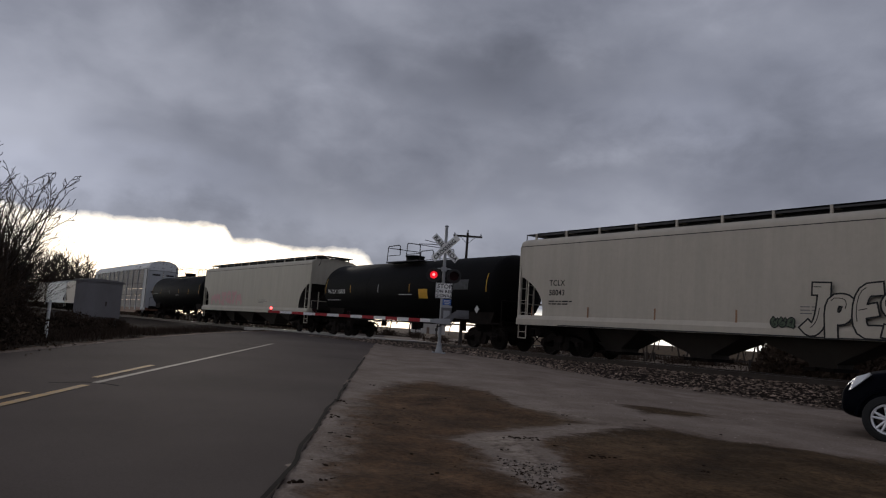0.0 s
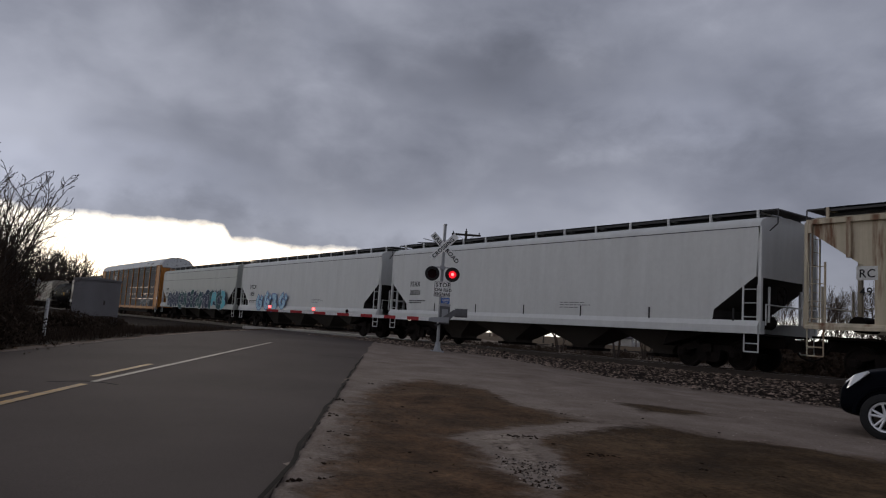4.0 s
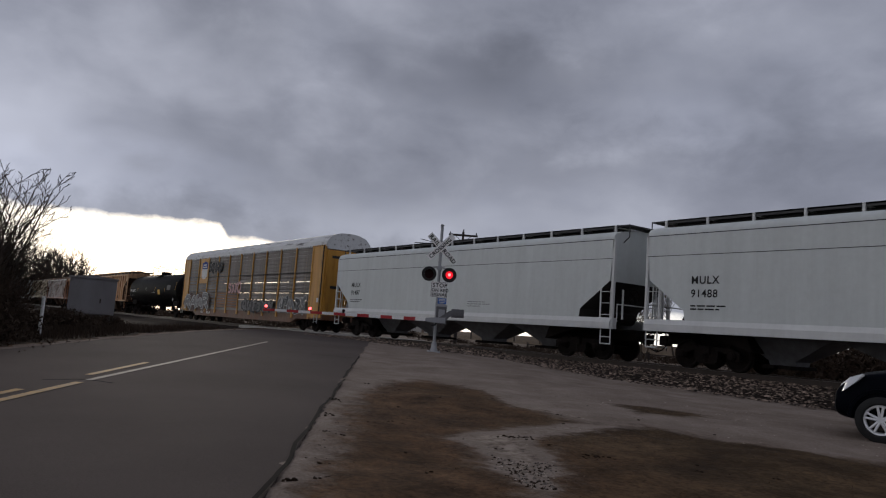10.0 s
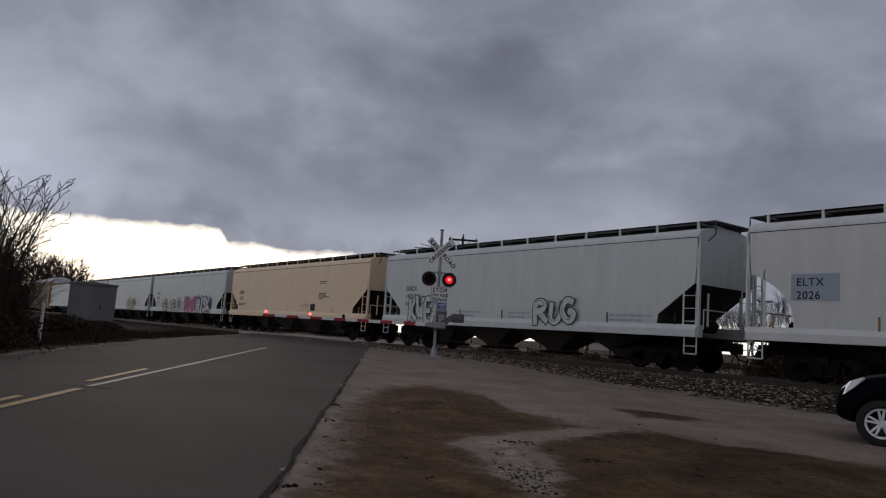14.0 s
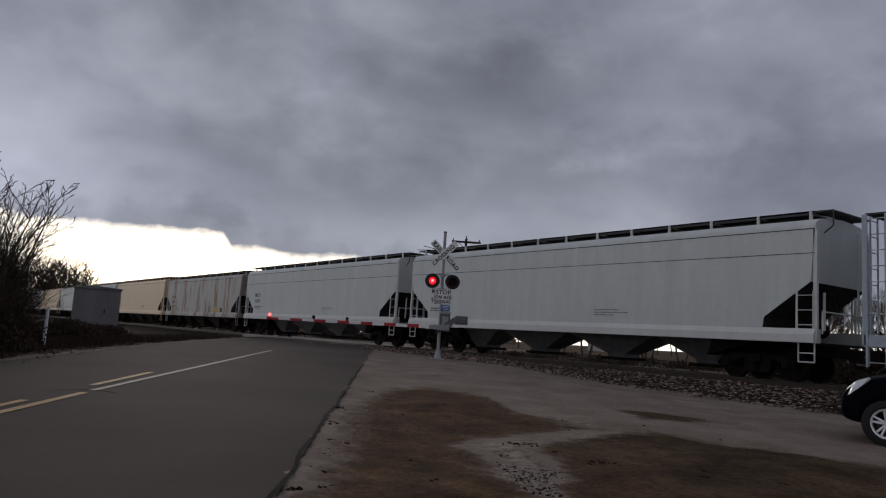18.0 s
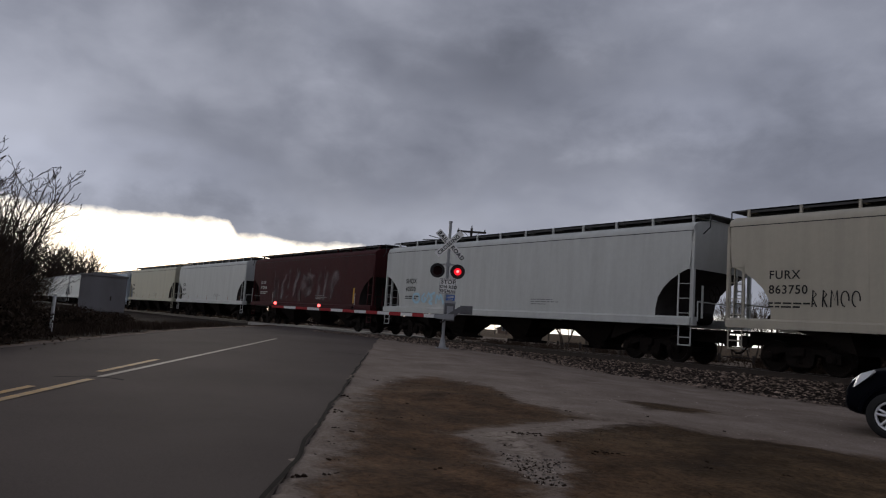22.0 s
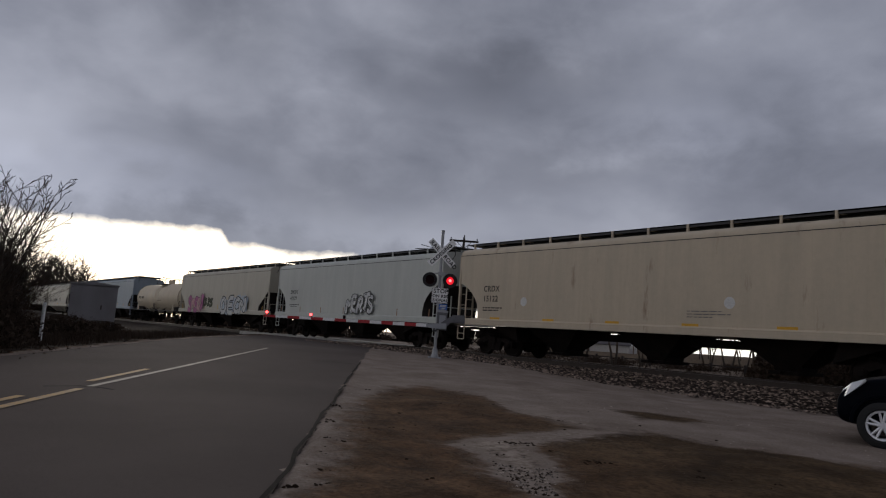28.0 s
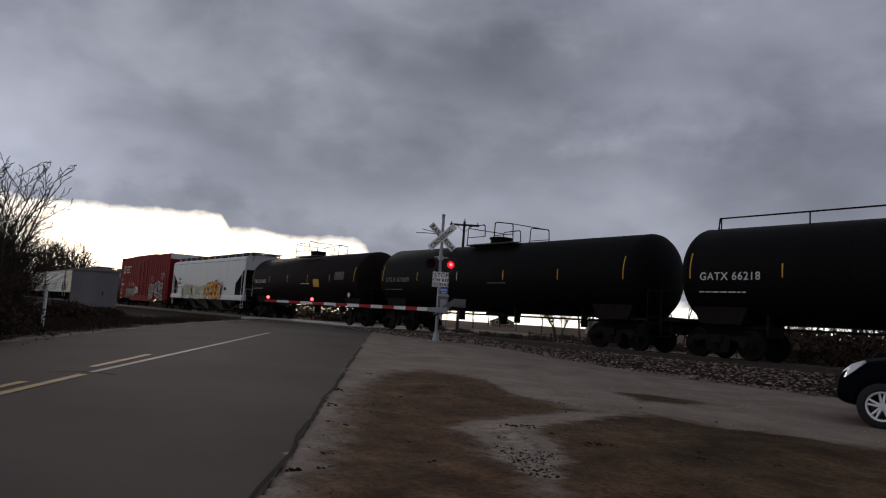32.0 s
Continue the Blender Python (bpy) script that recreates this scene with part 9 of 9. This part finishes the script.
    quadbox(bm, 1.88, 1.975, -0.45, 0.45, 0.40, 0.52)
    part("grille", bm, "plastic", t, "black lower grille")
    return t


build_car()


# ---- loose ground cover ----
def litter():
    rng = random.Random(9)
    vs, fs = [], []
    a = np.array([rng.uniform(2.5, 14.0) for _ in range(26000)])
    r = np.array([rng.uniform(-0.6, 9.5) for _ in range(26000)])
    x = a * ALONG[0] + r * RIGHT[0]
    y = a * ALONG[1] + r * RIGHT[1]
    t = turf_at(x, y)
    gv, gf, cv, cf = [], [], [], []
    for i in range(len(a)):
        z = level(x[i], y[i]) + 0.035 * noise.noise((x[i] * 0.8, y[i] * 0.8, 0)) + 0.02 * noise.noise((x[i] * 2.7, y[i] * 2.7, 4))
        if rng.random() < 0.5:
            continue
        if t[i] > 0.3 and rng.random() < 0.6:
            continue
        if t[i] > 0.55 + 0.3 * noise.noise((x[i] * 1.7, y[i] * 1.7, 8)):
            h = rng.uniform(0.006, 0.022) * (2.0 if rng.random() < 0.03 else 1)
            an = rng.uniform(0, 6.28)
            w = rng.uniform(0.004, 0.010)
            lx, ly = rng.uniform(-3, 3) * h, rng.uniform(-3, 3) * h
            b = len(gv)
            gv += [(x[i] - w * math.cos(an), y[i] - w * math.sin(an), z - 0.01), (x[i] + w * math.cos(an), y[i] + w * math.sin(an), z - 0.01), (x[i] + lx, y[i] + ly, z + h)]
            gf.append((b, b + 1, b + 2))
        elif rng.random() < 0.5:
            near = inside(STONY, np.array([a[i]]), np.array([r[i]]))[0] > -0.08
            if not near and rng.random() < 0.75:
                continue
            s = rng.uniform(0.012, 0.030) * (1.35 if near else 1)
            b = len(vs)
            an = rng.uniform(0, 6.28)
            for k in range(5):
                q = an + 6.28319 * k / 5
                vs.append((x[i] + s * math.cos(q) * rng.uniform(0.7, 1.2), y[i] + s * math.sin(q) * rng.uniform(0.7, 1.2), z - 0.006))
            vs.append((x[i] + rng.uniform(-0.3, 0.3) * s, y[i], z + s * rng.uniform(0.2, 0.4)))
            for k in range(5):
                fs.append((b + k, b + (k + 1) % 5, b + 5))
    # loose stones where the bare patch is washed out
    for i in range(900):
        ca, cr = rng.uniform(5.7, 7.15), rng.uniform(0.95, 1.7)
        if inside(STONY, np.array([ca]), np.array([cr]))[0] < rng.uniform(-0.05, 0.04):
            continue
        px, py = plan(ca, cr)
        pz = level(px, py) + 0.035 * noise.noise((px * 0.8, py * 0.8, 0)) + 0.02 * noise.noise((px * 2.7, py * 2.7, 4))
        s = rng.uniform(0.010, 0.030)
        to_v, to_f = (cv, cf) if rng.random() < 0.4 else (vs, fs)
        b = len(to_v)
        an = rng.uniform(0, 6.28)
        for k in range(5):
            q = an + 6.28319 * k / 5
            to_v.append((px + s * math.cos(q) * rng.uniform(0.7, 1.3), py + s * math.sin(q) * rng.uniform(0.7, 1.3), pz - 0.006))
        to_v.append((px + rng.uniform(-0.3, 0.3) * s, py, pz + s * rng.uniform(0.3, 0.6)))
        for k in range(5):
            to_f.append((b + k, b + (k + 1) % 5, b + 5))
    # dark clods of earth along the pavement and in the grass
    spots = [(rng.uniform(5.0, 11.5), rng.gauss(-0.52, 0.09)) for _ in range(18)]
    spots += [(rng.uniform(5.5, 13.5), rng.uniform(-0.4, 1.8)) for _ in range(20)] + [(rng.uniform(6.0, 10.5), rng.uniform(1.8, 5.0)) for _ in range(10)]
    spots += [(8.04 + rng.gauss(0, 0.1), 1.45 + rng.gauss(0, 0.12)) for _ in range(9)] + [(7.27 + rng.gauss(0, 0.09), 2.17 + rng.gauss(0, 0.09)) for _ in range(7)]
    for ca, cr in spots:
        px, py = plan(ca, cr)
        pz = level(px, py) + 0.035 * noise.noise((px * 0.8, py * 0.8, 0)) + 0.02 * noise.noise((px * 2.7, py * 2.7, 4))
        for k in range(rng.randint(1, 4)):
            s = rng.uniform(0.008, 0.026)
            qx, qy = px + rng.gauss(0, 0.03), py + rng.gauss(0, 0.03)
            b = len(cv)
            for i in range(6):
                q = 6.28319 * i / 6
                cv.append((qx + s * math.cos(q) * rng.uniform(0.7, 1.4), qy + s * math.sin(q) * rng.uniform(0.7, 1.4), pz - 0.01))
            for i in range(6):
                q = 6.28319 * (i + 0.5) / 6
                cv.append((qx + 0.6 * s * math.cos(q) * rng.uniform(0.7, 1.3), qy + 0.6 * s * math.sin(q) * rng.uniform(0.7, 1.3), pz + s * rng.uniform(0.2, 0.5)))
            for i in range(6):
                cf += [(b + i, b + (i + 1) % 6, b + 6 + i), (b + (i + 1) % 6, b + 6 + (i + 1) % 6, b + 6 + i)]
            cf.append(tuple(b + 6 + i for i in range(6)))
    for nm, v, f, mt, lab in (("soil_clods", cv, cf, "clod", "dark clods of earth and dead leaves"), ("gravel_stones", vs, fs, "stone_light", "scattered grey gravel stones"), ("dead_grass", gv, gf, "dead_grass", "short dead brown grass blades")):
        me = bpy.data.meshes.new(nm)
        me.from_pydata(v, [], f)
        me.materials.append(M[mt])
        tagged(new(nm, me), lab, {"clod": "earth", "stone_light": "gravel"}.get(mt, "grass"), kind="stuff")


litter()


# ---- everything that moves ----
def motions():
    for car in TRAIN:
        x = car.matrix_basis.translation.x
        walk(car, [(t, pose(x - SPEED * t, TRACK_Y, 0)) for t in (0.0, 8.0, 16.0, 24.0, 32.0)])
    # added shutters: left and right lamps take turns, the arm lamp goes with the right one
    half_cycle, first = 0.7435, 8.0
    for sh, side, x in SHUTTERS:
        m0 = sh.matrix_basis.copy()
        rows = []

        def swing(opened):
            return m0 @ pose(0, 0, 0, -84 if opened else 0)

        k = -11
        state = None
        for k in range(-11, 34):
            t = first + k * half_cycle
            right_on = k % 2 == 0
            opened = right_on if side in ("right", "arm") else not right_on
            if t < 0:
                state = opened
                continue
            if not rows:
                rows.append((0.0, swing(state)))
            if t + 0.05 < 32.0:
                rows.append((t - 0.05, swing(state)))
                rows.append((t + 0.05, swing(opened)))
                state = opened
        rows.append((32.0, swing(state)))
        walk(sh, rows)


motions()
